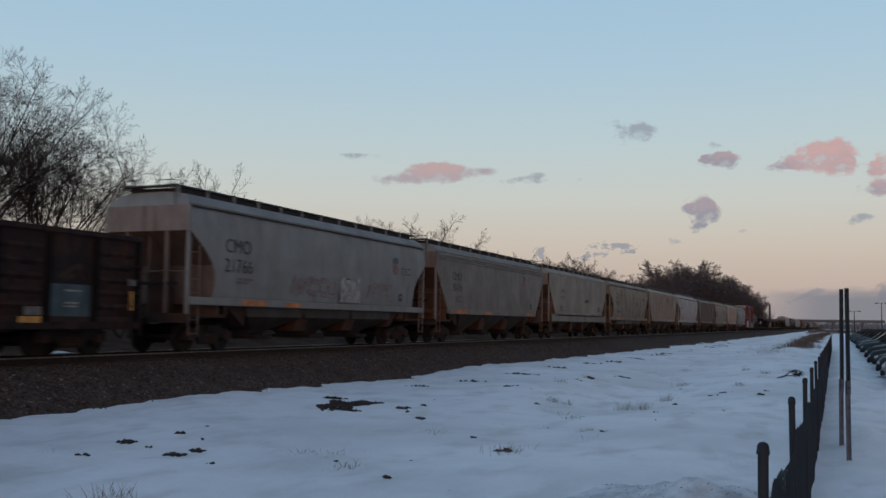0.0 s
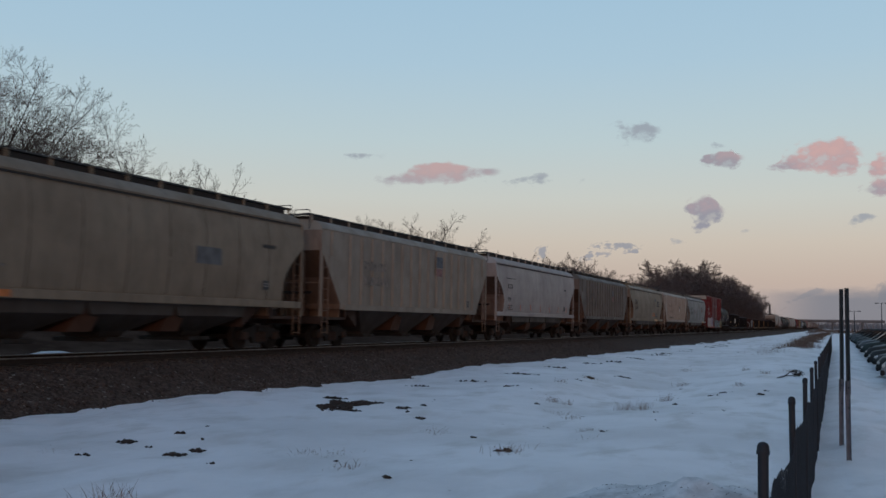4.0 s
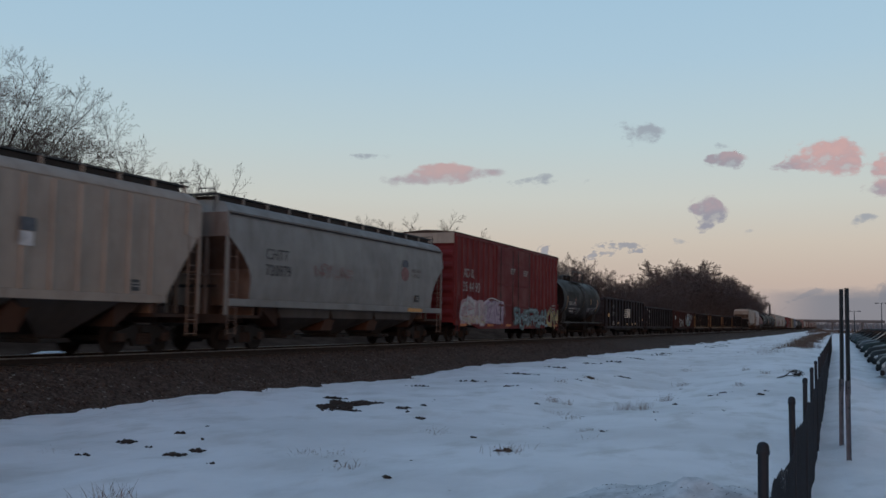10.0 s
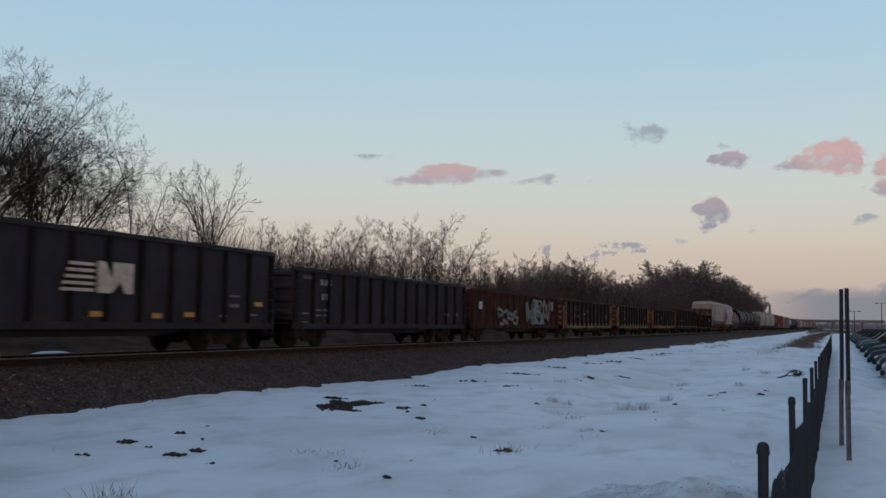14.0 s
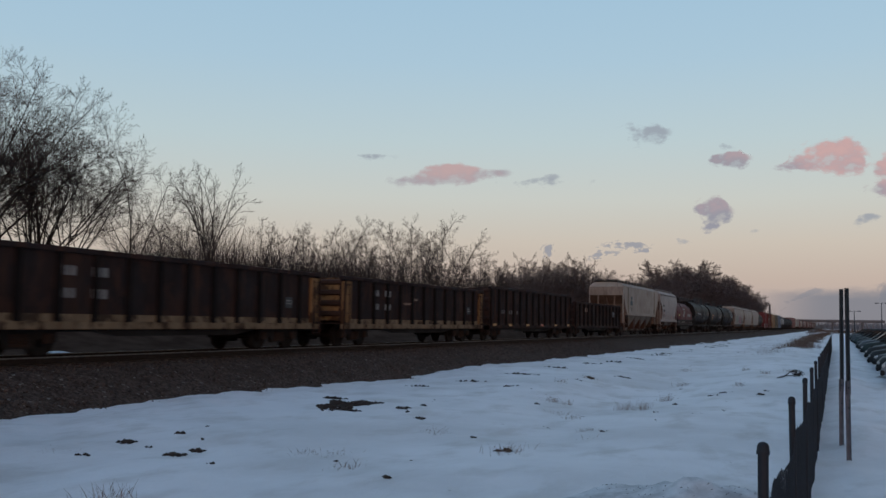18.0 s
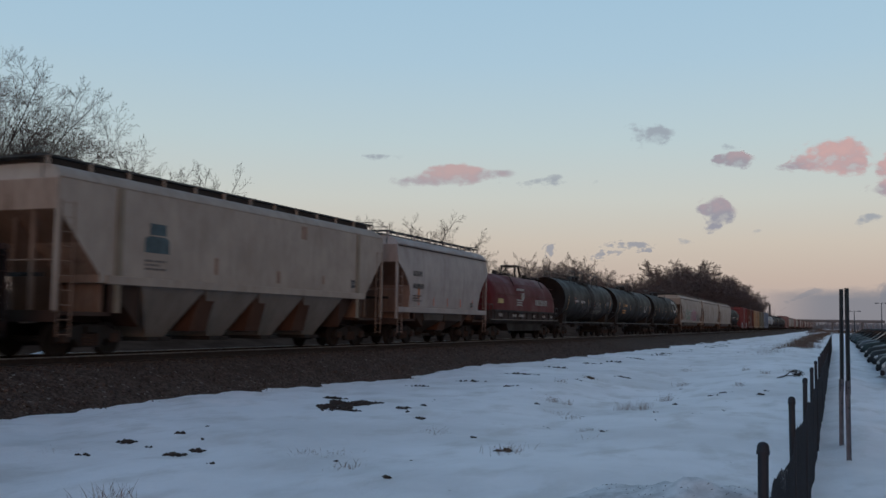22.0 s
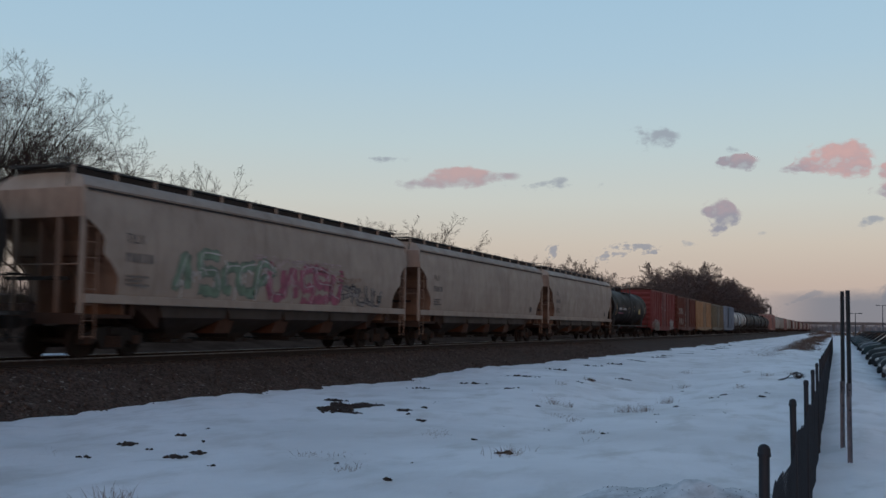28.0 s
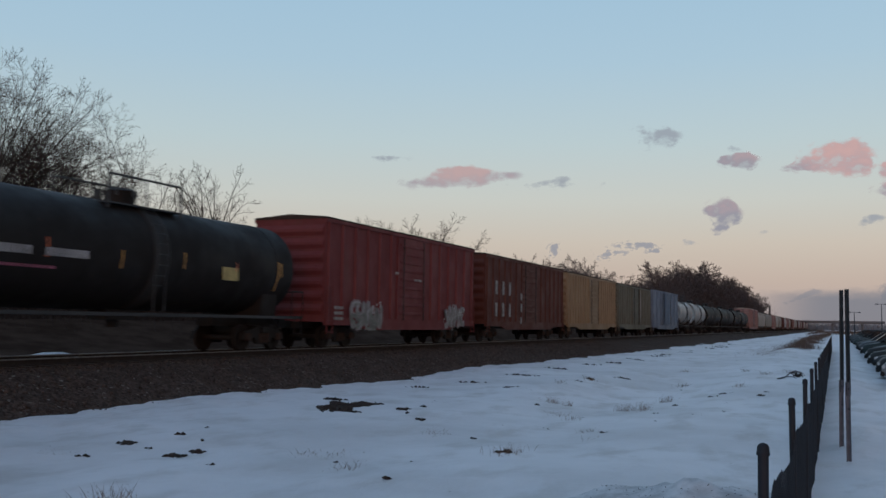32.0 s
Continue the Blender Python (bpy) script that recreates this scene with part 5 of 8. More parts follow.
c, h, w = hopper(131.8, 148.9, "ribbed_grey", "grimy brown-grey covered hopper with upright side ribs", kind="flat", ribs=16)
lettering("MP\n45 0", 0.6, -h + 3.1, 2.95, 1.615, LETTER_DARK, c, space=1.6)
patch(c, h - 6.6, 3.3, 1.615, 0.5, 0.45, EMBLEM_BLUE, "emblem_panel")
patch(c, h - 6.6, 2.9, 1.612, 0.5, 0.35, EMBLEM_RED, "emblem_panel")
sign_box(c, h - 2.9, 1.75, 1.54)
tapes(c, h, 1.42, 1.59, 8, SPRAY["pale"], 0.08)

c, h, w = hopper(150.2, 167.2, "tan", "tan covered hopper with slanted rusty ends", kind="round", coaming="tan")
lettering("CMO\n21410", 0.58, -h + 1.75, 2.95, 1.612, LETTER_DARK, c)
patch(c, h - 4.9, 3.4, 1.60, 0.6, 0.25, EMBLEM_BLUE, "emblem_panel")
bars(c, h - 3.6, 3.2, 1.60, [(0, 0.1, 1.4, 0.1), (0, -0.1, 1.4, 0.1), (0, -0.28, 1.3, 0.1)], LETTER_DARK)
bars(c, h - 6.0, 2.0, 1.59, [(0, 0.1, 1.0, 0.1), (-0.2, -0.1, 1.5, 0.1)], SPRAY["orange"])
sign_box(c, h - 4.2, 1.85, 1.58, 0.5, 0.3)
patch(c, h - 5.0, 1.42, 1.585, 1.8, 0.16, REFLECT, "orange_streak")

c, h, w = hopper(168.6, 185.2, "cream", "pale covered hopper with upright side ribs and black lettering", kind="flat", ribs=15)
for i, ch in enumerate("MKT"):
    lettering(ch, 0.62, -h + 2.35 + 1.06 * i, 3.0, 1.545, LETTER_DARK, c)
for i, ch in enumerate("4494"):
    lettering(ch, 0.6, -h + 2.35 + 0.95 * i, 2.35, 1.545, LETTER_DARK, c)
bars(c, -h + 3.1, 1.7, 1.615, [(0, 0.1, 0.6, 0.15), (1.0, 0.1, 0.6, 0.15), (2.0, 0.1, 0.6, 0.15)], LETTER_DARK)
patch(c, -h + 9.9, 2.95, 1.615, 0.45, 0.3, EMBLEM_BLUE, "emblem_panel")
patch(c, -h + 9.9, 2.6, 1.612, 0.4, 0.33, SPRAY["pale"], "emblem_panel")
sign_box(c, h - 2.9, 1.7, 1.54)

c, h, w = hopper(186.5, 203.5, "blue_grey", "blue-grey covered hopper with curved sides and an orange stripe")
lettering("CHTT\n720979", 0.52, -h + 2.0, 2.95, 1.612, LETTER_DARK, c)
g = Geo()
g.plate([(h - 4.6, 3.4), (h - 4.5, 3.62), (h - 4.05, 3.62), (h - 3.95, 3.4), (h - 4.0, 3.32), (h - 4.55, 3.32)], "x", 1.598, 1.604)
part("emblem_panel", g, EMBLEM_BLUE, c)
g = Geo()
g.plate([(h - 4.28 + 0.38 * math.cos(k * 0.349), 3.02 + 0.3 * math.sin(k * 0.349)) for k in range(18)], "x", 1.600, 1.606)
part("emblem_disc", g, EMBLEM_RED, c)
lettering("BUILDING\nAMERICA", 0.22, h - 3.6, 3.14, 1.606, LETTER_FAINT, c)
sign_box(c, h - 3.2, 1.85, 1.58, 0.45, 0.3)
patch(c, h - 3.9, 1.42, 1.585, 1.5, 0.15, REFLECT, "orange_streak")
graffiti(c, -h + 5.2, -h + 8.0, 2.5, 2.95, w, PAINT["blue_grey"], EMBLEM_RED, 33, 6)

c, h, w = boxcar(205.1, 223.5, "red", "tall red high-cube boxcar with a pale end band and bright tags", top=5.38, ribs=24, doors=2, white_top=True, lines=3)
lettering("AD K", 0.64, -h + 1.0, 3.25, 1.60, LETTER_PALE, c)
lettering("35 44 93", 0.7, -h + 0.9, 2.55, 1.60, LETTER_PALE, c)
for y in (-0.9, 1.5):
    bars(c, y, 3.9, 1.615, [(0, 0.12, 0.9, 0.07), (0, 0, 0.8, 0.07), (0, -0.12, 0.7, 0.07)], LETTER_PALE)
spray_block(c, -h + 0.7, -h + 4.1, 0.92, 2.2, 1.588, SPRAY["pinkish"], 20)
spray_block(c, -h + 4.1, -h + 7.2, 0.95, 2.25, 1.588, SPRAY["lilac"], 26)
graffiti(c, -h + 0.8, -h + 4.2, 0.95, 2.15, lambda z: 1.59, SPRAY["silver"], SPRAY["rose_ink"], 21, 4, SPRAY["pale"])
graffiti(c, -h + 0.8, -h + 4.0, 0.92, 1.4, lambda z: 1.604, SPRAY["yellow_pale"], SPRAY["pinkish"], 25, 5)
graffiti(c, -h + 4.2, -h + 7.0, 0.98, 2.15, lambda z: 1.59, SPRAY["lilac"], SPRAY["plum"], 22, 3, SPRAY["silver"])
strokes(c, [[(-h + 4.0, 2.0), (-h + 5.0, 2.3), (-h + 6.2, 2.2), (-h + 7.2, 2.05), (-h + 7.3, 1.3)]], 0.06, lambda z: 1.61, 0.006, SPRAY["pale"], "spray_rim")
graffiti(c, h - 9.4, h - 2.5, 0.85, 1.95, lambda z: 1.62, SPRAY["teal"], SPRAY["deep"], 23, 7, SPRAY["ice"])
graffiti(c, h - 9.2, h - 2.6, 0.85, 1.5, lambda z: 1.63, SPRAY["ice"], SPRAY["teal"], 27, 9, SPRAY["deep"])
graffiti(c, h - 2.7, h - 0.4, 0.85, 1.95, lambda z: 1.64, SPRAY["yellow"], SPRAY["dull"], 24, 3, SPRAY["ink"])
for y in (-h + 0.6, -h + 4.6, -h + 7.6, h - 7.0, h - 3.2, h - 1.2):
    patch(c, y, 0.80, 1.60, 0.9, 0.13, SPRAY["orange"], "orange_streak")
bars(c, h - 1.6, 1.8, 1.60, [(0, 0.3, 0.9, 0.1), (0, 0.1, 0.8, 0.1), (0, -0.1, 0.9, 0.1)], LETTER_PALE)
tapes(c, h, 0.86, 1.60, 4, SPRAY["orange"], 0.12)

c, h, w = tank(225.3, 236.1, "tank_grey", "short dark grey tank car with a railed top platform", tape=5)
shell_panel(c, -h + 1.6, -h + 4.9, 2.8, 3.25, w, PAINT["black"])
shell_panel(c, h - 4.2, h - 2.3, 2.75, 3.2, w, PAINT["black"])
shell_panel(c, h - 1.95, h - 1.75, 2.2, 2.6, w, SPRAY["faint"], "number_panel")
lettering("CRGX 6405", 0.4, -h + 2.0, 2.3, w(2.45) + 0.02, LETTER_PALE, c)
bars(c, -h + 2.3, 2.05, w(2.1) + 0.02, [(0, 0, 1.6, 0.09), (0, -0.2, 1.2, 0.09)], LETTER_PALE)
graffiti(c, 1.6, 4.2, 1.75, 2.25, w, SPRAY["faint"], SPRAY["dull"], 81, 4)
graffiti(c, -2.4, -0.4, 1.7, 2.15, w, SPRAY["faint"], SPRAY["dull"], 82, 3)

c, h, w = gondola(237.6, 254.2, "gon_black", "dark gondola with a pale emblem and upright ribs", top=3.12, ribs=14)
lettering("NS", 0.42, -h + 3.1, 2.38, 1.475, LETTER_PALE, c)
lettering("197 827", 0.42, -h + 3.05, 1.75, 1.475, LETTER_PALE, c)
bars(c, -h + 3.05, 1.2, 1.475, note(0, 3), LETTER_PALE)
g = Geo()
y0 = -1.0
for i in range(5):
    g.box(1.575, 1.583, y0 + 0.06 * i, y0 + 1.1, 1.62 + 0.16 * i, 1.70 + 0.16 * i)
g.plate([(y0 + 1.2, 1.6), (y0 + 1.2, 2.4), (y0 + 1.45, 2.4), (y0 + 1.75, 1.95), (y0 + 1.75, 2.4), (y0 + 2.5, 2.4), (y0 + 2.5, 1.6), (y0 + 2.2, 1.6), (y0 + 2.05, 1.9), (y0 + 1.7, 1.6)], "x", 1.575, 1.583)
part("emblem", g, LETTER_CREAM, c, "cream striped emblem, a plain shape")
for y, z, a in ((-h + 1.0, 1.6, 0.5), (-h + 4.6, 1.05, 0.45), (0.0, 1.0, 0.4), (2.3, 0.98, 0.4), (3.65, 1.03, 0.45), (7.15, 1.4, 0.42)):
    patch(c, y, z, 1.575, a, 0.14 if a < 0.5 else 0.3, REFLECT, "amber_reflector")
bars(c, 5.95, 1.35, 1.475, [(0, 0.32, 0.5, 0.05), (0, 0, 0.5, 0.11), (-0.5, -0.3, 0.4, 0.05), (1.0, -0.25, 0.5, 0.05)], SPRAY["dull"])

c, h, w = gondola(255.5, 271.6, "gon_black", "charcoal gondola with white number panels", top=2.75, ribs=15)
bars(c, -h + 1.85, 2.25, 1.475, [(0, 0, 0.24, 0.22), (0.32, 0, 0.24, 0.22), (0.64, 0, 0.24, 0.22), (0.12, -0.52, 0.24, 0.22), (0.42, -0.52, 0.24, 0.22)], LETTER_PALE)
bars(c, -h + 0.65, 2.44, 1.475, [(0, 0, 0.6, 0.12)], LETTER_FAINT)
bars(c, -h + 0.55, 1.2, 1.475, [(0, 0, 0.5, 0.05), (1.0, 0.12, 0.4, 0.07), (1.0, -0.06, 0.4, 0.05), (1.6, 0.12, 0.45, 0.07), (1.6, -0.06, 0.4, 0.05), (0, -0.3, 0.4, 0.05)], SPRAY["dull"])
bars(c, h - 2.5, 1.3, 1.475, [(0, 0, 0.5, 0.1), (1.2, 0, 0.5, 0.1)], LETTER_PALE)

c, h, w = gondola(272.6, 288.7, "gon_rust", "rusty brown gondola with large pale sprayed tags", top=2.65, ribs=15)
graffiti(c, -h + 3.85, -h + 7.4, 0.9, 1.75, lambda z: 1.57, SPRAY["dull"], SPRAY["ink"], 41, 4)
graffiti(c, -h + 9.0, -h + 12.0, 0.95, 2.4, lambda z: 1.57, SPRAY["faint"], SPRAY["dull"], 42, 2)
strokes(c, [[(h - 4.2, 1.3), (h - 3.9, 2.3), (h - 3.1, 1.35), (h - 2.7, 2.3)]], 0.12, lambda z: 1.57, 0.01, SPRAY["dull"], "spray_stroke")
patch(c, -h + 0.9, 1.7, 1.575, 0.5, 0.4, SPRAY["pale"])
strokes(c, [[(4.45, 1.25), (4.5, 1.9), (4.6, 2.35), (4.75, 2.35), (5.2, 1.7), (5.45, 1.3), (5.6, 1.3), (5.75, 1.9), (5.8, 2.4)]], 0.2, lambda z: 1.575, 0.012, SPRAY["dull"], "spray_letter")
strokes(c, [[(2.3, 2.42), (3.0, 2.38), (4.1, 2.36)], [(2.5, 1.65), (3.2, 1.75), (3.9, 1.6)]], 0.12, lambda z: 1.575, 0.012, SPRAY["dull"], "spray_letter")
g = Geo()
g.plate([(6.45 + 0.29 * math.cos(q * 0.349), 2.1 + 0.33 * math.sin(q * 0.349)) for q in range(18)], "x", 1.575, 1.585)
part("sprayed_disc", g, SPRAY["dull"], c)
g = Geo()
g.plate([(2.2, 0.95), (3.7, 0.95), (3.1, 1.3), (2.9, 1.75)], "x", 1.575, 1.582)
part("sprayed_wedge", g, SPRAY["mint"], c)
g = Geo()
g.plate([(3.75, 0.95), (4.7, 0.95), (4.5, 1.35), (4.15, 1.7)], "x", 1.575, 1.583)
part("sprayed_wedge", g, SPRAY["blue_pale"], c)
g = Geo()
g.plate([(2.3, 1.75), (3.0, 2.3), (3.3, 2.1), (2.7, 1.5)], "x", 1.575, 1.581)
part("sprayed_wedge", g, SPRAY["blue_pale"], c)

for k, (f, r) in enumerate(((290.3, 305.3), (307.4, 322.3), (324.0, 339.3))):
    c, h, w = gondola(f, r, "gon_brown", "dark gondola with dull yellow end panels and sill stripe", top=2.6, ribs=13, trim="yellow")
    if k == 0:
        lettering("GO", 0.4, -h + 2.5, 2.0, 1.475, SPRAY["dull"], c, space=1.1)
        lettering("NX", 0.4, -h + 3.65, 2.0, 1.475, SPRAY["dull"], c, space=1.1)
    else:
        bars(c, -h + 2.6, 2.0, 1.475, [(0, 0, 0.6, 0.24), (1.1, 0, 0.6, 0.24)], SPRAY["dull"])
    bars(c, -h + 2.6, 1.45, 1.475, [(0, 0, 0.6, 0.24), (1.1, 0, 0.6, 0.24)], SPRAY["dull"])
    if k != 1:
        bars(c, -h + 5.6, 1.7, 1.475, [(0, 0, 0.7, 0.1), (0.9, 0.2, 0.5, 0.1)], SPRAY["rusty"])
    sign_box(c, h - 2.2, 1.4, 1.475, 0.4, 0.36)

c, h, w = gondola(340.5, 357.3, "gon_brown", "dark gondola with scattered amber reflectors", top=2.88, ribs=14)
for y, mat in ((-8.1, REFLECT), (-5.45, REFLECT), (-2.15, REFLECT), (0.9, REFLECT_RED), (3.95, REFLECT), (7.15, REFLECT)):
    patch(c, y, 0.82, 1.575, 0.5, 0.13, mat, "amber_reflector")
bars(c, -6.44, 1.5, 1.475, [(0, 0, 0.24, 0.2), (0.32, 0, 0.24, 0.2), (1.3, 0, 0.24, 0.2), (1.62, 0, 0.24, 0.2), (1.94, 0, 0.2, 0.2), (2.7, 0, 0.24, 0.2)], LETTER_FAINT)
c, h, w = gondola(358.4, 373.5, "gon_brown", "dark rusty gondola with a small white panel", top=2.52, ribs=13)
bars(c, -h + 3.0, 1.9, 1.475, [(0, 0, 0.8, 0.3)], SPRAY["rusty"])
patch(c, h - 3.2, 1.6, 1.575, 0.7, 0.4, SPRAY["faint"], "number_panel")

c, h, w = hopper(374.9, 392.4, "cream", "large white covered hopper with four grey bays and a rusty end", kind="flat", bays=4, top=4.95, sill=2.06, bay_col="pale_grey")
g = Geo()
g.plate([(-h + 3.1, 2.75), (-h + 4.1, 2.75), (-h + 4.1, 3.12), (-h + 3.95, 3.2), (-h + 3.25, 3.2), (-h + 3.1, 3.12)], "x", 1.535, 1.542)
part("emblem_panel", g, SPRAY["deep"], c)
g = Geo()
g.plate([(-h + 3.3, 3.24), (-h + 3.95, 3.24), (-h + 3.95, 3.55), (-h + 3.3, 3.55)], "x", 1.535, 1.541)
part("emblem_panel", g, SPRAY["deep"], c)
for y, z, a, b in ((-h + 6.2, 2.3, 0.16, 0.5), (-h + 9.6, 2.2, 0.2, 0.4), (h - 6.4, 3.8, 0.35, 0.45), (-h + 2.0, 2.1, 0.22, 1.3), (h - 4.9, 2.3, 0.14, 0.3)):
    patch(c, y, z, 1.536, a, b, SPRAY["rusty"], "rust_stain")
bars(c, -h + 3.1, 2.5, 1.535, note(0, 3), LETTER_FAINT)
sign_box(c, h - 2.7, 2.25, 1.535)
for y in (-h + 2.1, h - 2.2):
    g = Geo()
    g.box(1.535, 1.565, y - 0.12, y + 0.12, 1.1, 4.33)
    part("side_post", g, PAINT["tan"], c, "rust-stained side post")

c, h, w = hopper(393.8, 404.9, "white", "short white two-bay covered hopper with rusty ends", bays=2, coaming=None)
bars(c, -h + 1.5, 3.0, 1.605, [(0, 0, 1.0, 0.22), (0, -0.55, 1.2, 0.22)], LETTER_DARK)
bars(c, -h + 1.5, 2.1, 1.60, note(0, 3), LETTER_FAINT)
tapes(c, h, 1.72, 1.56, 5, h=0.4)
sign_box(c, h - 2.5, 1.75, 1.575, 0.3, 0.22)
patch(c, -h + 2.05, 2.0, 1.585, 0.18, 0.5, SPRAY["orange"], "orange_streak")

c, h, w = coil_car(405.6, 419.0, "dark red hooded coil car with a lifting frame on top")
bars(c, 1.5, 2.1, 1.51, [(0, 0, 2.6, 0.34)], LETTER_PALE)
g = Geo()
for i in range(3):
    g.box(1.505, 1.512, -2.2 + 0.02 * i, -1.1, 2.02 + 0.14 * i, 2.10 + 0.14 * i)
g.plate([(-1.2, 2.3), (-1.2, 2.75), (-0.8, 2.78), (-0.7, 2.5), (-0.95, 2.3)], "x", 1.44, 1.512)
g.box(1.43, 1.50, -2.0, -0.8, 2.9, 3.02)
part("emblem", g, LETTER_PALE, c, "white winged emblem as a plain shape")
bars(c, -h + 1.4, 1.35, 1.49, [(0, 0, 0.7, 0.2), (2.4, 0, 0.8, 0.16), (3.6, 0, 1.1, 0.16), (6.4, 0, 0.5, 0.14), (8.4, 0, 0.6, 0.14), (10.2, 0, 0.5, 0.14)], LETTER_PALE)
patch(c, -h + 1.3, 2.1, 1.49, 0.9, 0.25, SPRAY["yellow"], "yellow_panel")

c, h, w = tank(420.8, 435.8, "tank_blue", "blue-black tank car with several top rails and white tags", rails="many", tape=8)
bars(c, -h + 3.4, 2.55, w(2.6) + 0.02, [(0, 0, 1.0, 0.16), (1.6, -0.02, 1.2, 0.16)], SPRAY["silver"])
petals = []
for k in range(7):
    a = math.radians(15 + 25 * k)
    u, v = math.cos(a), math.sin(a)
    petals.append([(2.3 + 0.35 * u, 1.75 + 0.2 * v), (2.3 + 1.0 * u - 0.2 * v, 1.75 + 0.62 * v + 0.1 * u), (2.3 + 1.35 * u, 1.75 + 0.95 * v), (2.3 + 1.0 * u + 0.2 * v, 1.75 + 0.62 * v - 0.1 * u), (2.3 + 0.35 * u, 1.75 + 0.2 * v)])
strokes(c, petals, 0.05, w, 0.012, SPRAY["dull"], "spray_outline")
shell_panel(c, 3.1, 3.9, 1.95, 2.25, w, SPRAY["olive"], "sprayed_patch")
shell_panel(c, 5.2, 5.9, 2.5, 2.8, w, SPRAY["faint"], "number_panel")
graffiti(c, -2.6, 0.0, 1.8, 2.35, w, PAINT["tank_blue"], SPRAY["faint"], 52, 3)
c, h, w = tank(437.6, 453.8, "tank_blue", "blue-black tank car with amber writing and a white crescent", tape=7)
lettering("UTLX 64869", 0.34, -h + 3.2, 2.55, w(2.65) + 0.02, REFLECT, c)
bars(c, -h + 3.2, 2.2, w(2.2) + 0.02, [(0, 0, 1.4, 0.09), (0, -0.2, 1.1, 0.09)], REFLECT)
strokes(c, [[(h - 3.9 + 0.75 * math.cos(math.pi + k * math.pi / 6), 2.75 + 0.5 * math.sin(math.pi + k * math.pi / 6)) for k in range(7)]], 0.13, w, 0.012, SPRAY["pale"], "crescent_emblem")
c, h, w = tank(455.4, 471.1, "black", "black tank car with a white crescent emblem on its end", tape=8, rad=1.53, zc=2.70)
strokes(c, [[(h - 3.3 + 1.15 * math.cos(math.pi + k * math.pi / 6), 3.15 + 0.62 * math.sin(math.pi + k * math.pi / 6)) for k in range(8)]], 0.16, w, 0.012, SPRAY["pale"], "crescent_emblem")
bars(c, h - 4.5, 3.25, w(3.5) + 0.02, [(0, 0, 0.55, 0.5), (0.75, -0.04, 0.5, 0.5), (1.45, -0.08, 0.5, 0.5)], SPRAY["pale"], "emblem_bars")
bars(c, -2.0, 1.75, w(1.8) + 0.02, [(0, 0, 1.1, 0.3), (2.0, 0, 0.8, 0.3), (4.0, 0, 0.8, 0.25)], SPRAY["blue"])

for i, (f, r) in enumerate(((473.3, 492.2), (493.6, 512.7), (514.1, 532.4))):
    c, h, w = hopper(f, r, "cream", ("long cream covered hopper with green and pink sprayed tags", "long cream covered hopper with clean curved sides", "long cream covered hopper with faint stains")[i], bays=4, lobed=True)
    lettering("TILX", 0.36, -h + 1.45, 3.0, 1.612, LETTER_FAINT, c)
    bars(c, -h + 1.5, 3.0, 1.605, [(0, -0.5, 1.1, 0.24)], LETTER_FAINT)
    bars(c, -h + 1.5, 2.1, 1.60, note(0, 3), LETTER_FAINT)
    sign_box(c, h - 2.8, 1.8, 1.57)
    if i == 0:
        graffiti(c, -h + 3.5, -h + 8.6, 1.72, 3.0, w, SPRAY["mint"], SPRAY["mint_dark"], 61, 5, SPRAY["pale"])
        graffiti(c, -h + 8.2, -h + 13.2, 1.68, 3.05, w, SPRAY["pink"], SPRAY["rose_ink"], 62, 5, SPRAY["pinkish"])
        graffiti(c, -h + 13.2, -h + 16.4, 1.66, 2.4, w, SPRAY["dull"], SPRAY["ink"], 63, 5, SPRAY["ink"])
        graffiti(c, -h + 7.2, -h + 13.0, 2.75, 3.15, w, PAINT["cream"], SPRAY["pinkish"], 65, 7)
        graffiti(c, -h + 12.6, -h + 14.6, 2.3, 2.7, w, PAINT["cream"], SPRAY["rusty"], 64, 3)

c, h, w = tank(533.8, 548.3, "black", "black tank car with amber strips and a railed platform", tape=6)
bars(c, -h + 2.6, 2.45, w(2.55) + 0.02, [(0, 0, 1.2, 0.2), (1.6, 0, 1.4, 0.2)], SPRAY["silver"])
patch(c, 3.2, 2.2, w(2.4) + 0.02, 0.8, 0.4, SPRAY["yellow"], "yellow_placard")
bars(c, -h + 2.6, 2.15, w(2.15) + 0.02, [(0, 0, 2.0, 0.07)], SPRAY["pink"])

c, h, w = boxcar(550.4, 565.6, "faded_red", "red boxcar with a corrugated end and white tags", top=4.78, ribs=15)
graffiti(c, -h + 1.9, -h + 4.5, 0.75, 1.75, w, SPRAY["dull"], SPRAY["mauve"], 71, 6, SPRAY["pale"])
graffiti(c, -h + 1.9, -h + 4.4, 0.75, 1.3, lambda z: 1.6, SPRAY["dull"], SPRAY["mint_dark"], 73, 8)
graffiti(c, h - 4.0, h - 1.4, 0.75, 1.8, w, SPRAY["dull"], SPRAY["mauve"], 72, 6, SPRAY["pale"])
bars(c, -h + 0.6, 1.25, 1.60, [(0, 0.2, 0.7, 0.12), (0, 0, 0.7, 0.12), (0, -0.2, 0.7, 0.12)], LETTER_PALE)
bars(c, -1.8, 3.0, 1.60, [(0, 0, 0.3, 0.12), (1.9, -0.2, 0.8, 0.1)], LETTER_PALE)
c, h, w = boxcar(567.4, 582.9, "maroon", "dark red boxcar with tall white number panels", top=4.7, ribs=16)
for i in range(3):
    bars(c, -h + 1.4 + 1.15 * i, 2.6, 1.60, [(0, 0, 0.5, 0.75), (0, -1.2, 0.5, 0.75)], LETTER_PALE)
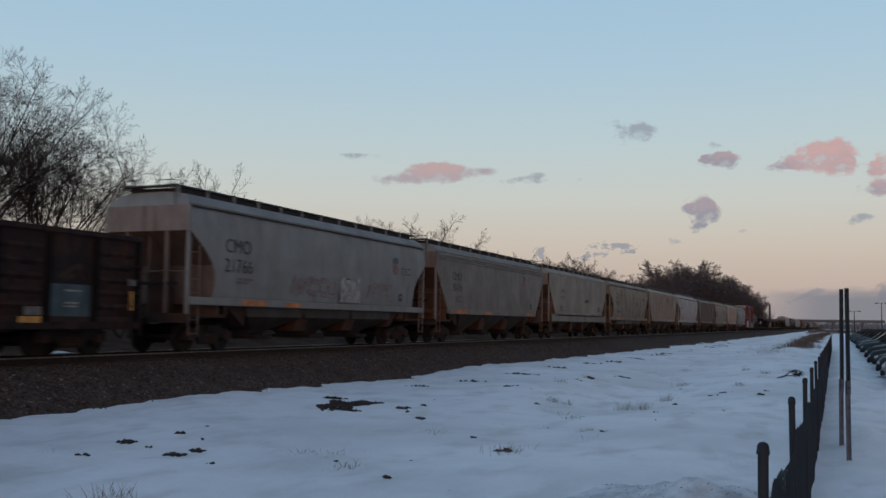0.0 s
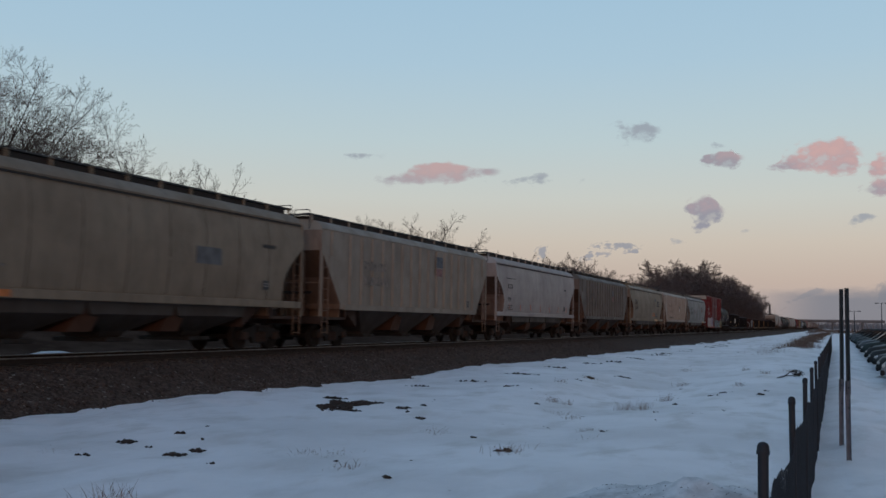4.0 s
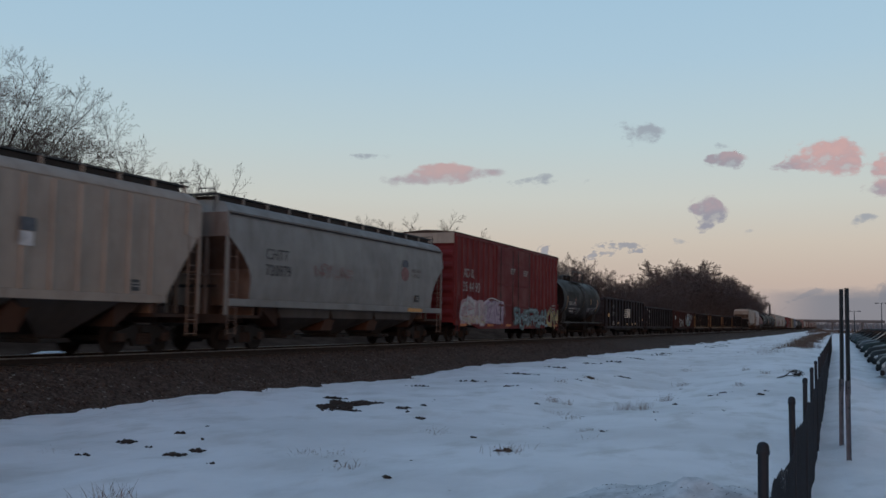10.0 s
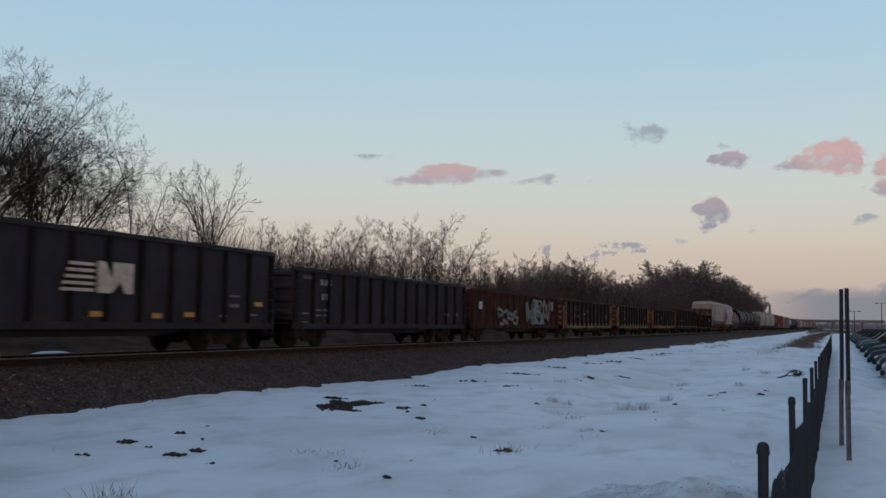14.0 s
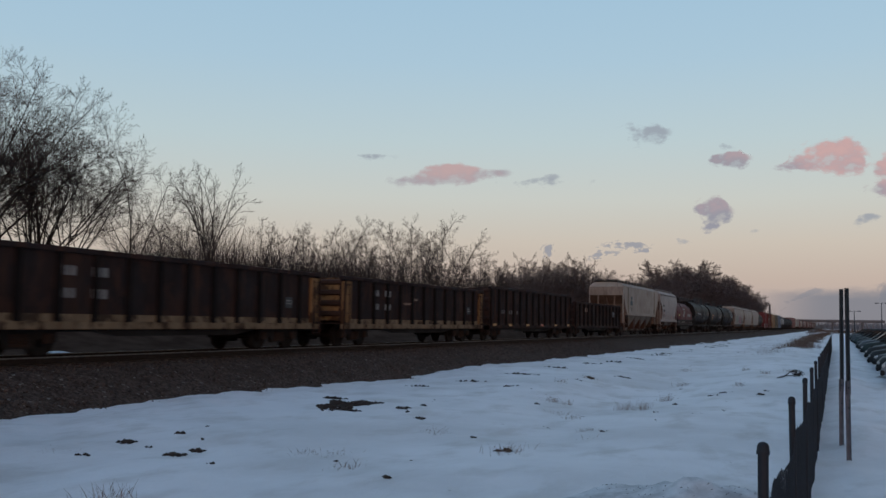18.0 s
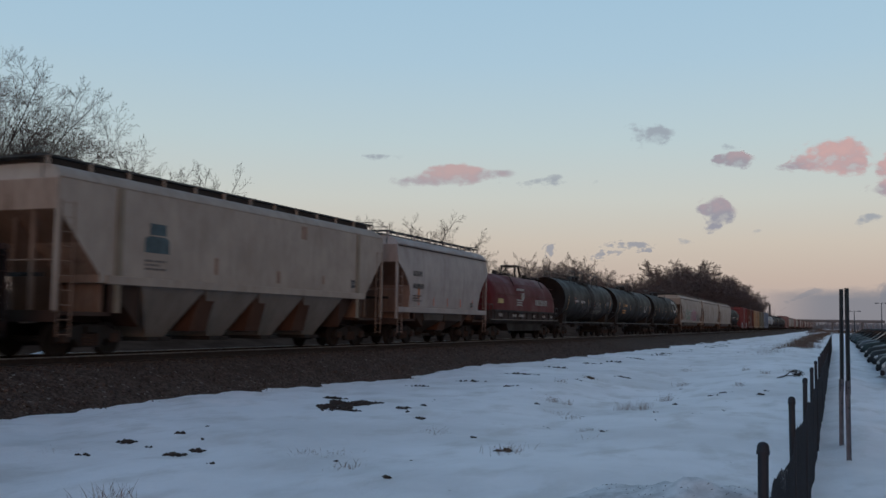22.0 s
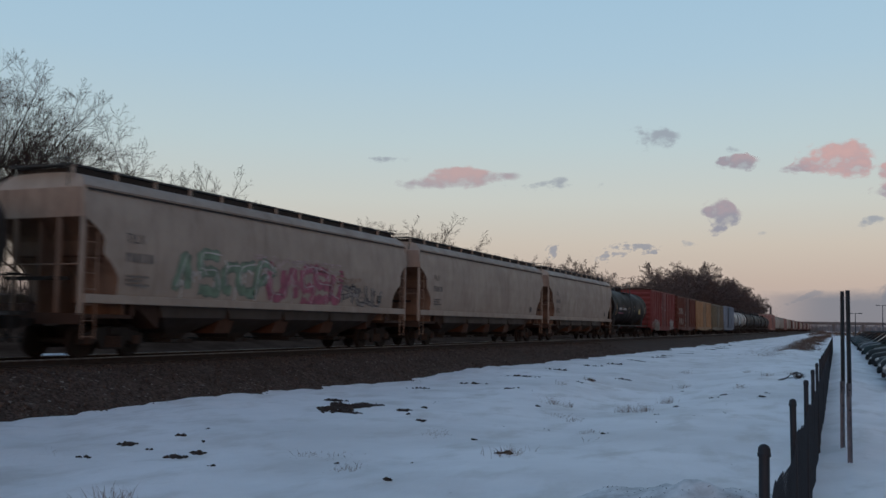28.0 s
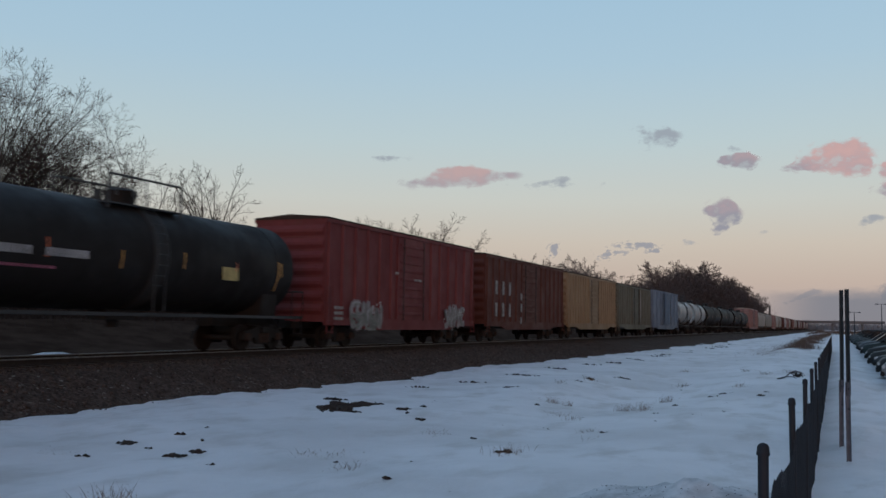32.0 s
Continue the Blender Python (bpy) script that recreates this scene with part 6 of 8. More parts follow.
bars(c, -1.9, 2.4, 1.60, [(0, 0, 0.4, 0.4), (0, -0.7, 0.4, 0.5), (0, -1.4, 0.3, 0.4)], LETTER_PALE)
c, h, w = boxcar(583.9, 599.5, "orange", "faded orange boxcar with close upright ribs", top=4.65, ribs=22, doors=1)
c, h, w = boxcar(600.4, 615.9, "olive", "olive-grey boxcar with upright ribs", top=4.6, ribs=20)
patch(c, 1.8, 1.4, 1.60, 0.25, 3.0, LETTER_PALE, "pale_door_edge")
c, h, w = boxcar(616.9, 633.6, "slate", "slate-blue boxcar with wide dark doors", top=4.75, ribs=8, doors=2)
patch(c, -1.6, 1.2, 1.66, 3.2, 3.3, SPRAY["blue"], "dark_door_panel")
for f, r, col, lab in ((635.5, 646.4, "tank_white", "white tank car stained brown round the middle"), (649.0, 659.6, "tank_white", "white tank car with a brown stain"), (662.0, 679.6, "black", "black tank car far along the train"),
                       (682.0, 700.6, "tank_grey", "dark grey tank car far along the train"), (703.0, 715.6, "black", "short black tank car"), (718.0, 731.6, "tank_grey", "short dark grey tank car")):
    tank(f, r, col, lab, tape=4)
boxcar(733.5, 757.4, "pink", "long faded red boxcar with a pale roof", top=5.1, ribs=22, doors=2, roof_col="cream")
hopper(758.5, 784.0, "cream", "cream covered hopper far along the train", bays=4)
hopper(785.5, 812.0, "beige", "beige covered hopper far along the train", kind="flat", bays=4)
FAR_CARS = [("boxcar", "pink"), ("hopper", "cream"), ("hopper", "beige"), ("boxcar", "maroon"), ("hopper", "white"), ("boxcar", "pink"), ("hopper", "beige"), ("boxcar", "maroon")]
s0 = 813.5
for k in range(22):
    kind, col = FAR_CARS[k % len(FAR_CARS)]
    if kind == "boxcar":
        boxcar(s0, s0 + 16.6, col, "weathered %s boxcar at the train's far tail" % ("dark red" if col == "maroon" else "faded red"), ribs=10)
    else:
        hopper(s0, s0 + 16.6, col, "%s covered hopper at the train's far tail" % col, bays=3)
    s0 += 18.0
for ob in [BOGIE, *BOGIE.children_recursive]:
    bpy.data.objects.remove(ob)


def key_wheels():
    """Rolling towards the camera, about 74 degrees from one thirtieth of a second to the next; all wheelsets turn alike."""
    first = {}
    for ob in WHEELSETS:
        y = ob.location.y
        k = y > 0
        if k not in first:
            walk(ob, [(i / FPS, pose(0, y, 0.422) @ Matrix.Rotation(SPEED * i / FPS / 0.422, 4, "X")) for i in range(961)])
            first[k] = ob.animation_data
        else:
            ob.rotation_mode = "QUATERNION"
            keys = ob.animation_data_create()
            keys.action = first[k].action
            keys.action_slot = first[k].action_slot


def key_train():
    for car, s in CARS:
        walk(car, [(t, pose(TRACK, s - SPEED * t, 0)) for t in (0, 8, 16, 24, 32)])


# ---- trees beyond the track ----
class Wood:
    """A leafless tree: limbs that bow gently, side shoots set round them in turn, twigs at a narrowing angle."""

    def __init__(self, seed, thin, sway=1.0):
        self.sway = sway
        self.r = random.Random(seed)
        self.wood, self.twig, self.thin = Geo(), Geo(), thin

    def seg(self, g, a, b, ra, rb, n):
        d = (b - a).normalized()
        u = d.orthogonal().normalized()
        w = d.cross(u)
        o = len(g.v)
        for p, q in ((a, ra), (b, rb)):
            for k in range(n):
                t = 2 * math.pi * k / n
                g.v.append(tuple(p + u * (q * math.cos(t)) + w * (q * math.sin(t))))
        for k in range(n):
            g.f.append((o + k, o + (k + 1) % n, o + n + (k + 1) % n, o + n + k))

    def grow(self, p, d, length, rad, level, plan):
        """plan: for each level (shoots, length ratio, angle at the foot, angle at the tip, bare share of the limb)."""
        r = self.r
        steps = (7, 5, 3, 2 if self.thin < 0.012 else 1, 1)[level]
        g, n = (self.wood, (7, 5)[level]) if level < 2 else (self.twig, 3)
        bow = Vector((r.gauss(0, 1), r.gauss(0, 1), r.gauss(0, 0.6))) * (0.07 * self.sway, 0.10, 0.13, 0.12, 0.1)[level]
        lift = (0.02, 0.05, 0.05, 0.04, 0.0)[level]
        pts, a = [p.copy()], p.copy()
        for i in range(steps):
            kink = Vector((r.gauss(0, 1), r.gauss(0, 1), r.gauss(0, 1))) * (0.06, 0.09, 0.11, 0.12, 0.0)[level]
            d = (d + bow + kink + Vector((0, 0, lift))).normalized()
            a = a + d * (length / steps)
            pts.append(a)
        size = [max(self.thin * (1.0 if level < 3 else 0.8), rad * (1 - 0.85 * (i / steps) ** 0.9)) for i in range(steps + 1)]
        for i in range(steps):
            self.seg(g, pts[i], pts[i + 1], size[i], size[i + 1], n)
        if level >= len(plan):
            return
        count, ratio, foot, tip, bare = plan[level]
        az = r.uniform(0, 6.28)
        for k in range(count):
            f = bare + (1 - bare) * (k + 0.25 + 0.5 * r.random()) / count
            q = min(steps - 1, int(f * steps))
            at, along = pts[q].lerp(pts[q + 1], f * steps - q), (pts[q + 1] - pts[q]).normalized()
            az += 2.4 + r.gauss(0, 0.35)
            side = along.orthogonal().normalized()
            side.rotate(Matrix.Rotation(az, 3, along))
            ang = radians(foot + (tip - foot) * f + r.gauss(0, 6))
            kd = along * math.cos(ang) + side * math.sin(ang)
            if kd.z < -0.25:
                kd.z *= 0.3
            kl = length * ratio * (1.12 - 0.72 * f) * r.uniform(0.75, 1.2)
            self.grow(at, kd.normalized(), kl, max(self.thin, size[q] * 0.55), level + 1, plan)

    def meshes(self, twigs=None):
        out = []
        for g, name, mat in ((self.wood, "trunk", BARK), (self.twig, "crown", twigs or TWIG)):
            me = bpy.data.meshes.new(name)
            me.from_pydata(g.v, [], g.f)
            me.materials.append(mat)
            out.append(me)
        return out


def spreading_tree(seed, height, limbs, open_angle, plan, thin=0.009, fork=0.2, twigs=None, sway=1.0):
    """A short bole from which heavy limbs part like a fan."""
    t = Wood(seed, thin, sway)
    z = height * fork
    t.seg(t.wood, Vector((0, 0, -0.4)), Vector((0.05, 0.05, z)), height * 0.013, height * 0.010, 9)
    for k in range(limbs):
        th = radians(open_angle) * math.sqrt((k + 0.3) / limbs)
        az = 2.4 * k + t.r.uniform(-0.3, 0.3)
        t.grow(Vector((0.05, 0.05, z * t.r.uniform(0.75, 1.0))), Vector((math.sin(th) * math.cos(az), math.sin(th) * math.sin(az), math.cos(th))), height * (0.80 - fork * 0.6) * t.r.uniform(0.88, 1.05), height * 0.0052, 0, plan)
    return t.meshes(twigs)


def stemmed_tree(seed, height, stems, splay, plan, thin=0.012, lean=(0, 0), sway=1.0):
    """One or more upright stems from one stool."""
    t = Wood(seed, thin, sway)
    for k in range(stems):
        az = 2.4 * k + t.r.uniform(-0.4, 0.4)
        q = math.tan(radians(splay)) * (k > 0 or stems == 2)
        d = Vector((q * math.cos(az) + lean[0], q * math.sin(az) + lean[1], 1)).normalized()
        t.grow(Vector((0.12 * math.cos(az), 0.12 * math.sin(az), -0.3)), d, height * (0.95 if k == 0 else t.r.uniform(0.75, 0.95)), height * (0.0085 if stems == 1 else 0.0065), 0, plan)
    return t.meshes()


BROAD = ((11, 0.46, 56, 38, 0.36), (6, 0.56, 46, 34, 0.1), (5, 0.6, 40, 30, 0.1), (2, 0.8, 30, 24, 0.25))
TALL = ((9, 0.42, 50, 34, 0.26), (6, 0.56, 44, 32, 0.1), (5, 0.6, 40, 30, 0.1), (2, 0.8, 30, 24, 0.25))
VASE = ((11, 0.42, 42, 24, 0.24), (6, 0.55, 40, 28, 0.12), (5, 0.62, 38, 28, 0.1))
OPEN = ((8, 0.46, 46, 34, 0.34), (6, 0.58, 44, 34, 0.12), (5, 0.62, 40, 30, 0.1), (2, 0.7, 34, 28, 0.2))
LOOSE = ((11, 0.46, 48, 26, 0.16), (6, 0.56, 42, 30, 0.12), (5, 0.62, 38, 28, 0.1))
COLUMN = ((14, 0.29, 52, 38, 0.26), (8, 0.5, 50, 38, 0.12), (5, 0.5, 46, 36, 0.1))
CUP = ((9, 0.36, 44, 26, 0.25), (6, 0.52, 42, 30, 0.12), (4, 0.55, 40, 30, 0.1))
ROUND = ((10, 0.42, 60, 46, 0.18), (7, 0.5, 52, 42, 0.1), (6, 0.5, 50, 40, 0.1))
TREES = [spreading_tree(11, 15.0, 14, 56, BROAD, 0.0058, sway=0.4), spreading_tree(16, 15.0, 7, 38, TALL, 0.0062, fork=0.24), stemmed_tree(12, 12.6, 2, 6, OPEN, 0.0065, (0.46, 0.19)),
         spreading_tree(13, 12.0, 12, 20, CUP, 0.0065, 0.24), stemmed_tree(14, 10.0, 2, 9, LOOSE, 0.007), stemmed_tree(15, 10.0, 3, 14, VASE, 0.0085), stemmed_tree(17, 10.0, 1, 0, LOOSE, 0.0085), stemmed_tree(18, 10.0, 4, 16, VASE, 0.009),
         spreading_tree(19, 12.0, 6, 52, ROUND, 0.014, 0.16, FAR_TWIG), spreading_tree(20, 12.0, 6, 60, ROUND, 0.02, 0.18, FAR_TWIG),
         stemmed_tree(21, 11.0, 5, 10, COLUMN, 0.008, sway=0.3), stemmed_tree(22, 11.0, 3, 8, COLUMN, 0.008, sway=0.3), stemmed_tree(23, 11.0, 4, 11, COLUMN, 0.008, sway=0.3)]
TREE_WORDS = ["bare spreading tree with a dense crown of dark twigs", "tall bare tree with upswept heavy limbs", "bare twin-stemmed tree that leans over the track", "bare vase-shaped tree of several stems", "slender bare tree with upswept branches", "thin bare three-stemmed tree in the trackside row",
              "single-stemmed bare tree in the trackside row", "bare many-stemmed tree in the trackside row", "round bare tree of the distant wood", "broad bare tree of the distant wood",
              "upright bare tree of five close stems", "narrow bare tree of three stems", "upright bare tree of four twiggy stems"]
TREE_SIZES = [max(v.co.z for me in pair for v in me.vertices) for pair in TREES]


def tree(kind, x, y, hgt, turn=0.0):
    s = (hgt - 0.6 - ground_z(x, y)) / TREE_SIZES[kind]
    t = thing("tree", pose(x, y, ground_z(x, y), 0, 0, turn) @ Matrix.Diagonal((s, s, s, 1)), TREE_WORDS[kind], "tree", "trees beyond the track")
    part("trunk", TREES[kind][0], parent=t)
    part("crown", TREES[kind][1], parent=t)


rt = random.Random(77)
# the tall group
for kind, x, y, h, a in ((0, -38, 30.2, 15.0, 20), (0, -40, 34.0, 16.4, 250), (0, -38.5, 36.8, 13.3, 130), (0, -39, 27.4, 15.8, 170), (1, -39.5, 38.0, 12.4, 75), (1, -38, 38.5, 10.4, 310), (2, -38, 41.8, 13.2, 0),
                         (4, -37, 41.6, 8.8, 70), (4, -38, 43.4, 9.0, 140), (4, -38.5, 46.2, 9.6, 200), (3, -38, 51.0, 12.0, 220), (6, -37.5, 55.2, 8.4, 10), (6, -39, 47.6, 7.0, 300),
                         (1, -46, 24, 15.0, 20), (0, -38, 20, 14.0, 80)):
    tree(kind, x, y, h, a)
# heights along the row: (y, height)
ROW = [(52, 7.6), (60, 8.2), (77, 9.2), (84, 9.6), (92, 9.4), (101, 9.0), (108, 8.6), (114, 9.2), (122, 10.4), (138, 11.4), (150, 13.0), (160, 12.8), (170, 12.2), (188, 11.2), (214, 11.6), (228, 13.0), (245, 15.4), (262, 18.0), (276, 20.4), (322, 22.4), (370, 22.4), (460, 22.0), (600, 17.6)]
# the trees that stand out of the row: (kind, x, y, height, turn)
for kind, x, y, h, a in ((11, -38, 57.4, 8.7, 30), (12, -38.5, 60.8, 9.3, 100), (10, -38, 63.0, 9.3, 250), (11, -38, 66.2, 9.7, 300), (12, -38.4, 68.8, 10.4, 15), (10, -38, 72.2, 10.7, 80), (11, -38.2, 75.3, 9.9, 190), (10, -38, 77.6, 10.8, 140),
                         (10, -38, 82.6, 12.2, 200), (12, -38.5, 85.4, 12.9, 40), (10, -38, 91.6, 12.6, 320), (12, -38.6, 93.9, 11.3, 170), (12, -38, 98.8, 11.0, 220), (10, -38.2, 102.6, 10.7, 60), (11, -38, 107.8, 9.5, 130), (12, -38.6, 112.5, 9.6, 280), (11, -38.2, 88.6, 10.0, 75), (11, -38.3, 80.0, 10.2, 260)):
    tree(kind, x, y, h, a)
for x, y, h, a in ((-40, 123.6, 11.4, 40), (-40, 127.6, 11.7, 210), (-40.5, 139.0, 12.0, 120), (-40, 147.2, 12.9, 300), (-40, 152.5, 13.6, 20), (-40.3, 159.0, 13.3, 160)):
    tree(8, x, y, h, a)
for k in range(34):
    y = 53 + 57 * (k + 0.8 * rt.random()) / 34
    tree(rt.choice((11, 12, 11)), -38.6 + rt.uniform(-2.0, 2.0), y, lerp_table(ROW, y) * rt.choice((0.7, 0.8, 0.88, 0.95)), rt.uniform(0, 360))
for k in range(46):
    y = 111 + 105 * (k + rt.random()) / 46
    tree(rt.choice((8, 7, 8, 8)), -40 + rt.uniform(-4, 3), y, lerp_table(ROW, y) * rt.uniform(0.76, 1.0), rt.uniform(0, 360))
for k in range(84):
    y = 205 + 350 * (k + rt.random()) / 84
    tree(9, -43 + rt.uniform(-4, 4), y, lerp_table(ROW, y) * rt.uniform(0.8, 1.05), rt.uniform(0, 360))


def scrub(name, label, n, place, hgt, mat, width, seed, spread=0.35, category="brush"):
    """Stalks and twigs in one object: thin upright blades at the places that place(r) gives."""
    r = random.Random(seed)
    g = Geo()
    for _ in range(n):
        x, y, k = place(r)
        z = ground_z(x, y) - 0.04
        if abs(x - TRACK) < 6.6 and x > TRACK:
            z = max(z, bed_z(min(6.5, x - TRACK)))
        h = hgt * k * r.uniform(0.5, 1.1)
        dx, dy = r.gauss(0, spread) * h, r.gauss(0, spread) * h
        a = r.uniform(0, math.pi)
        w = width * r.uniform(0.6, 1.3)
        ox, oy = math.cos(a) * w, math.sin(a) * w
        o = len(g.v)
        g.v += [(x - ox, y - oy, z), (x + ox, y + oy, z), (x + 0.45 * dx + ox * 0.7, y + 0.45 * dy + oy * 0.7, z + 0.55 * h), (x + 0.45 * dx - ox * 0.7, y + 0.45 * dy - oy * 0.7, z + 0.55 * h), (x + dx, y + dy, z + h)]
        g.f += [(o, o + 1, o + 2, o + 3), (o + 3, o + 2, o + 4)]
    me = bpy.data.meshes.new(name)
    me.from_pydata(g.v, [], g.f)
    me.materials.append(mat)
    return tagged(new(name, me), label, category, kind="stuff")


scrub("reeds", "dry grey-brown reeds and weeds along the far verge", 3000, lambda r: (-33.5 + r.gauss(0, 1.2), r.uniform(8, 130), 1), 0.5, REED, 0.012, 3)
scrub("undergrowth", "dense dark twiggy undergrowth below the trees", 40000, lambda r: (-39 + r.gauss(0, 3.0), 10 + 330 * r.random() ** 1.3, r.uniform(0.4, 1.4)), 2.3, TWIG, 0.012, 4, 0.45)
scrub("woods_brush", "dark bare brush filling the distant wood", 32000, lambda r: (lambda y: (-42 + r.gauss(0, 4), y, lerp_table(ROW, y) * r.uniform(0.2, 0.62)))(105 + 480 * r.random() ** 1.2), 1.0, HAZED_BRUSH, 0.05, 6, 0.4)
scrub("hedge_brush", "dense brown hedge brush between the trees", 42000, lambda r: (lambda y: (-38 + r.gauss(0, 1.8), y, r.uniform(0.3, 1.1) * (1.15 if y < 77 else 0.84)))(46 + 76 * r.random() ** 1.25), 5.4, TWIG, 0.018, 15, 0.3)
scrub("thicket", "tangled dark thicket behind the track", 9000, lambda r: (-37.5 + r.gauss(0, 1.8), 6 + 52 * r.random(), r.uniform(0.4, 1.25)), 3.2, TWIG, 0.013, 5, 0.35)
scrub("brown_brush", "brown dead brush on the snow bank", 11000, lambda r: (lambda y: (-2.9 - 0.002 * (y - 80) + 0.012 * max(0, y - 200) + 0.55 * r.gauss(0, 1) + 0.5 * math.sin(y * 0.21), y, r.uniform(0.25, 1.2) * (0.6 + 0.4 * math.sin(y * 0.37))))(84 + 240 * r.random() ** 1.2), 0.85, BRUSH, 0.013, 8, 0.5)
scrub("verge_brush", "dark brush along the far end of the fence", 3000, lambda r: (r.uniform(-9, 16), r.uniform(320, 600), r.uniform(0.4, 1.2)), 1.5, BRUSH, 0.06, 23, 0.4)
scrub("pale_brush", "sparse grey twigs in the snow hollow", 700, lambda r: (-4.6 + r.gauss(0, 0.9), 68 + 40 * r.random(), r.uniform(0.3, 1.0)), 0.5, GRASS, 0.006, 9, 0.6)

# dead grass in the snow
TUFTS = [(-4.85, 14.35, 70, 0.3), (-7.75, 8.7, 55, 0.36), (-6.4, 11.9, 34, 0.26), (-7.6, 12.9, 40, 0.2), (-7.2, 13.3, 24, 0.2), (-7.05, 16.7, 26, 0.26), (-10.6, 10.7, 60, 0.12), (-5.1, 24.7, 50, 0.5), (-4.65, 24.6, 40, 0.5), (-4.8, 29.2, 60, 0.5), (-7.35, 25.6, 40, 0.45), (-6.85, 25.3, 40, 0.4),
         (-6.3, 22.6, 24, 0.3), (-8.2, 33.6, 40, 0.34), (-5.6, 21.4, 26, 0.3), (-3.0, 33.5, 30, 0.4), (-4.6, 18.5, 24, 0.24), (-4.2, 17.0, 16, 0.2), (-2.6, 40.5, 40, 0.4), (-3.8, 45.0, 40, 0.4), (-6.6, 46.0, 40, 0.4), (-1.8, 43.2, 60, 0.35), (-5.4, 37.0, 40, 0.4), (-8.4, 30.5, 30, 0.34)]


def tuft_place(r):
    x, y, n, k = r.choices(TUFTS, [t[2] for t in TUFTS])[0]
    return x + r.gauss(0, 0.13), y + r.gauss(0, 0.17), k


scrub("dead_grass", "sparse tufts of dead brown grass in the snow", 1100, tuft_place, 0.6, GRASS, 0.0042, 12, 0.55, "grass")


EDGE = [(8, -12.9), (15, -12.6), (20, -12.4), (25, -12.1), (32, -11.9), (42, -11.6), (56, -11.3), (75, -11.1), (138, -10.8), (240, -9.5)]


def clods(x, y, rx, ry, n, seed, label="dark frozen earth showing through the snow", size=1.0):
    r = random.Random(seed)
    g = Geo()
    for _ in range(n):
        a = r.uniform(0, 6.283)
        q = math.sqrt(r.random()) * r.uniform(0.75, 1.1) * (0.68 + 0.22 * math.sin(2 * a + seed) + 0.2 * math.sin(5 * a + 2 * seed))
        e = Vector((x, y)).normalized()
        px = x + e.y * rx * q * math.cos(a) + e.x * ry * q * math.sin(a) + 0.25 * rx * math.sin(a * 3)
        py = y - e.x * rx * q * math.cos(a) + e.y * ry * q * math.sin(a)
        s = size * r.choice((0.012, 0.018, 0.025, 0.035, 0.055, 0.08)) * (1.25 - q * 0.7)
        c0 = Vector((px, py, ground_z(px, py) + 0.25 * s))
        o = len(g.v)
        for d in ((1, 0, 0), (-1, 0, 0), (0, 1, 0), (0, -1, 0), (0, 0, 0.55), (0, 0, -1)):
            g.v.append(tuple(c0 + Vector(d) * s * r.uniform(0.6, 1.5) + Vector((r.uniform(-0.5, 0.5), r.uniform(-0.5, 0.5), 0)) * s))
        for i, j in ((0, 2), (2, 1), (1, 3), (3, 0)):
            g.face(o + i, o + j, o + 4)
            g.face(o + j, o + i, o + 5)
    me = bpy.data.meshes.new("bare_earth")
    me.from_pydata(g.v, [], g.f)
    me.materials.append(DIRT)
    tagged(new("bare_earth", me), label, "earth", kind="stuff")


for k, (x, y, rx, ry, n) in enumerate(((-10.5, 19.2, 0.66, 1.25, 1050), (-10.3, 19.9, 0.42, 0.7, 380), (-9.75, 18.3, 0.26, 0.2, 80), (-9.1, 19.5, 0.2, 0.3, 110), (-9.05, 20.6, 0.12, 0.24, 40), (-8.2, 18.5, 0.15, 0.16, 36), (-8.8, 19.1, 0.05, 0.1, 8), (-10.4, 12.0, 0.19, 0.22, 80), (-9.9, 11.9, 0.08, 0.1, 10),
                                       (-9.1, 11.55, 0.19, 0.26, 90), (-9.15, 12.15, 0.15, 0.22, 70), (-10.1, 10.75, 0.2, 0.08, 16), (-10.3, 13.2, 0.12, 0.1, 12), (-9.7, 13.0, 0.05, 0.1, 6), (-8.2, 11.2, 0.06, 0.08, 6), (-4.85, 14.4, 0.24, 0.1, 36), (-8.3, 34.0, 0.16, 0.6, 90), (-8.3, 32.4, 0.3, 0.3, 16), (-4.0, 25.9, 0.07, 0.12, 24),
                                       (-3.2, 30.2, 0.3, 0.2, 22), (-3.4, 29.4, 0.2, 0.1, 10), (-2.05, 29.4, 0.13, 0.16, 26), (-2.0, 31.4, 0.12, 0.16, 16), (-5.9, 13.0, 0.05, 0.06, 4), (-7.3, 24.0, 0.06, 0.06, 6), (-6.2, 16.4, 0.05, 0.06, 6),
                                       (-9.4, 28.2, 0.3, 0.2, 14), (-7.9, 37.8, 0.4, 0.9, 60), (-6.9, 12.5, 0.05, 0.05, 5), (-5.3, 11.0, 0.04, 0.05, 4))):
    clods(x, y, rx, ry, n, 100 + k, size=1.0 if n > 200 else 0.62)


# crumbs of earth and stones strewn over the field, and dark tongues along the edge of the ballast
rs = random.Random(31)
for k in range(34):
    y = 14 + 80 * rs.random() ** 1.4
    clods(rs.uniform(-11.5, -2.2), y, rs.uniform(0.05, 0.2), rs.uniform(0.1, 0.4), rs.randint(2, 5), 300 + k, "crumbs of earth strewn on the snow", rs.uniform(0.3, 0.55))
for k in range(18):
    y = 18 + 90 * (k + rs.random()) / 18
    clods(lerp_table(EDGE, y) + rs.uniform(0.15, 0.8), y, rs.uniform(0.2, 0.6) + 0.004 * y, rs.uniform(0.1, 0.3), rs.randint(20, 60), 400 + k, "ballast stones strewn on the snow's edge", 0.9)


